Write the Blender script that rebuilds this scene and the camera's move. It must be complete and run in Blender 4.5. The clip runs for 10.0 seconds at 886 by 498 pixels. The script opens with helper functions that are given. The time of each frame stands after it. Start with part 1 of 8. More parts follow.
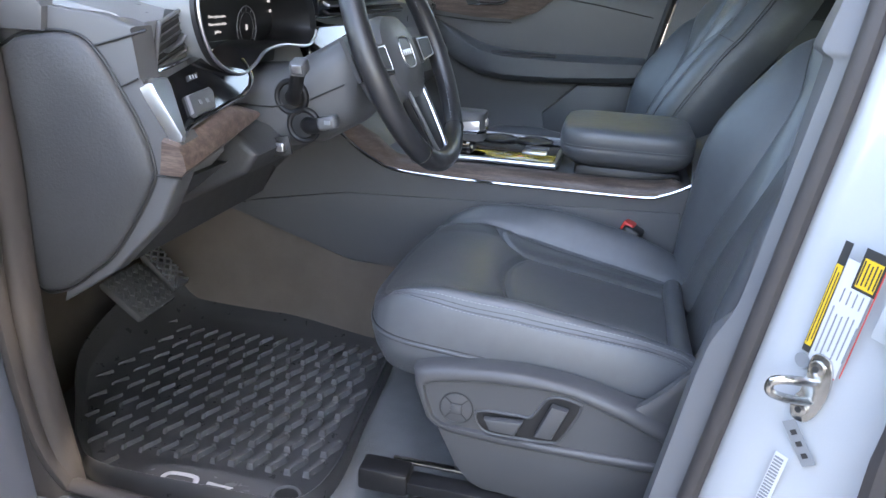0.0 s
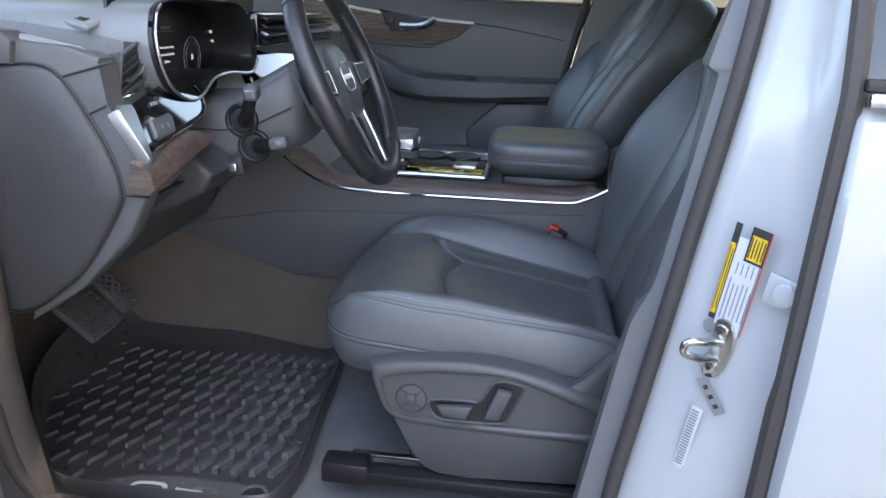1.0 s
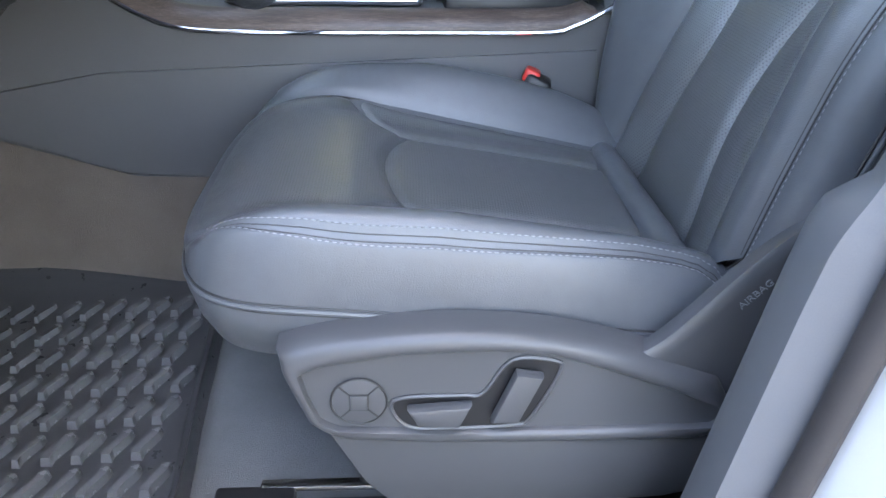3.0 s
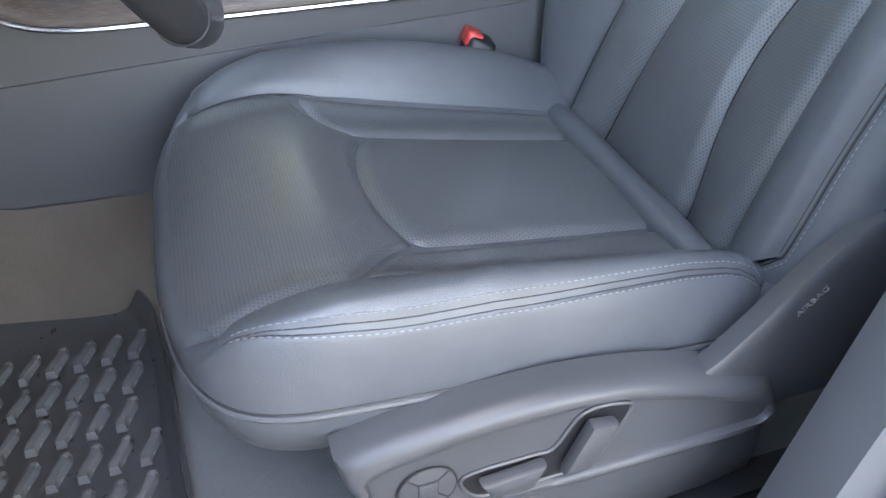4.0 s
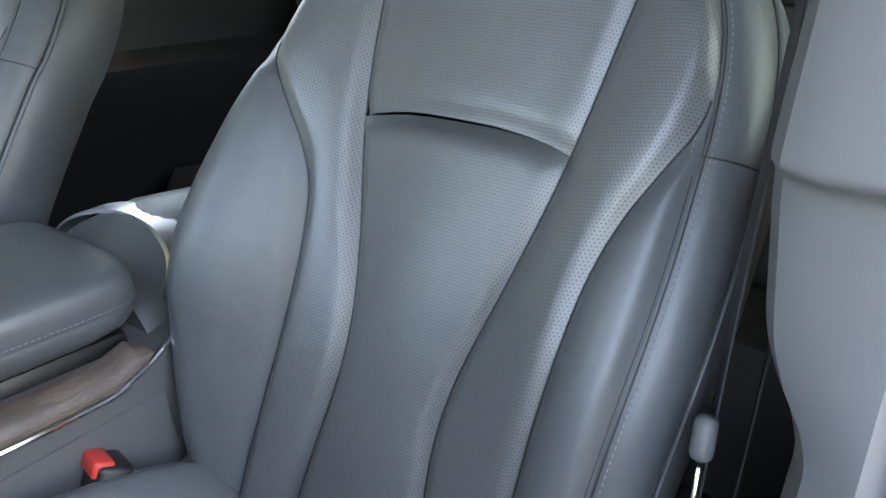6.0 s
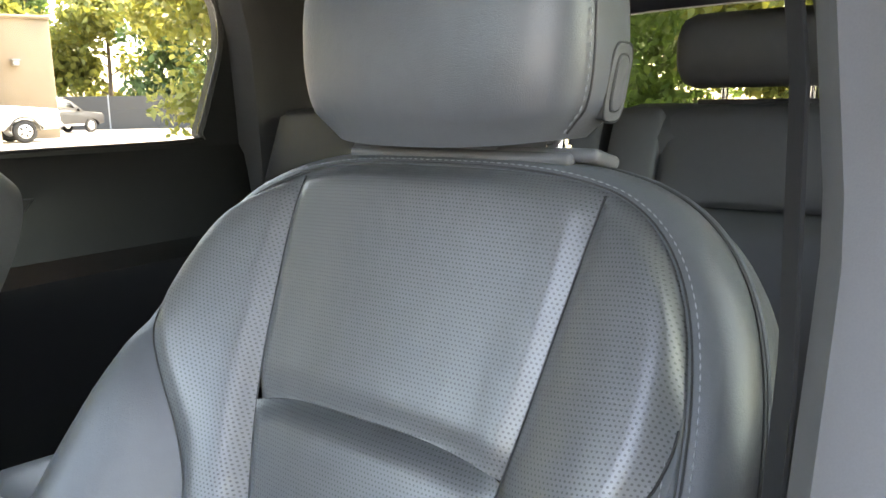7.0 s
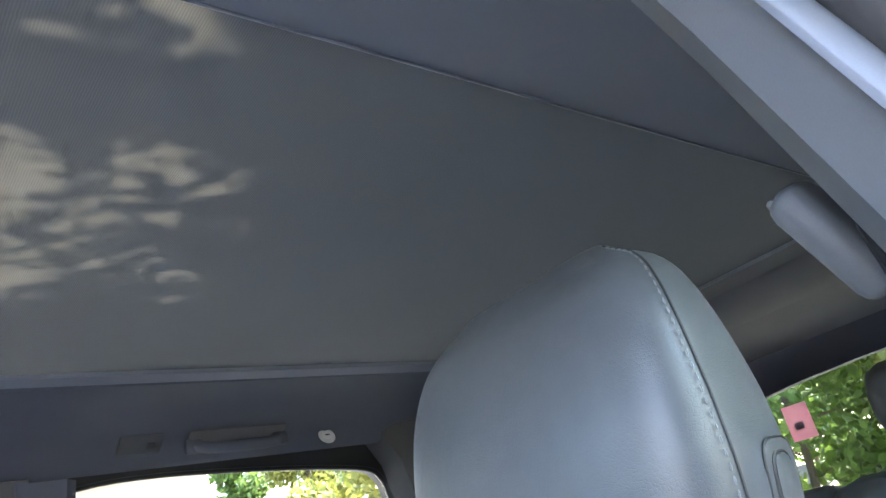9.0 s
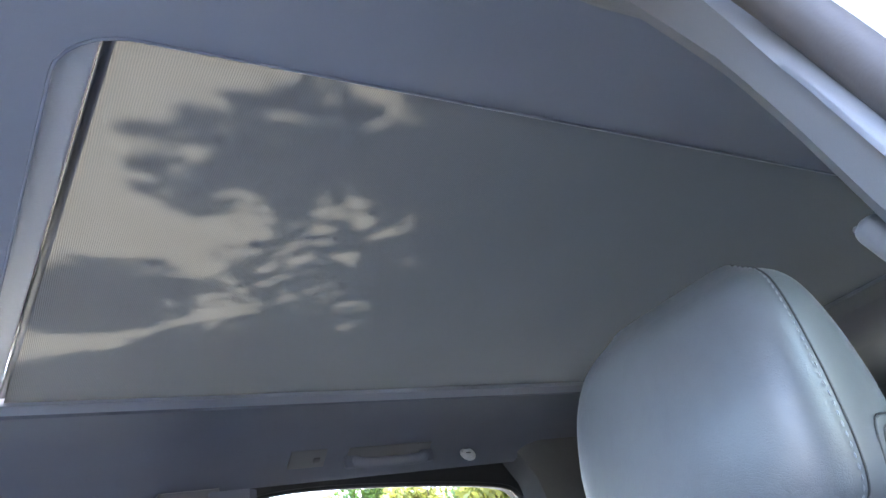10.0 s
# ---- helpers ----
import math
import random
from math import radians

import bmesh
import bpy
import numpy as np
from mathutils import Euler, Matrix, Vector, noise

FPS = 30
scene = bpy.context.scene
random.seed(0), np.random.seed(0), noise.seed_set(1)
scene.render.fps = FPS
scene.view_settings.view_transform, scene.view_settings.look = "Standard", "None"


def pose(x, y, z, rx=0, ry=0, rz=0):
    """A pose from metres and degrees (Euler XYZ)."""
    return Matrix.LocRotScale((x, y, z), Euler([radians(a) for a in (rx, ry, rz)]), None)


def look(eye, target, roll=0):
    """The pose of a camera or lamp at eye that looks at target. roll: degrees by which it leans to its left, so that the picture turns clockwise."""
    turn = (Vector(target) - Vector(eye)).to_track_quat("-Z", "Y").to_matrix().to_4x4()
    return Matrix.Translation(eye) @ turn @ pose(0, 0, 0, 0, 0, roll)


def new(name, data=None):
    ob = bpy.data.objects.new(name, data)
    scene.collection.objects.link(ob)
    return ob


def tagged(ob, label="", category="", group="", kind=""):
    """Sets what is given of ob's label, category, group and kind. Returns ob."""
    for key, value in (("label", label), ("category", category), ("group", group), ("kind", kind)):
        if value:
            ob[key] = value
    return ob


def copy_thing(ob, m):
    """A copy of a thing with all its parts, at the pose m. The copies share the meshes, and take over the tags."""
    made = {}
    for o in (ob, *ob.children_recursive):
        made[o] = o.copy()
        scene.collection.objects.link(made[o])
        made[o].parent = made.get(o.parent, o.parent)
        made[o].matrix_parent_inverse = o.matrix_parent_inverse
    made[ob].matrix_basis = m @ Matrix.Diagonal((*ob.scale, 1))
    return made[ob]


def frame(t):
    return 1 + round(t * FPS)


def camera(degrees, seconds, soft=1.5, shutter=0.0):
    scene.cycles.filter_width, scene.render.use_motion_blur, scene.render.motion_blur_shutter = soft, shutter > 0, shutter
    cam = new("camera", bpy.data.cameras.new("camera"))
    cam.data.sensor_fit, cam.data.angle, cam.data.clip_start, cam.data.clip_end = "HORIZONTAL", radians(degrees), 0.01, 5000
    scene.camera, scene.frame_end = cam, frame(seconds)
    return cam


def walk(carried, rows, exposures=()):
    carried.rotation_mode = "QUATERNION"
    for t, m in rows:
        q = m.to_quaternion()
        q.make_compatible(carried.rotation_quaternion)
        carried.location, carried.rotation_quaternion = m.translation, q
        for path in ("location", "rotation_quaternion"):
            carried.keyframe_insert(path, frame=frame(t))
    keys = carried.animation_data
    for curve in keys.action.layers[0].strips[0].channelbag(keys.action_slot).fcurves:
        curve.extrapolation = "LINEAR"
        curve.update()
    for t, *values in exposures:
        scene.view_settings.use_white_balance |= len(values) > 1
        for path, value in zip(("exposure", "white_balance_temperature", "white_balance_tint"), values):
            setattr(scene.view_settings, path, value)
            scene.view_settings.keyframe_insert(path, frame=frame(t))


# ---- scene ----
cam = camera(61.0, 10.0)
PATH = [
    (0, (-0.2147, -0.6387, 1.1292), (-0.6442, 1.3690, 0.3978), 3.3),
    (0.5, (-0.2180, -0.7325, 1.1368), (-0.5167, 1.3178, 0.4589), 2.9),
    (1, (-0.2311, -0.7510, 1.1347), (-0.4458, 1.3156, 0.4763), 2.5),
    (1.5, (-0.2365, -0.7129, 1.1216), (-0.4229, 1.3494, 0.4403), 1.7),
    (2, (-0.2431, -0.5603, 1.0780), (-0.4077, 1.4769, 0.3215), 0.9),
    (2.5, (-0.2594, -0.4022, 0.9984), (-0.3532, 1.5947, 0.1308), 0.1),
    (2.7, (-0.2889, -0.3314, 0.9733), (-0.2954, 1.6448, 0.0523), 0.7),
    (3.8, (-0.4589, -0.0970, 1.0442), (-0.0022, 1.6088, -0.2344), 0.5),
    (4, (-0.4752, -0.0741, 1.0584), (0.0850, 1.5751, -0.2529), 0.5),
    (4.5, (-0.4763, -0.0142, 1.0627), (0.3390, 1.5042, -0.2725), 0.1),
    (5, (-0.4643, 0.0458, 1.1041), (0.6159, 1.4650, -0.1504), -0.2),
    (5.5, (-0.4338, 0.0752, 1.1467), (0.8916, 1.4432, 0.0872), -1.2),
    (6, (-0.4240, 0.1145, 1.2001), (1.1587, 1.3527, 0.3542), 0.3),
    (6.2, (-0.4382, 0.1482, 1.2393), (1.2633, 1.2622, 0.4567), 1.3),
    (7.3, (-0.1733, 0.1777, 1.2622), (1.5107, 1.5402, 1.0115), -1.3),
    (7.5, (-0.1526, 0.1875, 1.2589), (1.5402, 1.5533, 1.1139), -1.4),
    (8, (-0.1254, 0.1984, 1.2720), (1.5336, 1.6023, 1.4388), -5.3),
    (8.2, (-0.1221, 0.2049, 1.2742), (1.4988, 1.6285, 1.5881), -6.8),
    (8.5, (-0.1352, 0.1995, 1.2818), (1.4050, 1.6481, 1.8116), -10.8),
    (9, (-0.1591, 0.1722, 1.2775), (1.2219, 1.6383, 2.1124), -14.8),
    (9.5, (-0.1918, 0.1482, 1.2448), (1.0104, 1.6928, 2.2061), -13.7),
    (10, (-0.2790, 0.0992, 1.2273), (0.8360, 1.6917, 2.2149), -13.5),
]
walk(cam, [(t, look(eye, target, roll)) for t, eye, target, roll in PATH], [(0, 3.77, 7150, 14), (0.5, 3.47, 7150, 14), (1.5, 3.32, 7150, 14), (2.5, 4.07, 7050, 13), (4.0, 4.32, 7650, 13), (4.5, 4.43, 7950, 13), (5.5, 4.12, 7650, 12), (6.0, 4.32, 8250, 13), (7.5, 4.50, 8850, 17), (8.5, 4.27, 7750, 16), (9.0, 4.78, 6550, 14), (9.5, 5.02, 6200, 15), (10, 5.02, 6250, 16)])

# ---- light ----
world = bpy.data.worlds.new("sky_world")
scene.world = world
world.use_nodes = True
wn = world.node_tree
sky = wn.nodes.new("ShaderNodeTexSky")
sky.sky_type = 'NISHITA'
sky.sun_disc = False
SUN_EL, SUN_AZ = radians(56), radians(95)      # azimuth clockwise from +y
sky.sun_elevation, sky.sun_rotation = SUN_EL, SUN_AZ
sky.air_density, sky.dust_density = 1.0, 3.0
wn.links.new(sky.outputs[0], wn.nodes["Background"].inputs[0])
wn.nodes["Background"].inputs[1].default_value = 0.15
sun_data = bpy.data.lights.new("sun", 'SUN')
sun_data.energy, sun_data.angle, sun_data.color = 2.1, radians(0.5), (1.0, 0.93, 0.82)
sun = new("sun", sun_data)
SUN_DIR = Vector((math.sin(SUN_AZ) * math.cos(SUN_EL), math.cos(SUN_AZ) * math.cos(SUN_EL), math.sin(SUN_EL)))
sun.matrix_world = look(SUN_DIR * 60, (0, 0, 0))

# ---- materials ----
MATS = {}


def nodes_of(name):
    m = bpy.data.materials.new(name)
    m.use_nodes = True
    MATS[name] = m
    return m, m.node_tree, m.node_tree.nodes["Principled BSDF"]


def link(nt, a, b):
    nt.links.new(a, b)


def coords(nt, scale=(1, 1, 1), uv=False):
    tc = nt.nodes.new("ShaderNodeTexCoord")
    mp = nt.nodes.new("ShaderNodeMapping")
    mp.inputs["Scale"].default_value = scale
    link(nt, tc.outputs["UV" if uv else "Object"], mp.inputs["Vector"])
    return mp.outputs[0]


def noise_tex(nt, vec, scale, detail=4, rough=0.55):
    n = nt.nodes.new("ShaderNodeTexNoise")
    n.inputs["Scale"].default_value, n.inputs["Detail"].default_value, n.inputs["Roughness"].default_value = scale, detail, rough
    link(nt, vec, n.inputs["Vector"])
    return n.outputs["Fac"]


def ramp(nt, fac, stops):
    r = nt.nodes.new("ShaderNodeValToRGB")
    while len(r.color_ramp.elements) < len(stops):
        r.color_ramp.elements.new(0.5)
    for e, (p, c) in zip(r.color_ramp.elements, stops):
        e.position, e.color = p, (*c, 1)
    link(nt, fac, r.inputs[0])
    return r.outputs[0]


def mathn(nt, op, a, b=0.0, c=None):
    n = nt.nodes.new("ShaderNodeMath")
    n.operation = op
    for i, v in enumerate((a, b) if c is None else (a, b, c)):
        if isinstance(v, (int, float)):
            n.inputs[i].default_value = v
        else:
            link(nt, v, n.inputs[i])
    return n.outputs[0]


def bump(nt, bsdf, height, strength, dist):
    b = nt.nodes.new("ShaderNodeBump")
    b.inputs["Strength"].default_value, b.inputs["Distance"].default_value = strength, dist
    link(nt, height, b.inputs["Height"])
    link(nt, b.outputs[0], bsdf.inputs["Normal"])
    return b


def shade(c, k):
    return tuple(min(1, v * k) for v in c)


def basic(name, color, rough=0.5, metal=0.0, grain=600, gbump=0.15, gdist=0.0004, var=0.12, big=4.0, coat=0.0, spec=0.5, rvar=0.08):
    """A surface with tone variation at two scales, a fine grain and uneven gloss."""
    m, nt, b = nodes_of(name)
    v = coords(nt)
    n1 = noise_tex(nt, v, big, 5)
    n2 = noise_tex(nt, v, grain, 3)
    mix = mathn(nt, 'MULTIPLY_ADD', n2, 0.35, mathn(nt, 'MULTIPLY', n1, 0.65))
    link(nt, ramp(nt, mix, [(0.25, shade(color, 1 - var)), (0.75, shade(color, 1 + var))]), b.inputs["Base Color"])
    link(nt, mathn(nt, 'MULTIPLY_ADD', noise_tex(nt, v, big * 6, 4), 2 * rvar, rough - rvar), b.inputs["Roughness"])
    b.inputs["Metallic"].default_value, b.inputs["Coat Weight"].default_value = metal, coat
    b.inputs["Coat Roughness"].default_value, b.inputs["Specular IOR Level"].default_value = 0.05, spec
    if gbump:
        bump(nt, b, n2, gbump, gdist)
    return m


def leather(name, color, rough, perforated=False, pitch=0.0052, spec=0.5):
    m, nt, b = nodes_of(name)
    v = coords(nt)
    vor = nt.nodes.new("ShaderNodeTexVoronoi")
    vor.feature = 'DISTANCE_TO_EDGE'
    vor.inputs["Scale"].default_value = 420
    link(nt, v, vor.inputs["Vector"])
    crease = mathn(nt, 'MINIMUM', vor.outputs["Distance"], 0.12)
    n1 = noise_tex(nt, v, 5.0, 5)
    n2 = noise_tex(nt, v, 60.0, 4)
    tone = mathn(nt, 'MULTIPLY_ADD', n2, 0.35, mathn(nt, 'MULTIPLY', n1, 0.65))
    col = ramp(nt, tone, [(0.3, shade(color, 0.86)), (0.72, shade(color, 1.16))])
    height = mathn(nt, 'MULTIPLY', crease, 2.5)
    folds = noise_tex(nt, coords(nt, (1.0, 1.6, 1.0)), 26.0, 3, 0.5)
    height = mathn(nt, 'MULTIPLY_ADD', folds, 2.6, height)
    if perforated:
        uv = coords(nt, (1 / pitch, 1 / pitch, 1), uv=True)
        sep = nt.nodes.new("ShaderNodeSeparateXYZ")
        link(nt, uv, sep.inputs[0])
        row = mathn(nt, 'FLOOR', sep.outputs[1])
        off = mathn(nt, 'MULTIPLY', mathn(nt, 'MODULO', row, 2.0), 0.5)
        fx = mathn(nt, 'SUBTRACT', mathn(nt, 'FRACT', mathn(nt, 'ADD', mathn(nt, 'ADD', sep.outputs[0], 400.0), off)), 0.5)
        fy = mathn(nt, 'SUBTRACT', mathn(nt, 'FRACT', mathn(nt, 'ADD', sep.outputs[1], 400.0)), 0.5)
        d2 = mathn(nt, 'ADD', mathn(nt, 'MULTIPLY', fx, fx), mathn(nt, 'MULTIPLY', fy, fy))
        hole = nt.nodes.new("ShaderNodeMapRange")
        hole.inputs["From Min"].default_value, hole.inputs["From Max"].default_value = 0.03, 0.075
        link(nt, d2, hole.inputs["Value"])
        mx = nt.nodes.new("ShaderNodeMix")
        mx.data_type = 'RGBA'
        mx.inputs[6].default_value = (*shade(color, 0.34), 1)
        link(nt, hole.outputs[0], mx.inputs[0])
        link(nt, col, mx.inputs[7])
        col = mx.outputs[2]
        height = mathn(nt, 'MULTIPLY_ADD', hole.outputs[0], 1.0, mathn(nt, 'MULTIPLY', height, 0.6))
    link(nt, col, b.inputs["Base Color"])
    link(nt, mathn(nt, 'MULTIPLY_ADD', n2, 0.18, rough - 0.09), b.inputs["Roughness"])
    b.inputs["Specular IOR Level"].default_value = spec
    bump(nt, b, height, 0.4, 0.0006)
    return m


LEATHER = leather("leather_grey", (0.090, 0.096, 0.103), 0.37, spec=0.72)
LEATHER_PERF = leather("leather_perforated", (0.108, 0.112, 0.115), 0.33, True, 0.0030, spec=1.0)
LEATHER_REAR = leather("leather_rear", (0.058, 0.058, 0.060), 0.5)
SOFT = basic("soft_touch_plastic", (0.105, 0.107, 0.110), 0.42, grain=900, gbump=0.3)
PLASTIC = basic("moulded_plastic", (0.076, 0.077, 0.080), 0.36, grain=1200, gbump=0.25)
DASH_TOP = basic("dashboard_skin", (0.22, 0.230, 0.236), 0.30, grain=900, gbump=0.3, spec=0.9)
CAP_SKIN = basic("grained_cap_skin", (0.058, 0.059, 0.061), 0.46, grain=260, gbump=0.6, gdist=0.0010, var=0.18, big=6)
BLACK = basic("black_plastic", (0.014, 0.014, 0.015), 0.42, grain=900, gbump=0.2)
TRIM_GREY = basic("pillar_plastic", (0.132, 0.136, 0.143), 0.5, grain=1200, gbump=0.2)
GLOSS = basic("gloss_black", (0.008, 0.008, 0.009), 0.06, gbump=0, coat=0.6, rvar=0.03)
CHROME = basic("chrome", (0.75, 0.76, 0.78), 0.10, 1.0, gbump=0, rvar=0.04)
SATIN = basic("satin_aluminium", (0.62, 0.63, 0.65), 0.32, 1.0, grain=1500, gbump=0.1)
STEEL = basic("zinc_steel", (0.60, 0.59, 0.56), 0.24, 1.0, grain=300, gbump=0.2, big=20)
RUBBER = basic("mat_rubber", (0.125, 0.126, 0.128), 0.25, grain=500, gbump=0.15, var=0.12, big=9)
# Same rubber, darker: the shade between the paler tread blocks is in the colour.
MAT_SHADED = basic("mat_rubber_shaded", (0.056, 0.057, 0.059), 0.30, grain=500, gbump=0.25, var=0.16, big=9)
SEAL = basic("seal_rubber", (0.050, 0.044, 0.042), 0.62, grain=500, gbump=0.3)
CARPET = basic("carpet", (0.135, 0.116, 0.100), 0.95, grain=900, gbump=0.9, gdist=0.002, var=0.3, big=7, spec=0.2)
CARPET_GREY = basic("carpet_grey", (0.185, 0.19, 0.19), 0.95, grain=900, gbump=0.9, gdist=0.002, var=0.3, big=7, spec=0.2)
LINER = basic("headliner_cloth", (0.23, 0.25, 0.295), 0.95, grain=1400, gbump=0.5, var=0.08, spec=0.15)
LINER_TRIM = basic("headliner_trim", (0.108, 0.118, 0.145), 0.8, grain=1200, gbump=0.3, spec=0.3)
PAINT = basic("white_paint", (0.42, 0.44, 0.452), 0.25, gbump=0, var=0.03, coat=0.8, rvar=0.05)
RED = basic("red_plastic", (0.62, 0.045, 0.035), 0.35, gbump=0)
WEB = basic("belt_webbing", (0.020, 0.021, 0.024), 0.7, grain=1500, gbump=0.8)
PLATE = basic("grey_print", (0.22, 0.23, 0.24), 0.5, gbump=0)
LABEL_WHITE = basic("label_white", (0.56, 0.57, 0.60), 0.35, gbump=0, var=0.03)
LABEL_YELLOW = basic("label_yellow", (0.70, 0.46, 0.03), 0.35, gbump=0, var=0.03)
LABEL_RED = basic("label_red", (0.55, 0.06, 0.05), 0.35, gbump=0)
INK = basic("ink", (0.03, 0.03, 0.03), 0.5, gbump=0)
LETTER = basic("pale_letter", (0.62, 0.62, 0.61), 0.4, gbump=0)
STITCH = basic("stitch_thread", (0.26, 0.267, 0.28), 0.7, gbump=0)
TAN = basic("tan_stucco", (0.180, 0.145, 0.103), 0.9, grain=40, gbump=0.4, gdist=0.01, var=0.1, big=0.6)
TAN_DARK = basic("tan_door", (0.17, 0.13, 0.09), 0.7, grain=40, gbump=0.1)
GROUND = basic("concrete_ground", (0.225, 0.212, 0.195), 0.9, grain=30, gbump=0.4, gdist=0.01, var=0.15, big=0.25)
FENCE = basic("fence_screen", (0.045, 0.046, 0.045), 0.8, grain=20, gbump=0.2)
TRUCK_WHITE = basic("truck_paint", (0.52, 0.52, 0.50), 0.3, gbump=0, coat=0.5, var=0.03)
CAR_DARK = basic("dark_car_paint", (0.012, 0.012, 0.014), 0.4, gbump=0, coat=0.15)
TYRE = basic("tyre", (0.02, 0.02, 0.02), 0.8, gbump=0)
BARK = basic("bark", (0.10, 0.075, 0.055), 0.9, grain=25, gbump=1.0, gdist=0.02, var=0.3)
LENS_RED = basic("lens_red", (0.35, 0.02, 0.02), 0.2, gbump=0)


def wood_mat():
    m, nt, b = nodes_of("dark_open_grain_wood")
    v = coords(nt, (6, 40, 60))
    n = noise_tex(nt, v, 2.2, 8, 0.65)
    fine = noise_tex(nt, coords(nt, (30, 300, 300)), 3.0, 4)
    t = mathn(nt, 'MULTIPLY_ADD', fine, 0.4, mathn(nt, 'MULTIPLY', n, 0.6))
    link(nt, ramp(nt, t, [(0.3, (0.045, 0.033, 0.028)), (0.5, (0.105, 0.076, 0.063)), (0.7, (0.22, 0.165, 0.135))]), b.inputs["Base Color"])
    b.inputs["Roughness"].default_value = 0.42
    bump(nt, b, t, 0.35, 0.0008)
    return m


WOOD = wood_mat()


def glass_mat(name, tint=(1, 1, 1), rough=0.0):
    """Thin car glass: clear, with the mirror share that glass has."""
    m, nt, b = nodes_of(name)
    nt.nodes.remove(b)
    tr = nt.nodes.new("ShaderNodeBsdfTransparent")
    tr.inputs[0].default_value = (*tint, 1)
    gl = nt.nodes.new("ShaderNodeBsdfGlossy")
    gl.inputs["Roughness"].default_value = rough
    fr = nt.nodes.new("ShaderNodeFresnel")
    fr.inputs[0].default_value = 1.45
    mx = nt.nodes.new("ShaderNodeMixShader")
    link(nt, fr.outputs[0], mx.inputs[0])
    link(nt, tr.outputs[0], mx.inputs[1])
    link(nt, gl.outputs[0], mx.inputs[2])
    link(nt, mx.outputs[0], nt.nodes["Material Output"].inputs[0])
    return m


GLASS = glass_mat("window_glass", (0.93, 0.96, 0.94))
GLASS_REAR = glass_mat("rear_glass", (0.80, 0.84, 0.78))


def shade_cloth():
    """Roof blind: dark woven cloth that lets a little sunlight through."""
    m, nt, b = nodes_of("blind_cloth")
    v = coords(nt)
    n1 = noise_tex(nt, v, 3.0, 4)
    w = nt.nodes.new("ShaderNodeTexWave")
    w.bands_direction = 'X'
    w.inputs["Scale"].default_value, w.inputs["Distortion"].default_value = 130.0, 1.5
    link(nt, v, w.inputs["Vector"])
    t = mathn(nt, 'MULTIPLY_ADD', w.outputs["Fac"], 0.3, mathn(nt, 'MULTIPLY', n1, 0.7))
    link(nt, ramp(nt, t, [(0.25, (0.044, 0.055, 0.078)), (0.8, (0.058, 0.070, 0.096))]), b.inputs["Base Color"])
    b.inputs["Roughness"].default_value, b.inputs["Specular IOR Level"].default_value = 0.9, 0.2
    tl = nt.nodes.new("ShaderNodeBsdfTranslucent")
    link(nt, ramp(nt, w.outputs["Fac"], [(0.2, (0.12, 0.12, 0.10)), (0.9, (0.26, 0.26, 0.21))]), tl.inputs[0])
    mx = nt.nodes.new("ShaderNodeMixShader")
    mx.inputs[0].default_value = 0.060
    link(nt, b.outputs[0], mx.inputs[1])
    link(nt, tl.outputs[0], mx.inputs[2])
    link(nt, mx.outputs[0], nt.nodes["Material Output"].inputs[0])
    bump(nt, b, w.outputs["Fac"], 0.3, 0.0005)
    return m


BLIND = shade_cloth()


def leaf_mat(name, dark, light):
    m, nt, b = nodes_of(name)
    geo = nt.nodes.new("ShaderNodeNewGeometry")
    big = noise_tex(nt, coords(nt), 0.5, 3)
    t = mathn(nt, 'MULTIPLY_ADD', geo.outputs["Random Per Island"], 0.5, mathn(nt, 'MULTIPLY', big, 0.5))
    c = ramp(nt, t, [(0.2, dark), (0.8, light)])
    link(nt, c, b.inputs["Base Color"])
    b.inputs["Roughness"].default_value = 0.55
    tl = nt.nodes.new("ShaderNodeBsdfTranslucent")
    link(nt, c, tl.inputs[0])
    mx = nt.nodes.new("ShaderNodeMixShader")
    mx.inputs[0].default_value = 0.4
    link(nt, b.outputs[0], mx.inputs[1])
    link(nt, tl.outputs[0], mx.inputs[2])
    link(nt, mx.outputs[0], nt.nodes["Material Output"].inputs[0])
    return m


LEAF_GREEN = leaf_mat("leaf_green", (0.045, 0.085, 0.018), (0.13, 0.20, 0.04))
LEAF_YELLOW = leaf_mat("leaf_yellow", (0.09, 0.11, 0.022), (0.25, 0.24, 0.045))
# Leaves brightened beyond the others: sunlight on the crown is put into the colour.
LEAF_SUNLIT = leaf_mat("leaf_sunlit", (0.24, 0.24, 0.05), (0.50, 0.46, 0.11))
LEAF_DARK = leaf_mat("leaf_dark", (0.03, 0.06, 0.018), (0.08, 0.13, 0.03))


def screen_mat():
    m, nt, b = nodes_of("display_hazed")
    # Lifted off black: the haze of reflections is put into the base colour.
    b.inputs["Base Color"].default_value = (0.022, 0.022, 0.023, 1)
    b.inputs["Roughness"].default_value = 0.30
    return m


SCREEN = screen_mat()


def lit_mat(name, c, k):
    m, nt, b = nodes_of(name)
    b.inputs["Base Color"].default_value = (0.02, 0.02, 0.02, 1)
    b.inputs["Emission Color"].default_value = (*c, 1)
    b.inputs["Emission Strength"].default_value = k
    return m


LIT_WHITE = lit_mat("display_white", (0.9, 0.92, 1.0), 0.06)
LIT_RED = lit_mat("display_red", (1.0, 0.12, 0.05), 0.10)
LIT_ORANGE = lit_mat("display_orange", (1.0, 0.35, 0.08), 0.07)


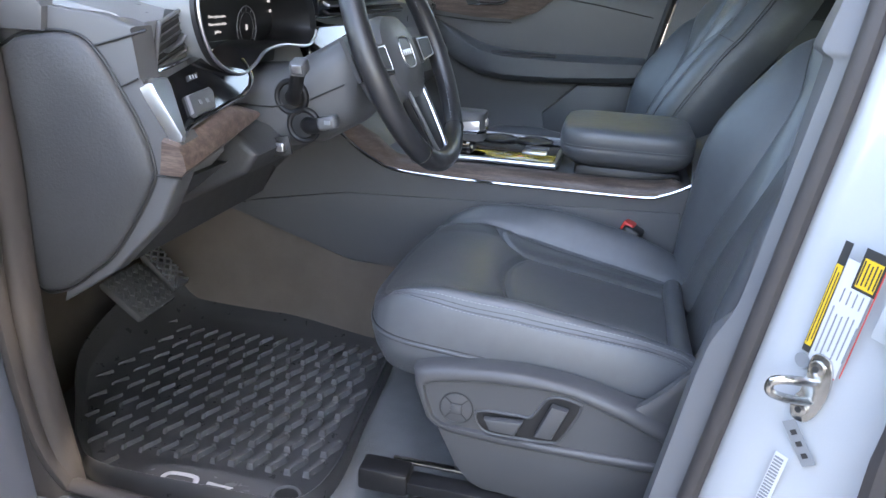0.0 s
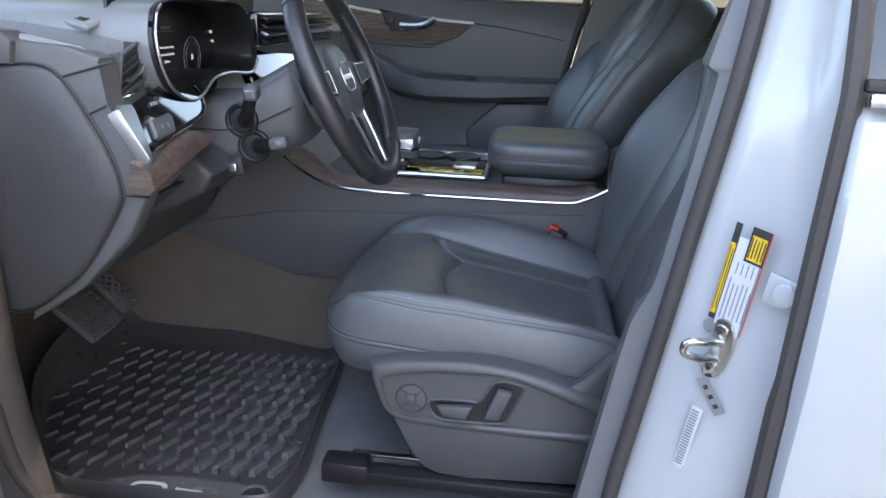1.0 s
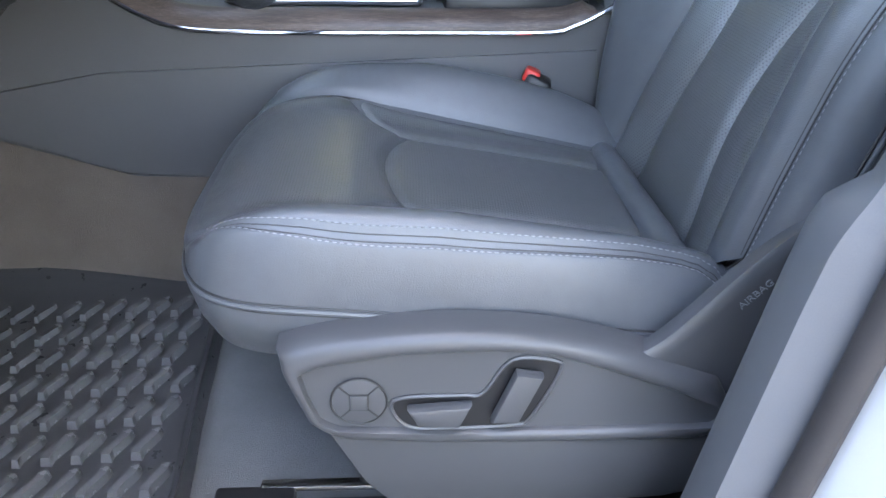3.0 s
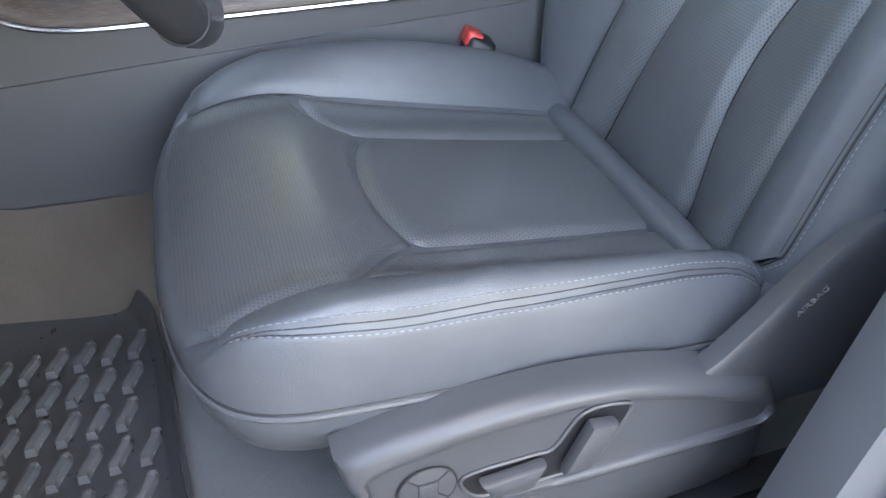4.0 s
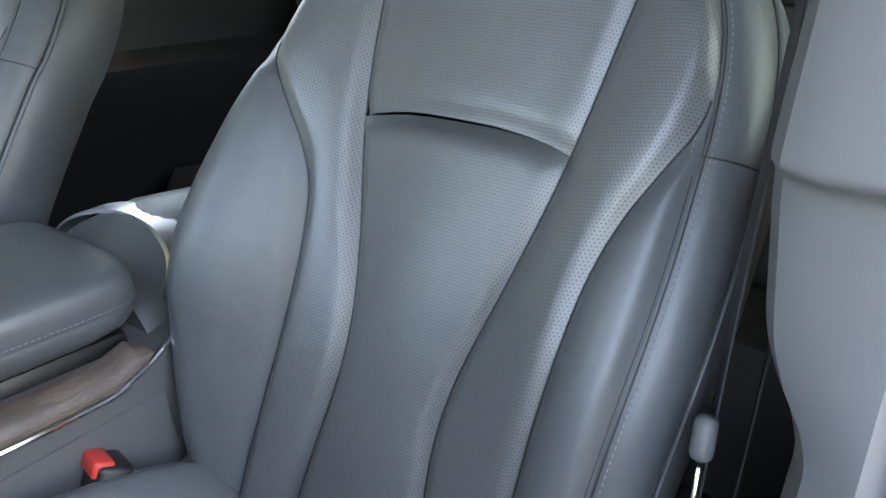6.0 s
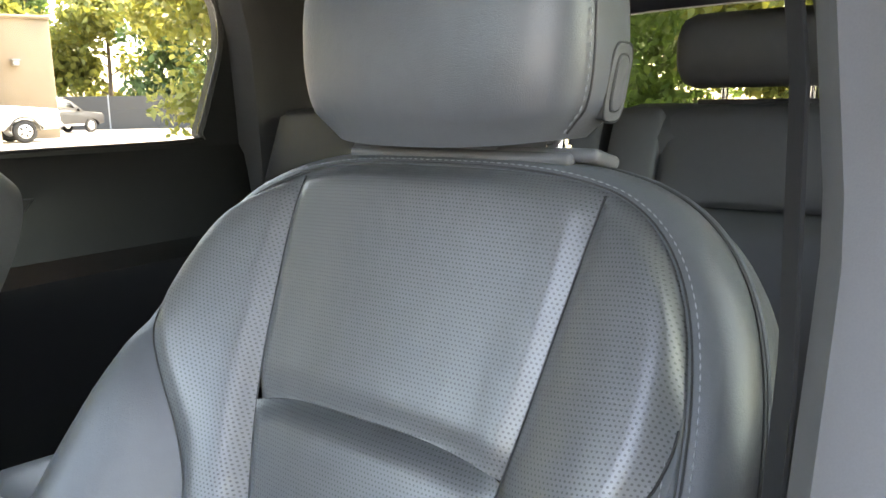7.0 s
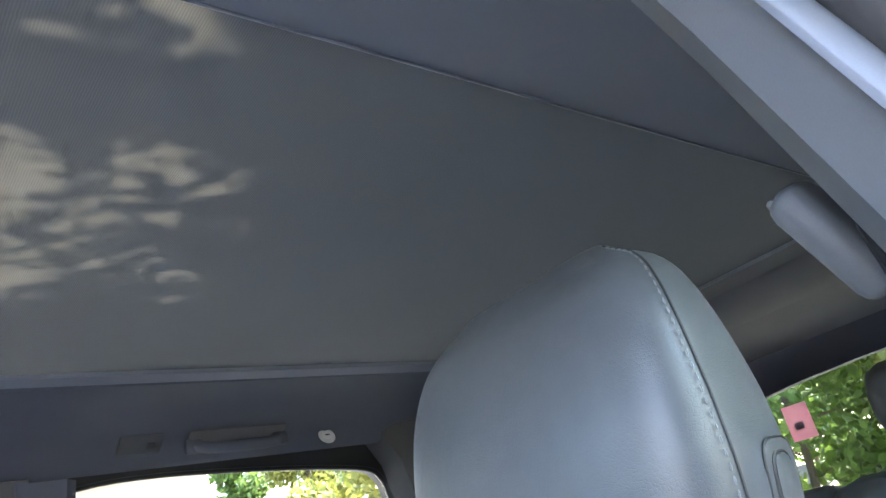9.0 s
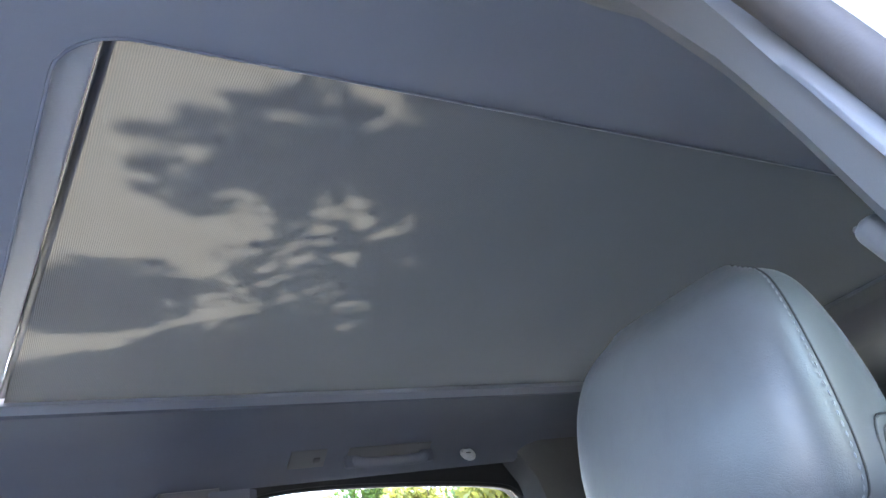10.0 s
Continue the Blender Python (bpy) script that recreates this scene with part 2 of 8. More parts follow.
def sticker_mat():
    m, nt, b = nodes_of("pink_sticker")
    b.inputs["Base Color"].default_value = (0.85, 0.60, 0.68, 1)
    b.inputs["Roughness"].default_value = 0.5
    tl = nt.nodes.new("ShaderNodeBsdfTranslucent")
    tl.inputs[0].default_value = (0.85, 0.58, 0.66, 1)
    mx = nt.nodes.new("ShaderNodeMixShader")
    mx.inputs[0].default_value = 0.5
    link(nt, b.outputs[0], mx.inputs[1])
    link(nt, tl.outputs[0], mx.inputs[2])
    link(nt, mx.outputs[0], nt.nodes["Material Output"].inputs[0])
    return m


STICKER = sticker_mat()

# ---- building helpers ----


def thing(name, at, label, category, group="", kind=""):
    ob = new(name)
    ob.empty_display_size = 0.05
    ob.location = at
    return tagged(ob, label, category, group, kind)


def mesh_part(name, verts, faces, mat, parent=None, label="", smooth=True, uvs=None, sharp=35):
    """Links ONE mesh object, in world metres, under a thing or a part."""
    me = bpy.data.meshes.new(name)
    me.from_pydata([tuple(v) for v in verts], [], faces)
    if uvs is not None:
        lay = me.uv_layers.new(name="UVMap")
        for lp in me.loops:
            lay.data[lp.index].uv = uvs[lp.vertex_index]
    me.materials.append(mat)
    if smooth:
        me.shade_smooth()
        if sharp:
            me.set_sharp_from_angle(angle=radians(sharp))
    ob = new(name, me)
    if parent is not None:
        m = Matrix.Translation(-parent.location) if parent.type == 'EMPTY' else Matrix.Identity(4)
        ob.parent = parent
        ob.matrix_parent_inverse = m
    if label:
        tagged(ob, label)
    return ob


def part(name, bm, mat, parent=None, label="", smooth=True, sharp=35):
    bmesh.ops.recalc_face_normals(bm, faces=bm.faces)
    vs = [v.co.copy() for v in bm.verts]
    bm.verts.index_update()
    fs = [[v.index for v in f.verts] for f in bm.faces]
    bm.free()
    return mesh_part(name, vs, fs, mat, parent, label, smooth, None, sharp)


def rbox(size, at, r=0.004, rot=(0, 0, 0), seg=2):
    """A box with rounded edges."""
    bm = bmesh.new()
    bmesh.ops.create_cube(bm, size=1.0)
    bmesh.ops.scale(bm, vec=size, verts=bm.verts)
    if r > 0:
        bmesh.ops.bevel(bm, geom=list(bm.edges), offset=min(r, min(size) * 0.49), segments=seg, profile=0.5, affect='EDGES')
    bmesh.ops.transform(bm, matrix=pose(*at, *rot), verts=bm.verts)
    return bm


def prism(pts, axis, lo, hi, r=0.003, seg=2):
    """An outline (two coordinates) pushed along an axis, with its rims rounded."""
    bm = bmesh.new()

    def at(p, d):
        return {"x": (d, p[0], p[1]), "y": (p[0], d, p[1]), "z": (p[0], p[1], d)}[axis]
    a = [bm.verts.new(at(p, lo)) for p in pts]
    b = [bm.verts.new(at(p, hi)) for p in pts]
    bm.faces.new(a)
    bm.faces.new(b)
    n = len(pts)
    for i in range(n):
        bm.faces.new((a[i], a[(i + 1) % n], b[(i + 1) % n], b[i]))
    if r > 0:
        rim = [e for e in bm.edges if (e.verts[0] in a) == (e.verts[1] in a)]
        bmesh.ops.bevel(bm, geom=rim, offset=r, segments=seg, profile=0.5, affect='EDGES', clamp_overlap=True)
    return bm


def spline(pts, n, closed=False):
    """A smooth run of n points through the given ones."""
    P = [Vector(p) for p in pts]
    m = len(P)
    out = []
    spans = m if closed else m - 1
    for k in range(n):
        x = k / (n if closed else n - 1) * spans
        i = min(int(x), spans - 1)
        f = x - i
        g = (lambda j: P[j % m]) if closed else (lambda j: P[max(0, min(m - 1, j))])
        a, b, c, d = g(i - 1), g(i), g(i + 1), g(i + 2)
        out.append(0.5 * ((2 * b) + (c - a) * f + (2 * a - 5 * b + 4 * c - d) * f * f + (3 * b - a - 3 * c + d) * f ** 3))
    return out


def interp(x, xs, ys):
    return float(np.interp(x, xs, ys))


def smooth_interp(x, xs, ys):
    """Interpolation with an even slope, for seams."""
    h = 0.03 * (xs[-1] - xs[0])
    return sum(interp(x + k * h, xs, ys) for k in (-2, -1, 0, 1, 2)) / 5


def loft(rings, closed=True, cap=True):
    bm = bmesh.new()
    R = [[bm.verts.new(p) for p in ring] for ring in rings]
    n = len(R[0])
    for a, b in zip(R, R[1:]):
        for i in range(n if closed else n - 1):
            j = (i + 1) % n
            bm.faces.new((a[i], a[j], b[j], b[i]))
    if cap and closed:
        bm.faces.new(R[0])
        bm.faces.new(R[-1])
    return bm


def tube(path, radius, segs=10, closed=False, flat=1.0):
    """A round or flattened bar along a path; radius may be a list."""
    P = [Vector(p) for p in path]
    n = len(P)
    rings = []
    side = None
    for i, p in enumerate(P):
        a, b = (P[(i - 1) % n], P[(i + 1) % n]) if closed else (P[max(0, i - 1)], P[min(n - 1, i + 1)])
        d = (b - a).normalized()
        if side is None:
            side = d.cross(Vector((0, 0, 1)))
            if side.length < 0.1:
                side = d.cross(Vector((1, 0, 0)))
        side = (side - d * side.dot(d)).normalized()
        up = d.cross(side)
        r = radius[i] if isinstance(radius, (list, tuple)) else radius
        rings.append([p + side * (r * math.cos(t)) + up * (r * flat * math.sin(t)) for t in (2 * math.pi * k / segs for k in range(segs))])
    if closed:
        rings.append(rings[0])
        bm = loft(rings, True, False)
        bmesh.ops.remove_doubles(bm, verts=bm.verts, dist=1e-6)
        return bm
    return loft(rings)


def disc(r, depth, m, segs=28, bev=0.002):
    bm = bmesh.new()
    bmesh.ops.create_cone(bm, cap_ends=True, segments=segs, radius1=r, radius2=r, depth=depth)
    if bev:
        rim = [e for e in bm.edges if abs(e.verts[0].co.z - e.verts[1].co.z) < 1e-6]
        bmesh.ops.bevel(bm, geom=rim, offset=bev, segments=2, profile=0.5, affect='EDGES')
    bmesh.ops.transform(bm, matrix=m, verts=bm.verts)
    return bm


def torus(R, r, m, segs=48, rs=12):
    return tube([m @ Vector((R * math.cos(2 * math.pi * k / segs), R * math.sin(2 * math.pi * k / segs), 0)) for k in range(segs)], r, rs, True)


def grid(name, fn, nu, nv, mat, parent, label="", uv=None, flip=False, sharp=0):
    """A surface fn(a, b), a and b from 0 to 1, with UVs in metres."""
    vs, us = [], []
    for i in range(nu + 1):
        for j in range(nv + 1):
            a, b = i / nu, j / nv
            vs.append(fn(a, b))
            us.append(uv(a, b) if uv else (a, b))
    fs = []
    w = nv + 1
    for i in range(nu):
        for j in range(nv):
            q = (i * w + j, (i + 1) * w + j, (i + 1) * w + j + 1, i * w + j + 1)
            fs.append(q[::-1] if flip else q)
    return mesh_part(name, vs, fs, mat, parent, label, True, us, sharp)


def merged(*bms):
    """Several pieces of one moulding in one bmesh."""
    out = bmesh.new()
    for bm in bms:
        me = bpy.data.meshes.new("tmp")
        bm.to_mesh(me)
        out.from_mesh(me)
        bpy.data.meshes.remove(me)
        bm.free()
    return out


def words(name, text, size, m, mat, parent, label="", depth=0.0003, align='CENTER'):
    """Writing in the built-in font, as a mesh."""
    cu = bpy.data.curves.new(name, 'FONT')
    cu.body, cu.size, cu.extrude, cu.align_x, cu.align_y, cu.resolution_u = text, size, depth, align, 'CENTER', 2
    tmp = bpy.data.objects.new(name, cu)
    scene.collection.objects.link(tmp)
    bpy.context.view_layer.update()
    me = bpy.data.meshes.new_from_object(tmp.evaluated_get(bpy.context.evaluated_depsgraph_get()))
    bpy.data.objects.remove(tmp)
    bpy.data.curves.remove(cu)
    vs = [m @ v.co for v in me.vertices]
    fs = [list(p.vertices) for p in me.polygons]
    bpy.data.meshes.remove(me)
    return mesh_part(name, vs, fs, mat, parent, label, False)


def framed(axis, lo, hi, outer, hole, r=0.0):
    """A wall piece with an opening of any outline through it; outer: (a0, b0, a1, b1)."""
    cx, cy = sum(p[0] for p in hole) / len(hole), sum(p[1] for p in hole) / len(hole)
    a0, b0, a1, b1 = outer
    out = []
    for p in hole:
        dx, dy = p[0] - cx, p[1] - cy
        k = min(((a1 if dx > 0 else a0) - cx) / dx if abs(dx) > 1e-9 else 1e9, ((b1 if dy > 0 else b0) - cy) / dy if abs(dy) > 1e-9 else 1e9)
        out.append((cx + dx * k, cy + dy * k))
    # reach into the corners of the outer rectangle
    for c in ((a0, b0), (a0, b1), (a1, b0), (a1, b1)):
        i = min(range(len(out)), key=lambda k: (out[k][0] - c[0]) ** 2 + (out[k][1] - c[1]) ** 2)
        out[i] = c

    def at(p, d):
        return {"x": (d, p[0], p[1]), "y": (p[0], d, p[1]), "z": (p[0], p[1], d)}[axis]
    return merged(loft([[at(p, lo) for p in hole], [at(p, lo) for p in out], [at(p, hi) for p in out], [at(p, hi) for p in hole], [at(p, lo) for p in hole]], True, False))

# ---- front seats ----
SEAT_Y = 0.523
MID_Y = 0.95          # the car's middle plane
B0 = Vector((-0.0654, 0, 0.634))
BV = Vector((0.4228, 0, 0.9062))      # up along the backrest
BN = Vector((-0.9062, 0, 0.4228))     # out of the backrest's front
C0 = Vector((-0.0654, 0, 0.631))
CU = Vector((-0.988, 0, 0.1535))      # forward along the cushion
CN = Vector((0.1535, 0, 0.988))
BW, BH, BS = 0.230, 0.645, 0.465
V_KNOTS = (0, .08, .16, .24, .32, .42, .52, .645)


def back_top(s):
    k = min(1.0, abs(s) / BW)
    return BS + (BH - BS) * max(0.0, 1 - k ** 3.2) ** (1 / 3.2)


def back_low(s):
    """Height of the rounded lower edge of the backrest."""
    return -0.012 + 0.060 * (max(0.0, abs(s) - 0.11) / (BW - 0.11)) ** 2.4


RIM_V = (0, 0.06, 0.16, 0.24, 0.32, 0.40, BS, 0.52, 0.56, BH)


def rim_half(v, far):
    """Half width to the outer stitched seam; worn wider on the inboard side."""
    ys = (0.216, 0.242, 0.266, 0.270, 0.268, 0.262, 0.252, 0.240, 0.232, 0.226) if far else (0.208, 0.218, 0.221, 0.231, 0.236, 0.235, 0.230, 0.224, 0.218, 0.216)
    return smooth_interp(v, RIM_V, ys)


def lateral(s, v):
    k = min(1.0, max(0.0, (abs(s) - 0.15) / (BW - 0.15)))
    return s + (rim_half(v, s > 0) - BW) * k * (1 if s > 0 else -1)


def at_height(fn):
    """Turns a seam given by height into one given by the share q of the panel's height."""
    def edge(q):
        s = 0.15
        for _ in range(4):
            s = min(BW - 0.0015, fn(back_low(s) + q * (back_top(s) - back_low(s))))
        return s
    return edge


SEAM_V = (0, .04, .08, .12, .16, .20, .24, .28, .32, .36, .40, .44, .48, .52, .56, .60, .645)
near_in = at_height(lambda v: smooth_interp(v, SEAM_V, (.078, .072, .066, .061, .059, .061, .069, .080, .091, .102, .113, .121, .127, .131, .136, .141, .144)))
far_in = at_height(lambda v: smooth_interp(v, SEAM_V, (.100, .092, .083, .074, .068, .065, .067, .075, .085, .096, .107, .117, .123, .129, .134, .140, .143)))
OUT_Q = (0, 0.13, 0.27, 0.39, 0.52, 0.59, 0.665, 0.75, 0.86, 1.0)


def near_out(q):
    return smooth_interp(q, OUT_Q, (.153, .157, .160, .166, .171, .177, .193, .213, .2265, .2287))


def far_out(q):
    return smooth_interp(q, OUT_Q, (.166, .152, .142, .137, .142, .151, .169, .197, .2245, .2287))


def back_h(l, v):
    """How far the padding stands forward of the backrest's plane."""
    b = smooth_interp(v, V_KNOTS, (.028, .030, .038, .055, .050, .036, .020, 0))
    c = smooth_interp(v, V_KNOTS, (-.030, -.008, 0, .002, .003, .003, .002, .002))
    k = min(1.0, max(0.0, (abs(l) - 0.08) / 0.14))
    k = k * k * (3 - 2 * k)
    if l > 0:
        w = min(1.0, max(0.0, (l - 0.135) / 0.10))
        b *= 1 + 0.65 * w * w * (3 - 2 * w)
    R = rim_half(v, l > 0)
    fall = min(1.2, max(0.0, (abs(l) - R + 0.045) / 0.045))
    return c + b * k - (0.016 if l > 0 else 0.004) * fall ** 2


def groove(d, depth=0.0075, wide=0.0085):
    return -depth * math.exp(-(d / wide) ** 2)


def back_point(s, q, extra=0.0):
    lo = back_low(s)
    v = lo + q * (back_top(s) - lo)
    l = lateral(s, v)
    edge = max(0.0, 1 - (back_top(s) - v) / 0.05)
    p = B0 + BV * v + BN * (back_h(l, v) + extra - 0.004 * edge ** 2)
    return Vector((p.x, SEAT_Y + l, p.z)), v


def back_strip(name, lo, hi, q0, q1, nu, nv, mat, parent, puff, label="", end0=0.0, end1=0.0):
    f0 = q0 if callable(q0) else (lambda b: q0)
    f1 = q1 if callable(q1) else (lambda b: q1)

    def fn(a, b):
        q0, q1 = f0(b), f1(b)
        q = q0 + (q1 - q0) * a
        l, h = lo(q), hi(q)
        s = l + (h - l) * b
        w = abs(h - l)
        e = puff * math.sin(math.pi * b) ** 0.8 * min(1, w / 0.05) + min(groove(b * w), groove((1 - b) * w))
        vv = q * BH
        if end0:
            e += groove(vv - q0 * BH, end0, 0.012)
        if end1:
            k = math.exp(-((q1 - q) * BH / 0.012) ** 2)
            e = e * (1 - k) - end1 * k
        return back_point(s, q, e)[0]

    def uv(a, b):
        q = f0(b) + (f1(b) - f0(b)) * a
        s = lo(q) + (hi(q) - lo(q)) * b
        return (s, q * back_top(s))
    return grid(name, fn, nu, nv, mat, parent, label, uv)


def dashes(name, pts, parent, length=0.0040, gap=0.0020, r=0.0006, mat=None, label="row of pale stitches"):
    """A row of stitches along a run of points, in one mesh."""
    P = [Vector(p) for p in pts]
    run, bms = [0.0], []
    for a, b in zip(P, P[1:]):
        run.append(run[-1] + (b - a).length)
    xs = [[p[i] for p in P] for i in range(3)]
    vs, fs = [], []
    d = 0.0
    while d + length < run[-1]:
        a = Vector([interp(d, run, x) for x in xs])
        b = Vector([interp(d + length, run, x) for x in xs])
        t = (b - a).normalized()
        u = t.cross(Vector((0.3, 0.5, 0.8))).normalized()
        w = t.cross(u)
        k = len(vs)
        m = (a + b) / 2
        for c, rr in ((a, 0.35), (m, 1.0), (b, 0.35)):
            vs += [c + u * r * rr, c + w * r * rr, c - u * r * rr, c - w * r * rr]
        for g in (0, 4):
            for i in range(4):
                j = (i + 1) % 4
                fs.append((k + g + i, k + g + j, k + g + 4 + j, k + g + 4 + i))
        d += length + gap
    ob = mesh_part(name, vs, fs, mat or STITCH, parent, label)
    return tagged(ob, kind="stuff")


def rim_loop():
    """The backrest's outer seam, from the middle of its lower edge up one side, over the top and back."""
    half = [(BW * k / 16, back_low(BW * k / 16)) for k in range(16)]
    lo = back_low(BW)
    half += [(BW, lo + (BS - lo) * k / 30) for k in range(31)]
    for k in range(1, 31):
        a = math.pi / 2 * k / 30
        half.append((BW * abs(math.cos(a)) ** (2 / 3.2), BS + (BH - BS) * abs(math.sin(a)) ** (2 / 3.2)))
    return [(-s, v) for s, v in half] + [(s, v) for s, v in reversed(half[1:-1])]


RIM = rim_loop()
RIM_SIDES = range(14, len(RIM) - 14)          # without the lower edge


def perimeter(out=0.0, back=0.0):
    """Points round the backrest's front face, moved outward and back."""
    flat = [Vector((lateral(s, v), v)) for s, v in RIM]
    n = len(flat)
    nrm = []
    for i in range(n):
        d = flat[(i + 1) % n] - flat[i - 1]
        nrm.append(Vector((-d.y, d.x)).normalized())
    pts = []
    for i, p in enumerate(flat):
        m = (nrm[i - 2] + nrm[i - 1] + nrm[i] * 2 + nrm[(i + 1) % n] + nrm[(i + 2) % n]).normalized()
        up = 0.65 if m.y > 0 else 1.0
        h = back_h(p.x, p.y) - 0.004 * max(0.0, 1 - (back_top(RIM[i][0]) - p.y) / 0.05) ** 2 - 0.0068
        q = B0 + BV * (p.y + m.y * out * up) + BN * (h - back)
        pts.append(Vector((q.x, SEAT_Y + p.x + m.x * out, q.z)))
    return pts


def make_backrest(seat):
    neg = lambda f: (lambda q: -f(q))
    rim = lambda q: BW
    yq = lambda b: 0.688 + 0.012 * (1 - abs(2 * b - 1) ** 3)
    back_strip("centre_panel", neg(near_in), far_in, 0.0, yq, 110, 44, LEATHER_PERF, seat, 0.010, "perforated grey leather centre panel", end1=0.0065)
    back_strip("shoulder_panel", neg(near_in), far_in, yq, 1.0, 50, 44, LEATHER_PERF, seat, 0.014, "perforated grey leather panel below the headrest", end0=0.005, end1=0.0080)
    for lo, hi in ((neg(near_out), neg(near_in)), (far_in, far_out)):
        back_strip("side_strip", lo, hi, 0.0, 1.0, 130, 26, LEATHER_PERF, seat, 0.010, "perforated leather strip along the backrest", end1=0.0080)
    for lo, hi in ((neg(rim), neg(near_out)), (far_out, rim)):
        back_strip("bolster", lo, hi, 0.0, 1.0, 130, 24, LEATHER, seat, 0.007, "smooth leather backrest bolster")
    for sgn, edge, top in ((-1, near_in, 0.995), (1, far_in, 0.995), (-1, near_out, 0.93), (1, far_out, 0.93)):
        part("seam", tube([back_point(sgn * edge(q), q, -0.0070)[0] for q in np.linspace(0.01, top, 90)], 0.0009, 5), INK, seat, "dark sewn seam")
    prof = [(0.0, 0.0), (0.005, 0.0004), (0.014, 0.004), (0.023, 0.011), (0.029, 0.021), (0.033, 0.034), (0.0325, 0.038), (0.036, 0.043), (0.037, 0.07), (0.034, 0.10), (0.020, 0.125), (-0.02, 0.13)]
    rings = [perimeter(o, b) for o, b in prof]
    part("side_cover", loft(rings, True, False), LEATHER, seat, "smooth leather side and top of the backrest")
    part("back_shell", loft([perimeter(-0.01, 0.110), perimeter(-0.06, 0.135)], True, True), BLACK, seat, "black plastic shell on the back")
    for o in (0.0335, 0.0415):
        part("piping_seam", tube(perimeter(0.0335, o), 0.0012, 6, True), INK, seat, "dark seam beside the piping")
    part("piping", tube(perimeter(0.0345, 0.0375), 0.0024, 8, True), LEATHER, seat, "leather piping round the backrest")
    outer, inner = perimeter(0.0068, -0.0006), perimeter(-0.0068, -0.0050)
    dashes("stitching", [outer[i] for i in RIM_SIDES], seat)
    sides = (range(14, 50), range(len(RIM) - 50, len(RIM) - 14))
    for run in sides:
        dashes("stitching", [inner[i] for i in run], seat)
        loop = perimeter(-0.0026, -0.0012)
        part("seam", tube([loop[i] for i in run], 0.0008, 6), INK, seat, "dark sewn seam")
    part("seam", tube(perimeter(0.0022, -0.0002), 0.0008, 6, True), INK, seat, "dark sewn seam")
    # joint of the side leather, level with the end of the bolster
    for k in (45, len(RIM) - 45):
        part("seam", tube([perimeter(o, b + 0.0002)[k] for o, b in prof[:6]], 0.0010, 5), INK, seat, "dark sewn seam")


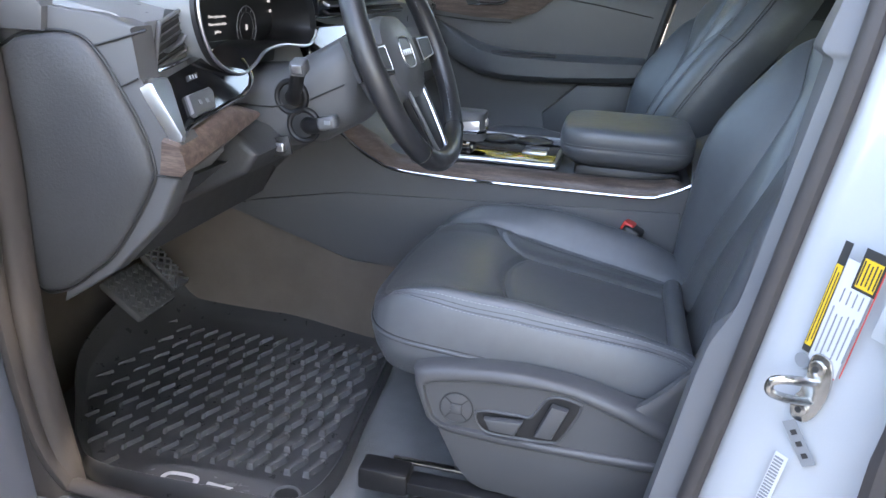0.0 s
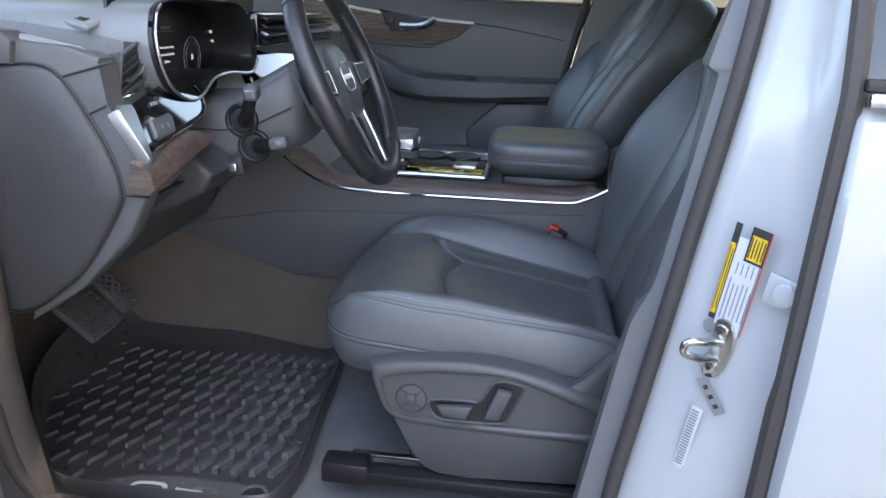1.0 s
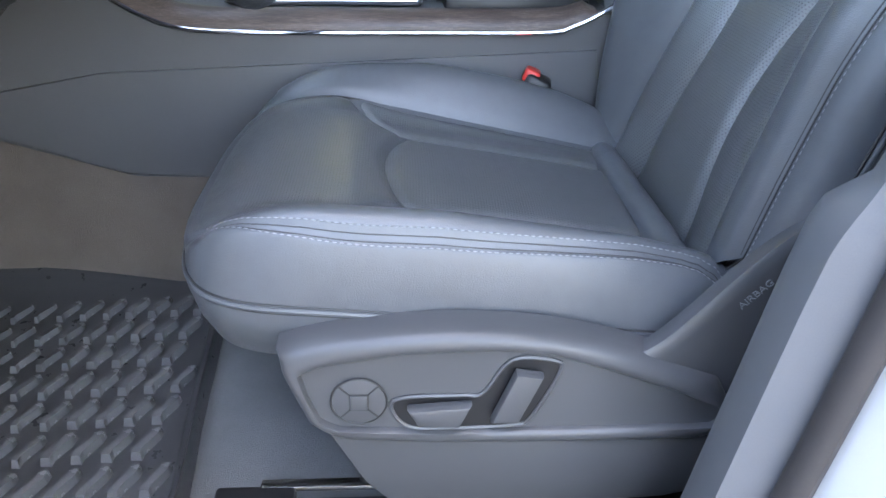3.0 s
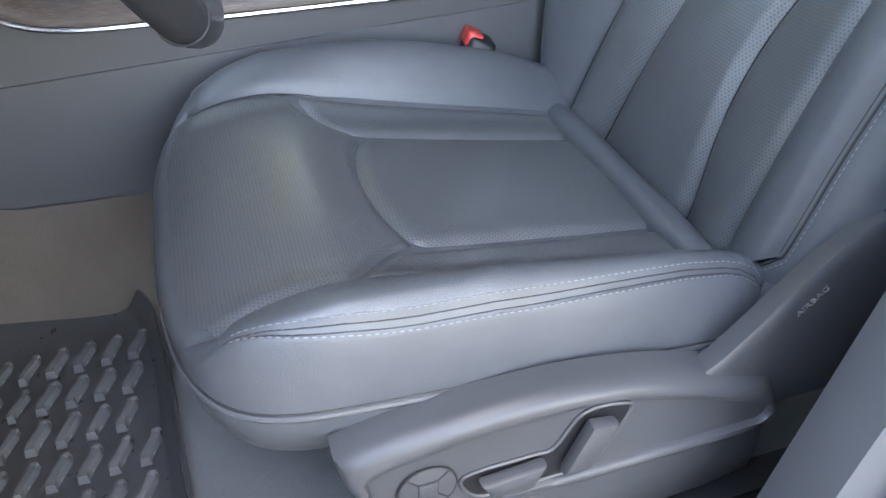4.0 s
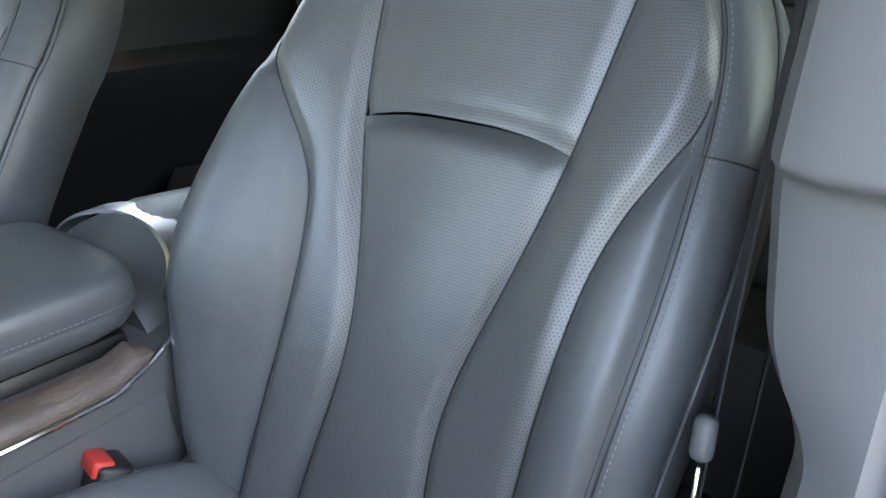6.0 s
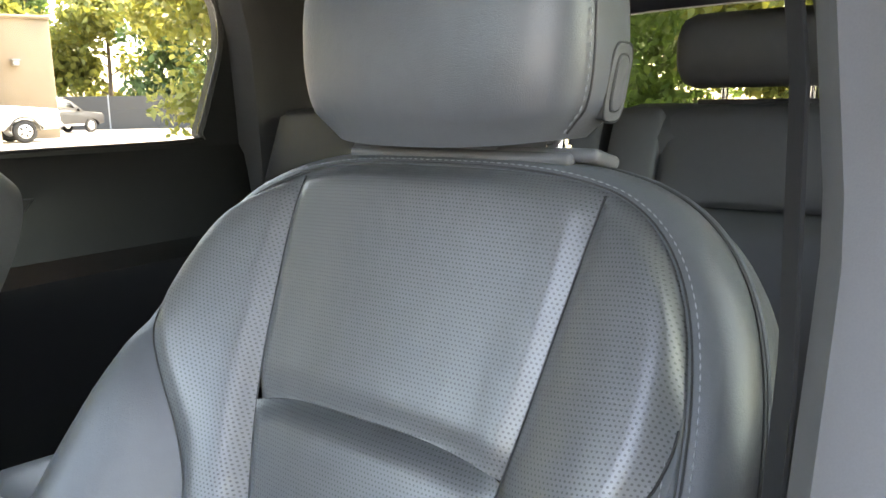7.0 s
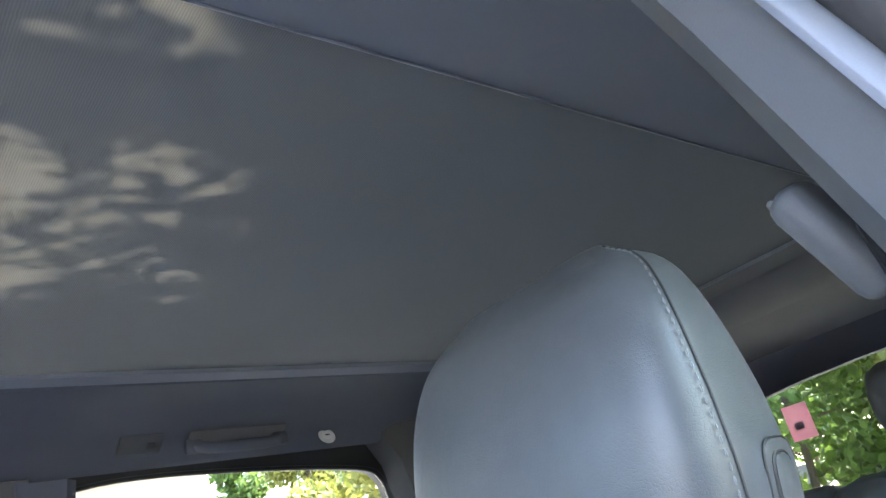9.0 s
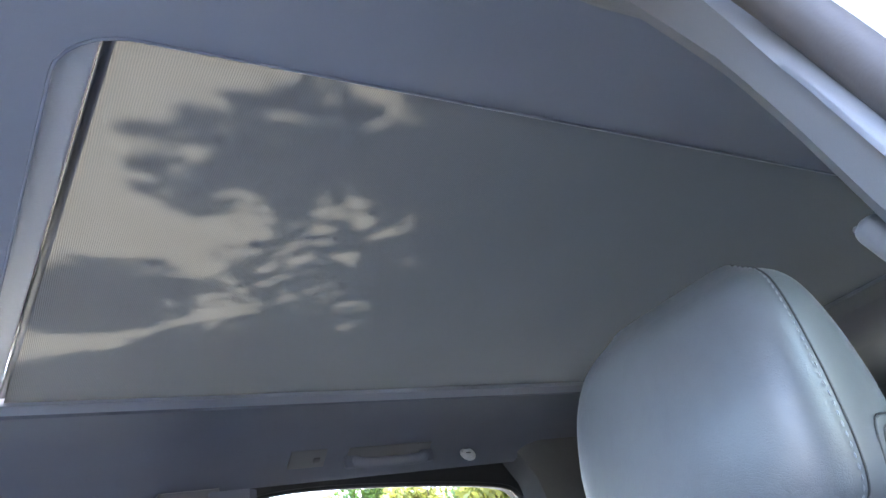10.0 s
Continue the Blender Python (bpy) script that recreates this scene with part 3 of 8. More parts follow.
def make_headrest(seat):
    hr = []
    z0, z1 = 1.236, 1.452
    yc = SEAT_Y + 0.003
    # section rings along the height: half width, front and back depth
    spec = [(0.0, 0.096, 0.212, 0.280), (0.03, 0.116, 0.197, 0.298), (0.10, 0.127, 0.188, 0.306), (0.25, 0.132, 0.181, 0.306), (0.45, 0.132, 0.179, 0.298), (0.65, 0.127, 0.184, 0.286),
            (0.8, 0.119, 0.194, 0.276), (0.9, 0.107, 0.206, 0.269), (0.96, 0.090, 0.218, 0.262), (1.0, 0.060, 0.232, 0.254)]
    zs = [a[0] for a in spec]
    def surf(u, t, out=0.0):
        hw, xf, xb = (smooth_interp(u, zs, [a[i] for a in spec]) for i in (1, 2, 3))
        c, sn = math.cos(t), math.sin(t)
        x = (xf + xb) / 2 - ((xb - xf) / 2 + out) * math.copysign(abs(c) ** 0.55, c)
        y = yc + (hw + out) * math.copysign(abs(sn) ** 0.42, sn)
        crown = -0.012 * (1 - ((y - yc) / (hw + out)) ** 2) if c > 0 else 0
        low = 0.0 * max(0.0, 1 - u / 0.15) * (1 if c < 0.3 else 0.4)
        return Vector((x + crown + 0.02 * (u - 0.3), y, z0 + (z1 - z0) * u - 0.006 * (1 - abs(sn)) - low))
    n = 64
    rings = [[surf(0.5 - 0.5 * math.cos(math.pi * k / 40), 2 * math.pi * j / n) for j in range(n)] for k in range(41)]
    ob = part("headrest", loft(rings), LEATHER, seat, "smooth grey leather headrest", sharp=60)
    # side seams with stitches
    for sgn in (-1, 1):
        for ang, nm in ((73, 0), (78, 1)):
            pts = [surf(0.02 + 0.965 * k / 70, radians(sgn * ang), 0.0012 if nm == 0 else 0.0003) for k in range(71)]
            if nm == 0:
                dashes("stitching", pts, ob, 0.0045, 0.0025, 0.0009)
            else:
                part("seam", tube(pts, 0.0009, 6), INK, ob, "dark sewn seam")
    # release button, let into the outer side
    mid = surf(0.175, radians(-95))
    eu = (surf(0.29, radians(-95)) - surf(0.10, radians(-95))).normalized()
    en = eu.cross(surf(0.19, radians(-112)) - surf(0.19, radians(-78))).normalized()
    if en.y > 0:
        en = -en
    et = eu.cross(en).normalized()
    m = Matrix((-et, -en, eu)).transposed().to_4x4()
    m.translation = mid - en * 0.0015

    def oval(w, h, e=0.5):
        return [(w * math.copysign(abs(math.cos(t)) ** e, math.cos(t)), h * math.copysign(abs(math.sin(t)) ** e, math.sin(t))) for t in (2 * math.pi * k / 32 for k in range(32))]

    def on(bm):
        bmesh.ops.transform(bm, matrix=m, verts=bm.verts)
        return bm
    btn = part("release_button", on(prism(oval(0.0175, 0.0270), "y", -0.0012, 0.010, 0.001)), SOFT, ob, "oval grey plastic surround of the release button")
    part("button_gap", on(tube([(p[0], -0.0012, p[1]) for p in oval(0.0112, 0.0200, 0.6)], 0.0010, 6, True)), INK, btn)
    part("button_face", on(prism(oval(0.0102, 0.0190, 0.6), "y", -0.0028, 0.004, 0.0012)), SOFT, btn, "raised oval key")
    part("surround_gap", on(tube([(p[0], -0.0004, p[1]) for p in oval(0.0182, 0.0278)], 0.0008, 6, True)), INK, btn)
    # posts and their cover
    for y in (SEAT_Y - 0.084, SEAT_Y + 0.062):
        post = part("post", tube([(0.252, y, 1.19), (0.253, y, 1.228), (0.258, y, 1.262)], 0.0065, 14), CHROME, seat, "polished steel headrest post")
        part("post_collar", tube([(0.2515, y, 1.2255), (0.2520, y, 1.2305)], 0.0105, 18), CHROME, post, "bright collar at the foot of the post")
        part("post_guide", rbox((0.040, 0.085, 0.010), (0.246, y, 1.2215), 0.0045, (0, 12, 0), 3), SOFT, seat, "dark plastic post guide")
    part("guide_cover", rbox((0.046, 0.212, 0.010), (0.244, yc - 0.006, 1.2175), 0.0048, (0, 14, 0), 3), SOFT, seat, "dark plastic cover under the headrest")


# cushion: s across, u forward from the crease, h above the cushion's plane
CUSH_L = 0.466


def c_in(u):
    return smooth_interp(u, (0, 0.1, 0.24, 0.272, 0.33), (0.092, 0.096, 0.102, 0.104, 0.104))


def c_bol(u):
    return smooth_interp(u, (0, 0.1, 0.25, 0.34, 0.40, 0.47), (0.153, 0.156, 0.162, 0.168, 0.172, 0.180))


def cush_h(s, u):
    a = abs(s)
    k = min(1.0, max(0.0, (a - 0.13) / 0.075))
    k = k * k * (3 - 2 * k)
    b = interp(u, (-0.05, 0.08, 0.25, 0.36, 0.43, 0.48), (0.030, 0.044, 0.046, 0.036, 0.018, 0.0))
    front = max(0.0, (u - 0.36) / (CUSH_L - 0.36))
    return b * k - 0.040 * front ** 2.6 + 0.010 * math.exp(-((u - 0.34) / 0.05) ** 2) * (1 - k)


def cush_point(s, u, extra=0.0):
    p = C0 + CU * u + CN * (cush_h(s, u) + extra)
    return Vector((p.x, SEAT_Y + s, p.z))


def cush_patch(name, s0, s1, u0, u1, nu, nv, mat, parent, puff, label, open_end=False):
    """s0, s1: edges as functions of u; u0, u1: as functions of the share across."""
    def place(a, b):
        ua, ub = u0(b), u1(b)
        u = ua + (ub - ua) * a
        l, h = s0(u), s1(u)
        return l + (h - l) * b, u, abs(h - l), ub - ua

    def fn(a, b):
        s, u, w, ln = place(a, b)
        e = puff * (math.sin(math.pi * b) * math.sin(math.pi * (min(1, a * 0.96 + 0.02) if not open_end else 0.02 + 0.75 * a))) ** 0.5
        for d in (b * w, (1 - b) * w, a * ln) + (() if open_end else ((1 - a) * ln,)):
            e += groove(d, 0.006, 0.007)
        return cush_point(s, u, e)

    def uv(a, b):
        s, u, w, ln = place(a, b)
        return (s, u)
    return grid(name, fn, nu, nv, mat, parent, label, uv, flip=True)


def make_cushion(seat):
    neg = lambda f: (lambda u: -f(u))
    bow = lambda b: 0.270 + 0.022 * (1 - (2 * b - 1) ** 2)
    cush_patch("centre_panel", neg(c_in), c_in, lambda b: 0.0, bow, 70, 50, LEATHER_PERF, seat, 0.010, "perforated leather middle of the cushion")
    cush_patch("side_strip", c_in, c_bol, lambda b: 0.0, lambda b: 0.270 + 0.068 * b ** 0.6, 70, 20, LEATHER_PERF, seat, 0.004, "perforated leather strip of the cushion")
    cush_patch("side_strip", neg(c_bol), neg(c_in), lambda b: 0.0, lambda b: 0.270 + 0.068 * (1 - b) ** 0.6, 70, 20, LEATHER_PERF, seat, 0.004, "perforated leather strip of the cushion")

    def thigh_start(b):
        s = abs(2 * b - 1)
        k = s * 0.17
        if k < 0.104:
            return 0.270 + 0.022 * (1 - (k / 0.104) ** 2)
        return 0.270 + 0.068 * ((k - 0.104) / 0.066) ** 0.6
    cush_patch("front_panel", lambda u: -c_bol(u), c_bol, thigh_start, lambda b: CUSH_L - 0.026 * abs(2 * b - 1) ** 4, 60, 70, LEATHER_PERF, seat, 0.010, "perforated leather front of the cushion", True)

    for sgn in (1, -1):
        for edge, e0 in ((c_in, 0.262), (c_bol, 0.42)):
            part("seam", tube([cush_point(sgn * edge(u), u, -0.0052) for u in np.linspace(0.03, e0, 50)], 0.0010, 5), INK, seat, "dark sewn seam")
    part("seam", tube([cush_point(c_in(0.27) * k, 0.270 + 0.022 * (1 - k * k), -0.0052) for k in np.linspace(-0.97, 0.97, 40)], 0.0010, 5), INK, seat, "dark sewn seam")
    grid("under_layer", lambda a, b: cush_point(-0.165 + 0.33 * b, 0.43 * a, -0.0035), 40, 30, LEATHER, seat, "leather beneath the seams", None, flip=True)
    # piping line: across, forward, height
    ctl = [(0.226, -0.035, -0.024), (0.230, 0.06, -0.030), (0.234, 0.20, -0.034), (0.237, 0.32, -0.040), (0.234, 0.39, -0.046), (0.218, 0.430, -0.051), (0.186, 0.454, -0.055), (0.14, 0.468, -0.058), (0.07, 0.476, -0.060), (0.0, 0.478, -0.060)]
    half = spline(ctl, 120)
    def rim_at(u):
        """Outer edge across and its height, at u along the side."""
        us = [p[1] for p in half[:90]]
        return interp(u, us, [p[0] for p in half[:90]]), interp(u, us, [p[2] for p in half[:90]])
    UE = 0.440

    def seam_at(a):
        """Where the double seam runs down the bolster, from its rear end to its front."""
        return smooth_interp(a, (0, 0.04, 0.10, 0.3, 0.55, 0.78, 0.9, 0.97, 1.0), (0.90, 0.72, 0.58, 0.62, 0.68, 0.68, 0.62, 0.50, 0.38))

    def bolster(sgn):
        def fn(a, b):
            u = -0.035 + (UE + 0.035) * a
            si = c_bol(max(0, u))
            so, ho = rim_at(u)
            end = max(0.0, (0.03 - u) / 0.065)
            hi, h0 = cush_h(0.205, u) + 0.004 + (0.020 * math.sin(math.pi * min(1, max(0, (u + 0.03) / 0.45))) if sgn > 0 else 0), cush_h(si, u)
            s = si + (so - si) * (1 - (1 - b) ** 1.55)
            if b < 0.45:
                hh = h0 + (hi - h0) * math.sin(b / 0.45 * math.pi / 2)
            else:
                hh = ho + (hi - ho) * math.cos((b - 0.45) / 0.55 * math.pi / 2) ** 0.85
            hh -= 0.030 * end ** 2.4 * math.sin(math.pi * b) ** 0.7
            so -= 0.018 * end ** 3
            s = si + (so - si) * (1 - (1 - b) ** 1.55)
            # gathered leather at the rear corner
            hh += 0.0022 * math.exp(-(a / 0.10) ** 2) * math.sin(a * 190 + 7 * b) * math.sin(math.pi * b)
            w = 0.13
            hh += groove(b * w, 0.005, 0.006) + groove((b - seam_at(a) + 0.022) * w, 0.0035, 0.0028) + groove((b - seam_at(a) - 0.022) * w, 0.0035, 0.0028) + groove((a - 1.0) * 0.47, 0.005, 0.007) * (1 - b)
            p = C0 + CU * u + CN * hh
            return Vector((p.x, SEAT_Y + sgn * s, p.z))
        return fn
    for sgn in (1, -1):
        fn = bolster(sgn)
        ob = grid("bolster", fn, 100, 48, LEATHER, seat, "smooth grey leather cushion bolster", None, flip=(sgn > 0))
        for off in (-0.058, 0.058):
            dashes("stitching", [fn(a, seam_at(a) + off) + CN * 0.0006 + Vector((0, sgn * 0.0006, 0)) for a in np.linspace(0.03, 0.99, 110)], ob)
        for off in (-0.022, 0.022):
            part("seam", tube([fn(a, seam_at(a) + off) + CN * 0.0004 for a in np.linspace(0.02, 0.995, 110)], 0.0006, 5), INK, ob, "dark sewn seam")
    def put(p, sgn):
        q = C0 + CU * p[1] + CN * p[2]
        return Vector((q.x, SEAT_Y + sgn * p[0], q.z))
    line = [put(p, -1) for p in half] + [put(p, 1) for p in reversed(half[:-1])]
    part("piping", tube(line, 0.0030, 8), LEATHER, seat, "leather piping round the cushion")
    for dz in (-0.0032, 0.0036):
        part("piping_seam", tube([p + Vector((0, 0, dz)) for p in line], 0.0013, 6), INK, seat, "dark seam beside the piping")
    # front face between the panels and the piping
    lf, rf = bolster(-1), bolster(1)
    def resample(pts, n):
        run = [0.0]
        for p, q in zip(pts, pts[1:]):
            run.append(run[-1] + (q - p).length)
        return [Vector([interp(run[-1] * k / (n - 1), run, [p[i] for p in pts]) for i in range(3)]) for k in range(n)]
    edge = lambda s: cush_point(s, CUSH_L - 0.026 * abs(s / c_bol(0.45)) ** 4, 0.010 * (math.sin(math.pi * (s / c_bol(0.45) + 1) / 2) * math.sin(math.pi * 0.77)) ** 0.5 + 2 * 0 + groove((1 - abs(s) / c_bol(0.45)) * c_bol(0.45), 0.006, 0.007))
    sl = c_bol(0.45)
    mid_top = [edge(s) for s in np.linspace(-sl, sl, 50)]
    low_l = [put(p, -1) for p in half if p[1] >= UE]
    low = resample([lf(1.0, 1.0)] + low_l + [put(p, 1) for p in reversed(half[:-1]) if p[1] >= UE] + [rf(1.0, 1.0)], 90)
    ends = [lf(1.0, b) for b in np.linspace(1, 0.05, 14)]
    ende = [rf(1.0, b) for b in np.linspace(0.05, 1, 14)]
    top = ends + resample(mid_top, 62) + ende
    def lip(t):
        full = lambda a, b: min(1.0, (a - b).length / 0.06) ** 1.3 * math.sin(math.pi * t) * max(0.0, 1 - (abs(a.y - SEAT_Y) / 0.232) ** 3)
        return [a.lerp(b, t) + CU * (0.013 * full(a, b)) + Vector((0, 0, 0.006 * full(a, b))) for a, b in zip(top, low)]
    part("front_lip", loft([lip(t) for t in (0, 0.1, 0.22, 0.36, 0.5, 0.64, 0.78, 0.9, 1.0)], False, False), LEATHER, seat, "leather front lip of the cushion", sharp=0)
    # skirt under the piping
    cen = sum(line, Vector()) / len(line)

    def inward(p, k, dz):
        d = Vector((p.x - cen.x, p.y - cen.y, 0)).normalized()
        return p - d * k + Vector((0, 0, dz))
    part("skirt", loft([[p.copy() for p in line], [inward(p, -0.001, -0.012) for p in line], [inward(p, 0.006, -0.035) for p in line], [inward(p, 0.02, -0.060) for p in line], [inward(p, 0.07, -0.075) for p in line]], False, False), LEATHER, seat, "leather skirt under the piping")
    # roll between cushion and backrest
    part("rear_roll", tube([(C0 + CU * (0.012 - 0.010 * abs(s / 0.19) ** 3) + CN * (0.006 - 0.016 * abs(s / 0.19) ** 4)) + Vector((0, SEAT_Y + s, 0)) for s in np.linspace(-0.188, 0.196, 40)], 0.0165, 16), LEATHER, seat, "leather roll at the back of the cushion")
    part("seat_pan", rbox((0.36, 0.40, 0.05), (-0.24, SEAT_Y, 0.535), 0.01), BLACK, seat, "black seat pan under the cushion")


def seat_side(seat, y, sgn):
    """Plastic side cover with its switches; sgn: which way is outward."""
    out = lambda d: y + sgn * d
    span = lambda a, b: sorted((out(a), out(b)))
    top = [(p[0], p[1]) for p in spline([(-0.440, 0.622, 0), (-0.40, 0.634, 0), (-0.31, 0.643, 0), (-0.226, 0.638, 0), (-0.148, 0.620, 0), (-0.066, 0.588, 0)], 24)]
    outer = top + [(-0.050, 0.555), (-0.06, 0.523), (-0.204, 0.523), (-0.315, 0.526), (-0.395, 0.532), (-0.418, 0.552), (-0.436, 0.60)]
    inner = [(-0.421, 0.603), (-0.405, 0.611), (-0.337, 0.622), (-0.26, 0.6245), (-0.222, 0.6215), (-0.160, 0.601), (-0.10, 0.577), (-0.064, 0.561), (-0.060, 0.548), (-0.070, 0.541), (-0.215, 0.541), (-0.30, 0.542), (-0.392, 0.546), (-0.407, 0.556), (-0.416, 0.58)]
    def even(pts, n):
        P = [Vector((p[0], p[1], 0)) for p in pts] + [Vector((pts[0][0], pts[0][1], 0))]
        run = [0.0]
        for a, b in zip(P, P[1:]):
            run.append(run[-1] + (b - a).length)
        return [(interp(run[-1] * k / n, run, [p.x for p in P]), interp(run[-1] * k / n, run, [p.y for p in P])) for k in range(n)]
    def angular(pts, n):
        """Points of an outline by their angle round its middle."""
        e = even(pts, 600)
        c = (-0.25, 0.578)
        best = []
        for k in range(n):
            t = 2 * math.pi * k / n
            u = (math.cos(t) * 0.2, math.sin(t) * 0.06)
            best.append(min(e, key=lambda p: abs(math.atan2((p[1] - c[1]) / 0.06 * u[0] / 0.2 - (p[0] - c[0]) / 0.2 * u[1] / 0.06, (p[0] - c[0]) / 0.2 * u[0] / 0.2 + (p[1] - c[1]) / 0.06 * u[1] / 0.06))))
        return best
    A, B = angular(outer, 96), angular(inner, 96)
    mix = lambda k, d: [(a[0] + (b[0] - a[0]) * k, out(d), a[1] + (b[1] - a[1]) * k) for a, b in zip(A, B)]
    part("side_cover", loft([mix(0, -0.034), mix(0, -0.013), mix(0.10, -0.005), mix(0.28, 0.0), mix(0.6, 0.0025), mix(0.88, 0.002), mix(1.0, -0.001), mix(1.03, -0.006)], True, False), PLASTIC, seat, "grey moulded plastic cover on the seat side", sharp=50)
    part("switch_plate", prism(B, "y", *span(-0.012, -0.0045), 0.0), PLASTIC, seat, "recessed plate round the seat switches")
    p0 = -0.0045
    sw = part("lumbar_switch", disc(0.0225, 0.004, pose(-0.374, out(p0 + 0.001), 0.574, 90, 0, 0), 36, 0.001), PLASTIC, seat, "round lumbar switch with a cross of four keys")
    part("switch_gap", torus(0.0232, 0.0010, pose(-0.374, out(p0 + 0.0024), 0.574, 90, 0, 0), 40, 6), INK, sw)
    for k in range(4):
        t = radians(45 + 90 * k)
        part("switch_gap", rbox((0.013, 0.0012, 0.0012), (-0.374 + math.cos(t) * 0.0165, out(p0 + 0.0030), 0.574 + math.sin(t) * 0.0165), 0, (0, -(45 + 90 * k), 0)), INK, sw)
    part("switch_gap", rbox((0.0165, 0.0012, 0.0165), (-0.374, out(p0 + 0.0030), 0.574), 0), INK, sw)
    part("key", rbox((0.0145, 0.003, 0.0145), (-0.374, out(p0 + 0.0034), 0.574), 0.001), PLASTIC, sw, "square middle key")
    lo3, hi3 = span(p0 + 0.001, 0.010)
    part("cushion_switch", prism([(-0.334, 0.571), (-0.280, 0.575), (-0.290, 0.552), (-0.325, 0.554)], "y", lo3, hi3, 0.004), PLASTIC, seat, "seat adjustment switch")
    part("backrest_switch", prism([(-0.264, 0.556), (-0.240, 0.556), (-0.222, 0.603), (-0.245, 0.607)], "y", lo3, hi3, 0.004), PLASTIC, seat, "backrest adjustment switch")
    well = [(-0.345, 0.574, 0), (-0.334, 0.546, 0), (-0.29, 0.543, 0), (-0.242, 0.545, 0), (-0.228, 0.553, 0), (-0.207, 0.600, 0), (-0.213, 0.612, 0), (-0.248, 0.613, 0), (-0.270, 0.580, 0), (-0.29, 0.578, 0)]
    part("switch_well", tube([Vector((p[0], out(p0 + 0.0008), p[1])) for p in spline(well, 50, True)], 0.0020, 6, True), PLASTIC, seat, "raised rim round the switches")
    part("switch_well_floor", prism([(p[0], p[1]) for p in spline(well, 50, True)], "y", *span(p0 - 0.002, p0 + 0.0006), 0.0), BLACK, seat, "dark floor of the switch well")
    val = [(-0.402, 0.535), (-0.372, 0.477), (-0.350, 0.452), (-0.330, 0.4435), (-0.286, 0.4425), (-0.096, 0.448), (-0.05, 0.46), (-0.05, 0.53)]
    part("valance", prism(val, "y", *span(-0.028, -0.008), 0.004), PLASTIC, seat, "grey plastic valance below the seat")
    # recliner cover rising to the backrest: a dark face and a rounded lip that widens downward
    lip = spline([(-0.150, 0.608, 0), (-0.125, 0.622, 0), (-0.100, 0.648, 0), (-0.074, 0.680, 0), (-0.045, 0.712, 0), (-0.015, 0.735, 0), (0.020, 0.744, 0), (0.050, 0.735, 0)], 30)
    rings = []
    for k, p in enumerate(lip):
        f = k / 29
        w = 0.030 - 0.006 * f
        low = 0.545 if f < 0.9 else 0.56
        rings.append([(p.x + 0.02, out(-0.012), low), (p.x + 0.006, out(-0.0060), p.y - 0.012), (p.x, out(-0.0065), p.y - 0.003), (p.x - 0.002, out(-0.009), p.y), (p.x - 0.003, out(-w * 0.5), p.y - 0.001), (p.x - 0.002, out(-w), p.y - 0.005), (p.x + 0.006, out(-w - 0.003), p.y - 0.016), (p.x + 0.03, out(-w - 0.002), low)])
    part("recliner_cover", loft(rings), PLASTIC, seat, "grey plastic recliner cover", sharp=45)
    sh = [(-0.17, 0.560), (-0.150, 0.592), (-0.12, 0.606), (-0.08, 0.622), (-0.03, 0.664), (0.03, 0.690), (0.06, 0.68), (0.06, 0.545), (-0.16, 0.545)]
    part("inner_cover", prism(sh, "y", *span(-0.075, -0.020), 0.008, 3), PLASTIC, seat, "grey plastic beside the cushion")


def make_seat():
    seat = thing("front_seat", (-0.25, SEAT_Y, 0.41), "grey leather front seat with perforated panels and switches", "car seat", "front seats")
    make_cushion(seat)
    make_backrest(seat)
    make_headrest(seat)
    seat_side(seat, 0.252, -1)
    words("airbag_mark", "AIRBAG", 0.0095, Matrix.Translation((-0.055, 0.2572, 0.672)) @ pose(0, 0, 0, 90, 0, 0) @ pose(0, 0, 0, 0, 0, 48), PLATE, seat, "embossed word on the recliner cover")
    # rails
    for y in (0.262, 0.775):
        rail = part("rail", rbox((0.62, 0.034, 0.020), (-0.19, y, 0.432), 0.003), BLACK, seat, "black steel seat rail")
        part("rail_end", rbox((0.075, 0.042, 0.036), (-0.474, y, 0.437), 0.005), BLACK, rail, "black plastic cap on the rail")
        part("rail_slot", rbox((0.30, 0.012, 0.006), (-0.32, y + 0.022, 0.452), 0.002), STEEL, rail, "bare steel runner in the rail")
    part("frame_foot", rbox((0.05, 0.10, 0.075), (-0.36, 0.36, 0.470), 0.01), BLACK, seat, "black bracket under the seat")
    return seat


driver_seat = make_seat()

# ---- the car's body round the seats (the setting) ----


def lean(z):
    """x of the door opening's rear edge at height z."""
    return -0.067 + (z - 0.56) * 0.155


def tumble(z):
    """How far the upper body leans in at height z."""
    return 0.30 * max(0.0, z - 1.08)


def trim_y(z):
    return interp(z, (0.4, 0.775, 0.790, 0.802, 0.815, 0.925, 0.945, 0.965, 0.985, 1.0, 1.07, 1.10, 1.22, 1.32, 1.41, 1.475, 1.56, 1.62),
                  (0.208, 0.204, 0.202, 0.192, 0.180, 0.176, 0.183, 0.196, 0.205, 0.209, 0.220, 0.222, 0.222, 0.236, 0.266, 0.290, 0.326, 0.37))


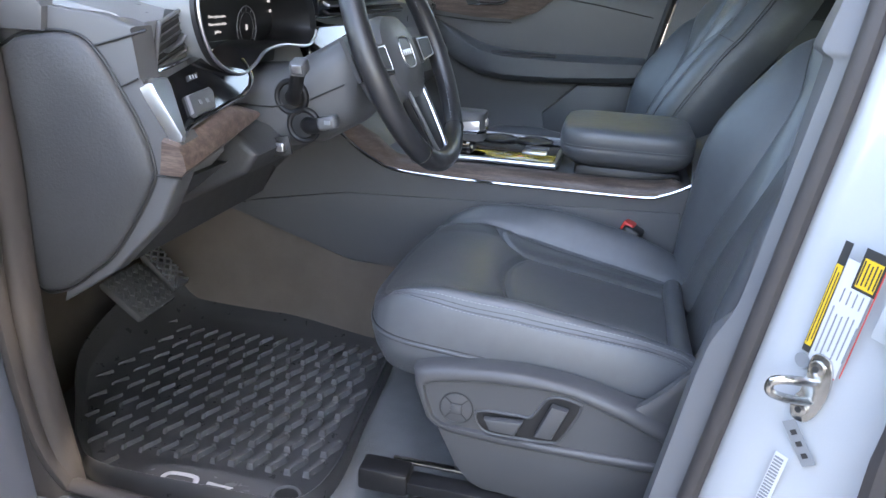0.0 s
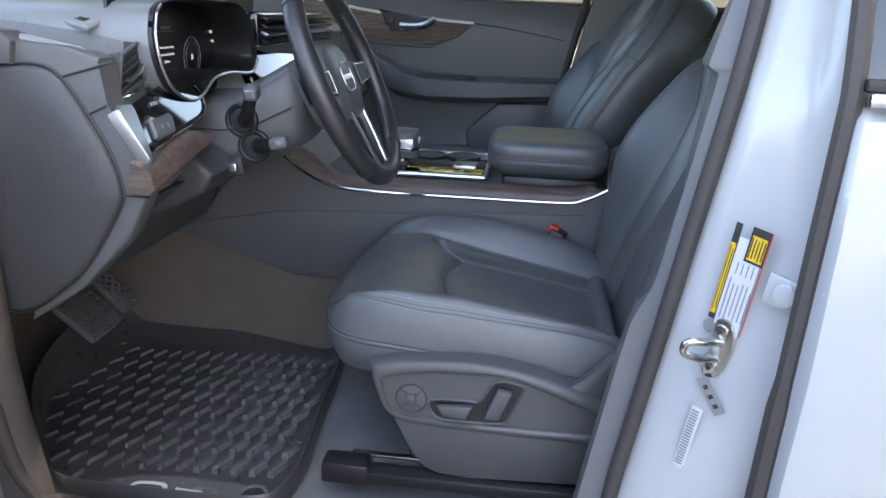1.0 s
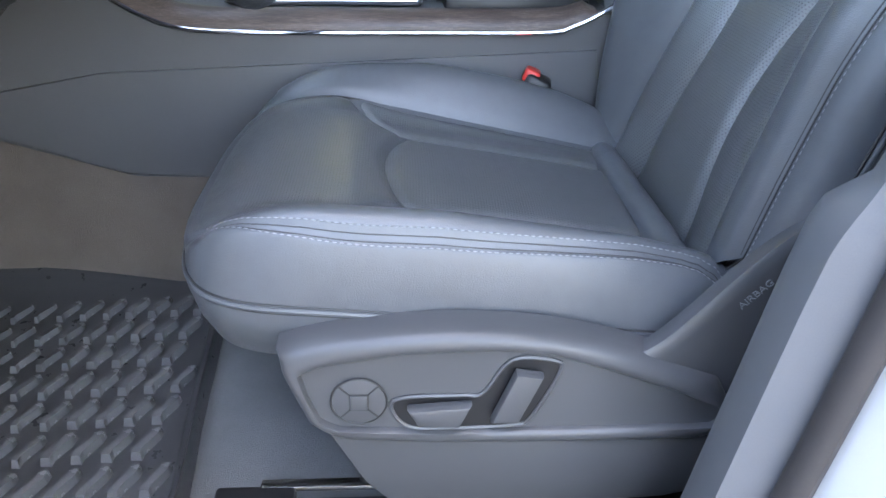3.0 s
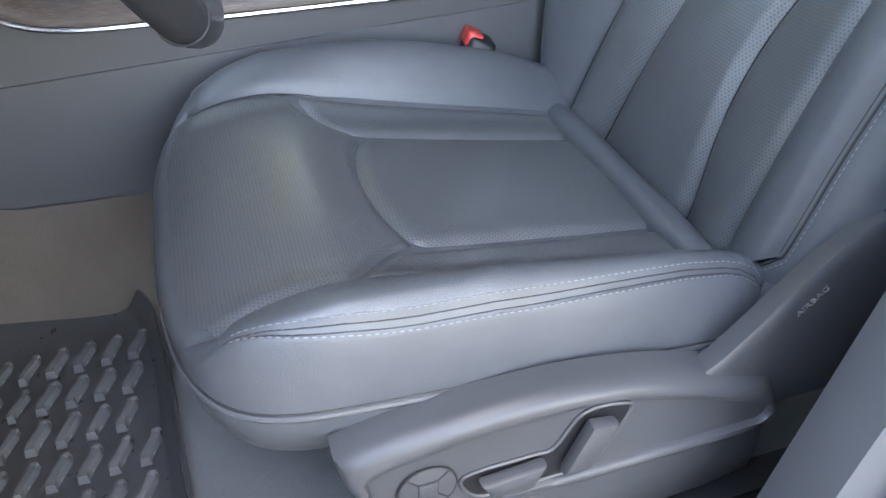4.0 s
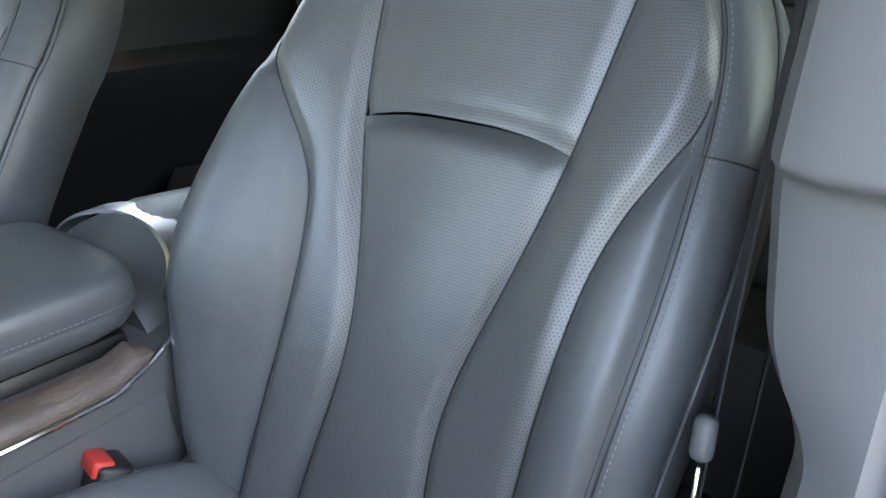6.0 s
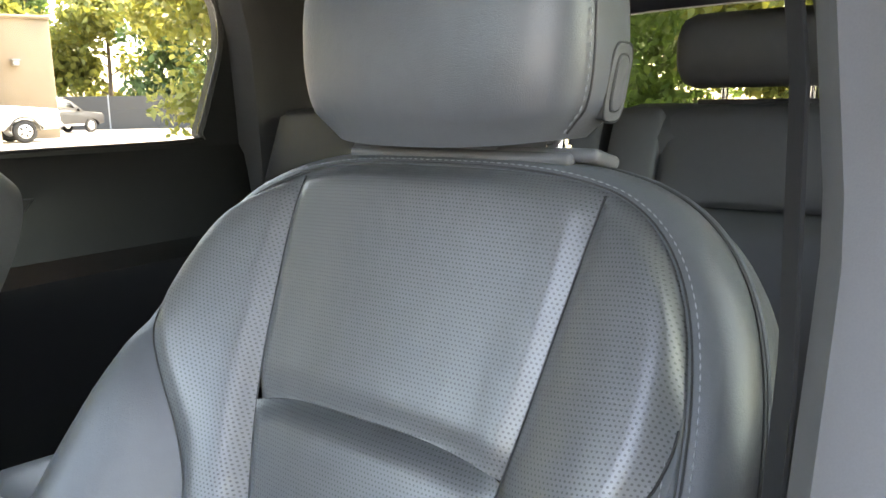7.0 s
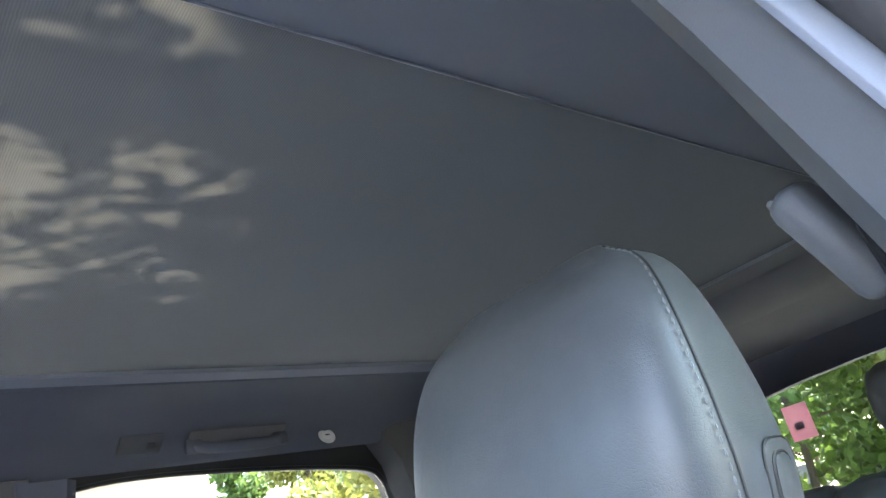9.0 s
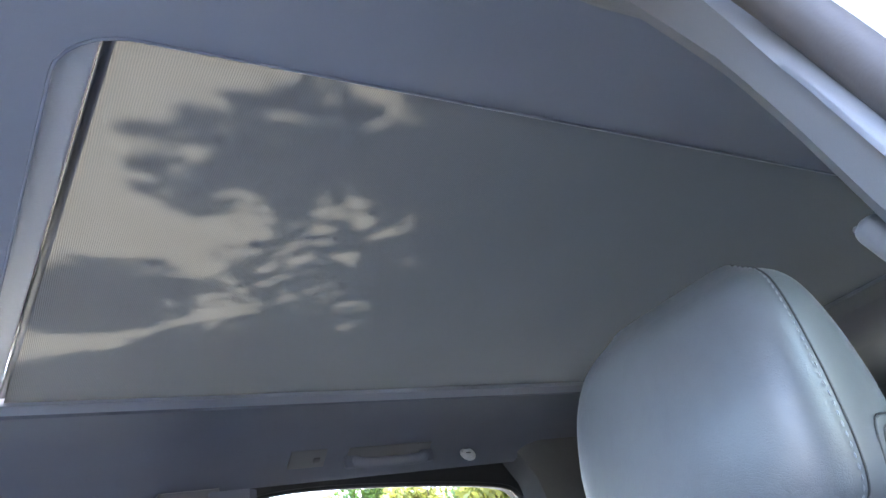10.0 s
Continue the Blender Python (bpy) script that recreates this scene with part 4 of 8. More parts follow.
def make_floor():
    fl = thing("floor", (0, MID_Y, 0.385), "dark carpeted car floor under the seats", "car floor", kind="structure")
    part("carpet", prism([(-1.35, 0.10), (2.3, 0.10), (2.3, 1.80), (-1.35, 1.80)], "z", 0.36, 0.385, 0.0), CARPET_GREY, fl)
    # toe board rising to the front, brownish carpet
    def toe(a, b):
        y = 0.10 + 1.70 * b
        x = interp(a, (0, 0.35, 0.6, 1.0), (-1.12, -1.19, -1.24, -1.31))
        z = interp(a, (0, 0.35, 0.6, 1.0), (0.386, 0.46, 0.60, 0.85))
        return Vector((x, y, z + 0.004 * noise.noise((x * 9, y * 9, 0))))
    grid("toe_board", toe, 24, 40, CARPET, fl, "brown-grey carpet on the toe board")
    # carpet along the tunnel
    def tunnel(a, b):
        x = -1.30 + 0.95 * a
        z = 0.386 + (interp(x, (-1.3, -0.97, -0.83, -0.71, -0.3), (0.70, 0.645, 0.603, 0.566, 0.56)) - 0.386) * b
        return Vector((x, 0.752 + 0.014 * b + 0.004 * noise.noise((x * 7, z * 7, 2)), z))
    grid("tunnel_carpet", tunnel, 40, 14, CARPET, fl, "brown-grey carpet beside the foot well")
    # inner sill and side of the foot well
    part("sill_cover", prism([(0.085, 0.34), (0.15, 0.34), (0.160, 0.37), (0.155, 0.400), (0.140, 0.416), (0.105, 0.418), (0.085, 0.40)], "x", -1.05, 0.02, 0.004), SOFT, fl, "dark plastic sill cover")
    part("kick_panel", prism([(-1.35, 0.36), (-1.03, 0.36), (-0.985, 0.48), (-0.97, 0.62), (-0.97, 0.75), (-1.35, 0.80)], "y", 0.10, 0.135, 0.006), SOFT, fl, "dark kick panel beside the pedals")
    return fl


make_floor()


def make_left_side():
    w = thing("wall_left", (0.0, 0.05, 0.40), "white painted door pillar of the open car door", "door pillar", kind="structure")
    zs = np.linspace(0.40, 1.56, 30)
    rings = []
    for z in zs:
        x, u = lean(z), tumble(z)
        rings.append([(x - 0.012, 0.118 + u, z), (x - 0.004, 0.098 + u, z), (x + 0.012, 0.082 + u, z), (x + 0.040, 0.056 + u, z), (0.049 + 0.03 * (z - 0.5) + 0.09 * max(0, z - 1.1), 0.018 + u, z), (0.052 + 0.03 * (z - 0.5) + 0.09 * max(0, z - 1.1), 0.008 + u, z),
                      (0.075 + 0.03 * (z - 0.5), 0.010 + u, z), (0.14, 0.06 + u, z), (0.15, 0.12 + u, z)])
    part("pillar", loft(rings), PAINT, w, "white painted steel door pillar", sharp=40)
    # grey inner trim of the pillar, stepped where the parts meet
    tr = []
    for z in np.concatenate((np.linspace(0.40, 0.77, 12), np.linspace(0.775, 0.83, 16), np.linspace(0.85, 1.068, 26), np.linspace(1.074, 1.096, 14), np.linspace(1.12, 1.63, 24))):
        x, u, yi = lean(z), tumble(z), trim_y(z)
        low = 1 / (1 + math.exp((z - 0.80) / 0.012))
        up = 1 / (1 + math.exp(-(z - 1.084) / 0.0018))
        f = x - interp(z, (1.09, 1.2), (0.046, 0.030)) - 0.002 * low + 0.014 * (1 - low) * (1 - up)
        f -= 0.45 * max(0, z - 1.46) ** 1.3
        yo = min(0.119 + u, yi - 0.05)
        wide = interp(z, (1.15, 1.45, 1.63), (0.125, 0.095, 0.080))
        tr.append([(x - 0.016, yo, z), (f - 0.004, yo + 0.018, z), (f - 0.002, yi - 0.034, z), (f + 0.010, yi - 0.012, z), (f + 0.030, yi - 0.002, z), (f + 0.055, yi, z), (f + wide, yi, z), (x + wide + 0.02, yi - 0.03, z), (x + wide + 0.025, yo, z)])
    part("pillar_trim", loft(tr), TRIM_GREY, w, "grey plastic trim inside the door pillar", sharp=30)
    # soft seal round the door opening: up the pillar, along the roof, down the front
    path = spline([(-0.90, 0.118, 0.430), (-0.55, 0.110, 0.418), (-0.20, 0.110, 0.418), (lean(0.5) - 0.03, 0.116, 0.46), (lean(0.6) - 0.019, 0.112, 0.60), (lean(0.9) - 0.019, 0.112, 0.90), (lean(1.1) - 0.019, 0.118, 1.10), (lean(1.25) - 0.019, 0.112 + tumble(1.25), 1.25),
                   (lean(1.45) - 0.03, 0.114 + tumble(1.45), 1.45), (0.0, 0.250, 1.530), (-0.12, 0.262, 1.555), (-0.45, 0.265, 1.565), (-0.80, 0.235, 1.49), (-1.10, 0.17, 1.33)], 140)
    part("door_seal", tube(path, 0.0125, 12, flat=0.8), SEAL, w, "brown-black rubber door seal")
    front = spline([(-0.90, 0.118, 0.430), (-0.925, 0.10, 0.52), (-0.935, 0.085, 0.70), (-0.925, 0.075, 0.90), (-0.945, 0.08, 1.06), (-1.10, 0.17, 1.33)], 50)
    part("front_seal", tube(front, 0.014, 12, flat=0.8), SEAL, w, "brown-black rubber seal at the hinge pillar")
    fp = []
    for z in np.linspace(0.36, 1.10, 16):
        x = interp(z, (0.36, 0.5, 0.9, 1.1), (-0.93, -0.945, -0.945, -0.96))
        fp.append([(x, 0.12, z), (x - 0.005, 0.075, z), (x - 0.03, 0.045, z), (x - 0.08, 0.01, z), (x - 0.2, -0.01, z), (x - 0.2, 0.14, z)])
    part("hinge_pillar", loft(fp), LINER_TRIM, w, "dark plastic covered hinge pillar")
    ht = []
    for z in np.linspace(0.40, 1.10, 30):
        x = smooth_interp(z, (0.40, 0.5, 0.62, 0.74, 0.9, 1.1), (-0.900, -0.918, -0.936, -0.940, -0.938, -0.955))
        ht.append([(x - 0.006, 0.100, z), (x + 0.010, 0.108, z), (x + 0.018, 0.122, z), (x + 0.016, 0.140, z), (x, 0.158, z), (x - 0.03, 0.166, z), (x - 0.20, 0.166, z), (x - 0.2, 0.100, z)])
    part("hinge_trim", loft(ht), SEAL, w, "brown-grey soft trim at the hinge pillar", sharp=0)
    # outer sill
    part("sill", prism([(-0.02, 0.27), (0.14, 0.27), (0.14, 0.34), (0.10, 0.402), (0.05, 0.402), (0.0, 0.38), (-0.03, 0.33)], "x", -1.15, 2.2, 0.004), PAINT, w, "white painted sill")
    part("sill_inner", prism([(0.06, 0.398), (0.12, 0.398), (0.112, 0.412), (0.07, 0.411)], "x", -0.95, 0.0, 0.002), BLACK, w, "black scuff strip on the sill")
    return w


left_wall = make_left_side()


def make_roof():
    rf = thing("ceiling", (0.4, MID_Y, 1.70), "dark grey cloth roof lining round a panoramic opening", "roof lining", kind="structure")
    X0, X1, Y0, Y1 = -0.245, 1.36, 0.585, 1.455
    def corner_rect(x0, y0, x1, y1, r, n=6):
        out = []
        for cx, cy, a in ((x0 + r, y0 + r, 180), (x1 - r, y0 + r, 270), (x1 - r, y1 - r, 0), (x0 + r, y1 - r, 90)):
            for k in range(n + 1):
                t = radians(a + 90 * k / n)
                out.append((cx + r * math.cos(t), cy + r * math.sin(t)))
        return out

    def dome(x, y):
        """Height of the lining."""
        e = abs(y - MID_Y) / 0.75
        return 1.712 - 0.010 * e ** 2 - 0.02 * max(0, abs(y - MID_Y) - 0.5) - 0.05 * max(0, (x - 1.0) / 1.3) ** 2 - 0.10 * max(0, (-0.35 - x) / 0.5) ** 2
    skew = lambda y: -0.055 * (y - Y0)          # the front edge runs slightly aslant
    hole = [(x + (skew(y) if x < 0.5 else 0), y) for x, y in corner_rect(X0, Y0, X1, Y1, 0.055)]
    ring_out = []
    for p in hole:
        cx, cy = (X0 + X1) / 2, (Y0 + Y1) / 2
        dx, dy = p[0] - cx, p[1] - cy
        k = min(((2.25 if dx > 0 else -0.72) - cx) / dx if abs(dx) > 1e-9 else 1e9, ((1.50 if dy > 0 else 0.40) - cy) / dy if abs(dy) > 1e-9 else 1e9)
        ring_out.append((cx + dx * k, cy + dy * k))
    for c in ((2.25, 1.50), (2.25, 0.40), (-0.72, 1.50), (-0.72, 0.40)):
        i = min(range(len(ring_out)), key=lambda k: (ring_out[k][0] - c[0]) ** 2 + (ring_out[k][1] - c[1]) ** 2)
        ring_out[i] = c
    rings = [[(p[0], p[1], 1.735) for p in hole], [(p[0], p[1], dome(*p) + 0.004) for p in hole]]
    for k in range(13):
        t = k / 12
        rings.append([((1 - t) * p[0] + t * q[0] + (0.004 * (q[0] - p[0]) if k == 0 else 0), (1 - t) * p[1] + t * q[1], dome((1 - t) * p[0] + t * q[0], (1 - t) * p[1] + t * q[1])) for p, q in zip(hole, ring_out)])
    bm = loft(rings, True, False)
    part("lining", bm, LINER, rf, "dark grey woven roof lining", sharp=40)
    # outer roof skin with the same opening
    hole2 = corner_rect(X0 - 0.12, Y0 - 0.03, X1 + 0.04, Y1 + 0.03, 0.06)
    part("roof_skin", framed("z", 1.765, 1.772, (-0.70, 0.12, 2.3, 1.78), hole2), PAINT, rf, "white painted outer roof")
    rim = [(p[0], p[1], dome(*p) - 0.001) for p in hole]
    part("opening_rim", tube(rim, 0.0016, 8, True), LINER, rf, "dark rim round the roof opening")
    # blind
    def blind(a, b):
        y = Y0 - 0.006 + (Y1 - Y0 + 0.012) * b
        x = X0 + 0.042 + skew(y) * (1 - a) + (X1 - X0 - 0.042) * a
        return Vector((x, y, 1.7128 + 0.0006 * math.sin(a * 25) * math.sin(b * 9)))
    bl = thing("roof_blind", (0.5, MID_Y, 1.715), "dark translucent cloth blind drawn shut under the glass roof", "roof blind")
    grid("cloth", blind, 40, 24, BLIND, bl, "woven dark cloth with daylight showing through")
    part("front_bar", rbox((0.034, Y1 - Y0 + 0.01, 0.010), (X0 + 0.016 + skew((Y0 + Y1) / 2), (Y0 + Y1) / 2, 1.726), 0.004, (0, 0, 3.15), 3), basic("blind_bar_grey", (0.42, 0.43, 0.44), 0.5), bl, "pale grey front bar of the blind")
    part("bar_seal", rbox((0.010, Y1 - Y0 - 0.02, 0.012), (X0 + 0.039 + skew((Y0 + Y1) / 2), (Y0 + Y1) / 2, 1.722), 0.003, (0, 0, 3.15)), BLACK, bl, "black strip behind the bar")
    gl = part("roof_glass", rbox((X1 - X0 + 0.15, Y1 - Y0 + 0.05, 0.005), ((X0 + X1) / 2 - 0.04, (Y0 + Y1) / 2, 1.768), 0.002), GLASS, rf, "tinted glass roof panel")
    gl.visible_shadow = False
    # cross beam above the boot
    part("cross_beam", prism([(1.46, dome(1.46, MID_Y) - 0.004), (1.52, dome(1.5, MID_Y) - 0.022), (1.70, dome(1.7, MID_Y) - 0.030), (1.78, dome(1.78, MID_Y) - 0.002), (1.62, 1.74)], "y", 0.35, 1.55, 0.01), LINER, rf, "lining over the rear cross beam")
    return rf, dome


ceiling, dome = make_roof()


def side_rail(name, sgn, parent, label):
    """Roof edge lining from the roof's joint down to the windows; sgn points outward."""
    inner = 0.55
    prof = [(-0.012, 0.012), (-0.004, 0.002), (0.003, -0.005), (0.010, -0.003), (0.10, -0.028), (0.17, -0.052), (0.205, -0.072), (0.225, -0.098), (0.240, -0.104), (0.250, -0.08), (0.20, -0.01), (0.05, 0.03)]
    rings = []
    for x in np.linspace(-1.0, 2.25, 60):
        zb = dome(x, MID_Y + sgn * 0.55)
        drop = 0.55 * max(0, -0.58 - x) ** 1.2
        k = 1.0 if sgn > 0 else 0.62
        rings.append([(x, MID_Y + sgn * (inner + o * k), zb + h * (1.0 if sgn > 0 else 1.25) - drop) for o, h in prof])
    return part(name, loft(rings), LINER_TRIM, parent, label, sharp=50)


side_rail("roof_rail", -1, ceiling, "dark roof edge lining over the doors")
side_rail("roof_rail", 1, ceiling, "dark roof edge lining over the doors")


def white_rail():
    """Painted rail over the open door."""
    rings = []
    for x in np.linspace(-1.15, 0.9, 50):
        zb = 1.585 - 0.05 * max(0, (x - 0.3) / 1.0) ** 2 - 0.55 * max(0, -0.62 - x) ** 1.25
        prof = [(0.258, -0.010), (0.250, -0.034), (0.215, -0.040), (0.185, -0.030), (0.160, 0.000), (0.130, 0.010), (0.115, 0.035), (0.112, 0.07), (0.15, 0.17), (0.25, 0.185), (0.265, 0.03)]
        rings.append([(x, y - 0.10 * max(0, -0.62 - x), zb + h) for y, h in prof])
    part("door_frame", loft(rings), PAINT, left_wall, "white painted upper door frame", sharp=30)


white_rail()


def grab_handle(x, y, z, sgn, category="grab handle"):
    """Folding handle on the roof edge; sgn points to the car's middle."""
    g = thing("grab_handle", (x, y, z), "dark plastic grab handle on the roof edge", category, "grab handles")
    pts = spline([(x - 0.095, y - sgn * 0.004, z + 0.004), (x - 0.085, y + sgn * 0.012, z - 0.004), (x - 0.05, y + sgn * 0.020, z - 0.010), (x + 0.05, y + sgn * 0.020, z - 0.010), (x + 0.085, y + sgn * 0.012, z - 0.004), (x + 0.095, y - sgn * 0.004, z + 0.004)], 40)
    part("grip", tube(pts, 0.0095, 12, flat=1.3), LINER_TRIM, g, "dark soft plastic grip")
    for dx in (-0.097, 0.097):
        part("mount", rbox((0.036, 0.016, 0.030), (x + dx, y + sgn * 0.002, z), 0.006), LINER_TRIM, g)
    part("recess", rbox((0.215, 0.062, 0.004), (x, y - sgn * 0.002, z + 0.010), 0.0018, (sgn * 32, 0, 0)), SOFT, g, "dark recess behind the grip")
    return g


grab_handle(0.547, 1.692, 1.626, -1)


def coat_hook(x, y, z):
    h = thing("coat_hook", (x, y, z), "small round bright coat hook beside the grab handle", "coat hook")
    m = Matrix.Translation((x, y, z)) @ pose(0, 0, 0, 62, 0, 0)
    part("ring", torus(0.0165, 0.0042, m, 28, 10), LETTER, h, "bright ring")
    part("button", disc(0.012, 0.008, m, 24, 0.002), LETTER, h, "grey centre with a slot")
    part("slot", rbox((0.012, 0.003, 0.002), m @ Vector((0, 0, 0.0045)), 0.0005, (62, 0, 0)), INK, h)


coat_hook(0.768, 1.698, 1.622)
lamp = thing("side_lamp", (0.36, 1.725, 1.655), "dark recessed reading lamp lens on the roof edge", "reading lamp")
part("lens", rbox((0.085, 0.052, 0.008), (0.345, 1.690, 1.643), 0.003, (-32, 0, 0)), SOFT, lamp, "dark lens")
part("switch", rbox((0.016, 0.014, 0.006), (0.365, 1.690, 1.637), 0.002, (-32, 0, 0)), PLASTIC, lamp)


def make_right_side():
    w = thing("wall_right", (0.3, 1.80, 0.40), "dark trimmed far side of the car with a rear side window", "car side", kind="structure")
    # rear door window opening
    hole = [(p.x, p.y) for p in spline([(0.23, 1.20, 0), (0.235, 1.40, 0), (0.235, 1.565, 0), (0.26, 1.592, 0), (0.42, 1.598, 0), (0.70, 1.580, 0), (0.90, 1.556, 0), (0.955, 1.525, 0), (0.972, 1.47, 0), (0.966, 1.395, 0), (0.925, 1.28, 0), (0.893, 1.20, 0), (0.870, 1.178, 0), (0.55, 1.174, 0), (0.26, 1.174, 0)], 64, True)]
    part("window_frame", framed("y", 1.775, 1.825, (0.14, 1.10, 1.12, 1.66), hole), BLACK, w, "black window frame of the rear door")
    g = part("window_1", prism([(p[0] * 1.0, p[1]) for p in hole], "y", 1.800, 1.804, 0.0), GLASS, w, "clear side window")
    g.visible_shadow = False
    seal = [(p[0], 1.786, p[1]) for p in hole]
    part("window_seal", tube(seal, 0.008, 8, True), BLACK, w, "black rubber round the window")
    # front window, with the belt line
    hole2 = [(p.x, p.y) for p in spline([(-0.90, 1.20, 0), (-0.60, 1.45, 0), (-0.40, 1.56, 0), (-0.10, 1.595, 0), (0.03, 1.58, 0), (0.045, 1.40, 0), (0.03, 1.20, 0), (0.0, 1.176, 0), (-0.45, 1.176, 0), (-0.85, 1.180, 0)], 60, True)]
    part("window_frame", framed("y", 1.775, 1.825, (-1.30, 1.10, 0.14, 1.66), hole2), BLACK, w, "black window frame of the front door")
    g = part("window_2", prism(hole2, "y", 1.800, 1.804, 0.0), GLASS, w, "clear side window")
    g.visible_shadow = False
    # pillar cover between the doors and behind
    pr = [[(x0, 1.70 + 0.02 * (1.66 - z), z), (x0 + 0.02, 1.685 + 0.02 * (1.66 - z), z), (x0 + 0.10, 1.685 + 0.02 * (1.66 - z), z), (x0 + 0.12, 1.705 + 0.02 * (1.66 - z), z), (x0 + 0.12, 1.78, z), (x0, 1.78, z)] for z, x0 in ((0.40, 0.06), (0.8, 0.07), (1.2, 0.085), (1.59, 0.11))]
    part("pillar_trim", loft(pr), LINER_TRIM, w, "dark pillar trim between the doors")
    pc = [[(x0, 1.755, z), (x0 + 0.02, 1.715, z), (x0 + 0.10, 1.69, z), (x0 + 0.45, 1.68, z), (x0 + 0.45, 1.80, z), (x0, 1.80, z)] for z, x0 in ((0.60, 0.98), (1.10, 1.0), (1.25, 0.995), (1.42, 0.985), (1.55, 0.955), (1.64, 0.90))]
    part("rear_pillar_trim", loft(pc), CAP_SKIN, w, "dark rear pillar trim")
    # rear door panel
    rd = [[(x, 1.745 + o, z) for o, z in ((0.06, 0.40), (-0.01, 0.44), (-0.005, 0.62), (-0.02, 0.80), (-0.055, 0.86), (-0.06, 0.92), (-0.02, 0.955), (0.0, 1.05), (0.012, 1.14), (0.035, 1.172), (0.07, 1.176), (0.07, 0.40))] for x in np.linspace(0.16, 1.02, 20)]
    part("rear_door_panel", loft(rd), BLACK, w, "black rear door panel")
    part("panel_line", tube([(0.20, 1.748, 1.085), (0.46, 1.748, 1.083), (0.40, 1.738, 1.02), (0.36, 1.735, 0.97)], 0.002, 6), PLASTIC, w)
    part("quarter_panel", rbox((1.2, 0.03, 1.0), (1.66, 1.80, 0.70), 0.005), LINER_TRIM, w)
    part("quarter_panel", rbox((1.2, 0.03, 0.50), (1.72, 1.80, 1.45), 0.005), LINER_TRIM, w)
    part("quarter_panel", rbox((2.1, 0.03, 0.75), (1.24, 0.12, 0.70), 0.005), LINER_TRIM, w)
    part("quarter_panel", rbox((1.3, 0.03, 0.60), (1.62, 0.19, 1.36), 0.005, (-16, 0, 0)), LINER_TRIM, w)
    part("rear_door_panel", prism([(0.15, 0.42), (1.02, 0.42), (1.02, 1.10), (0.16, 1.10)], "y", 0.10, 0.145, 0.012), SOFT, w, "dark rear door panel")
    return w


make_right_side()


def make_rear():
    w = thing("wall_rear", (2.3, MID_Y, 0.40), "dark tailgate with the rear window", "tailgate", kind="structure")
    hole = [(p.x, p.y) for p in spline([(0.40, 1.22, 0), (0.43, 1.50, 0), (0.50, 1.545, 0), (MID_Y, 1.562, 0), (1.40, 1.545, 0), (1.47, 1.50, 0), (1.50, 1.22, 0), (1.44, 1.190, 0), (MID_Y, 1.186, 0), (0.46, 1.190, 0)], 60, True)]
    part("window_frame", framed("x", 2.28, 2.33, (0.10, 0.36, 1.80, 1.68), hole), LINER_TRIM, w, "dark frame of the rear window")
    g = part("window_3", prism(hole, "x", 2.30, 2.304, 0.0), GLASS_REAR, w, "slightly tinted rear window")
    g.visible_shadow = False
    st = thing("window_sticker", (2.295, 1.364, 1.43), "square pink paper sticker on the rear window", "sticker")
    part("paper", rbox((0.002, 0.085, 0.112), (2.296, 1.368, 1.437), 0.0005), STICKER, st)
    part("print", rbox((0.001, 0.030, 0.022), (2.2945, 1.372, 1.425), 0.0003), LABEL_WHITE, st)
    # firewall and windscreen
    f = thing("wall_front", (-1.3, MID_Y, 0.4), "bulkhead and windscreen in front of the dashboard", "windscreen", kind="structure")
    part("bulkhead", rbox((0.03, 1.72, 0.80), (-1.32, MID_Y, 0.72), 0.005), BLACK, f)
    ws = loft([[(-1.36, 0.16, 1.10), (-1.36, 1.74, 1.10), (-1.355, 1.74, 1.105), (-1.355, 0.16, 1.105)], [(-0.72, 0.22, 1.635), (-0.72, 1.68, 1.635), (-0.715, 1.68, 1.64), (-0.715, 0.22, 1.64)]])
    g = part("windscreen", ws, GLASS, f, "clear windscreen")
    g.visible_shadow = False
    for y, s in ((0.165, 1), (1.735, -1)):
        part("front_pillar", tube(spline([(-1.36, y, 1.08), (-1.0, y + s * 0.01, 1.38), (-0.72, y + s * 0.05, 1.61)], 20), 0.035, 10), TRIM_GREY, f, "grey windscreen pillar trim")
    return w


make_rear()


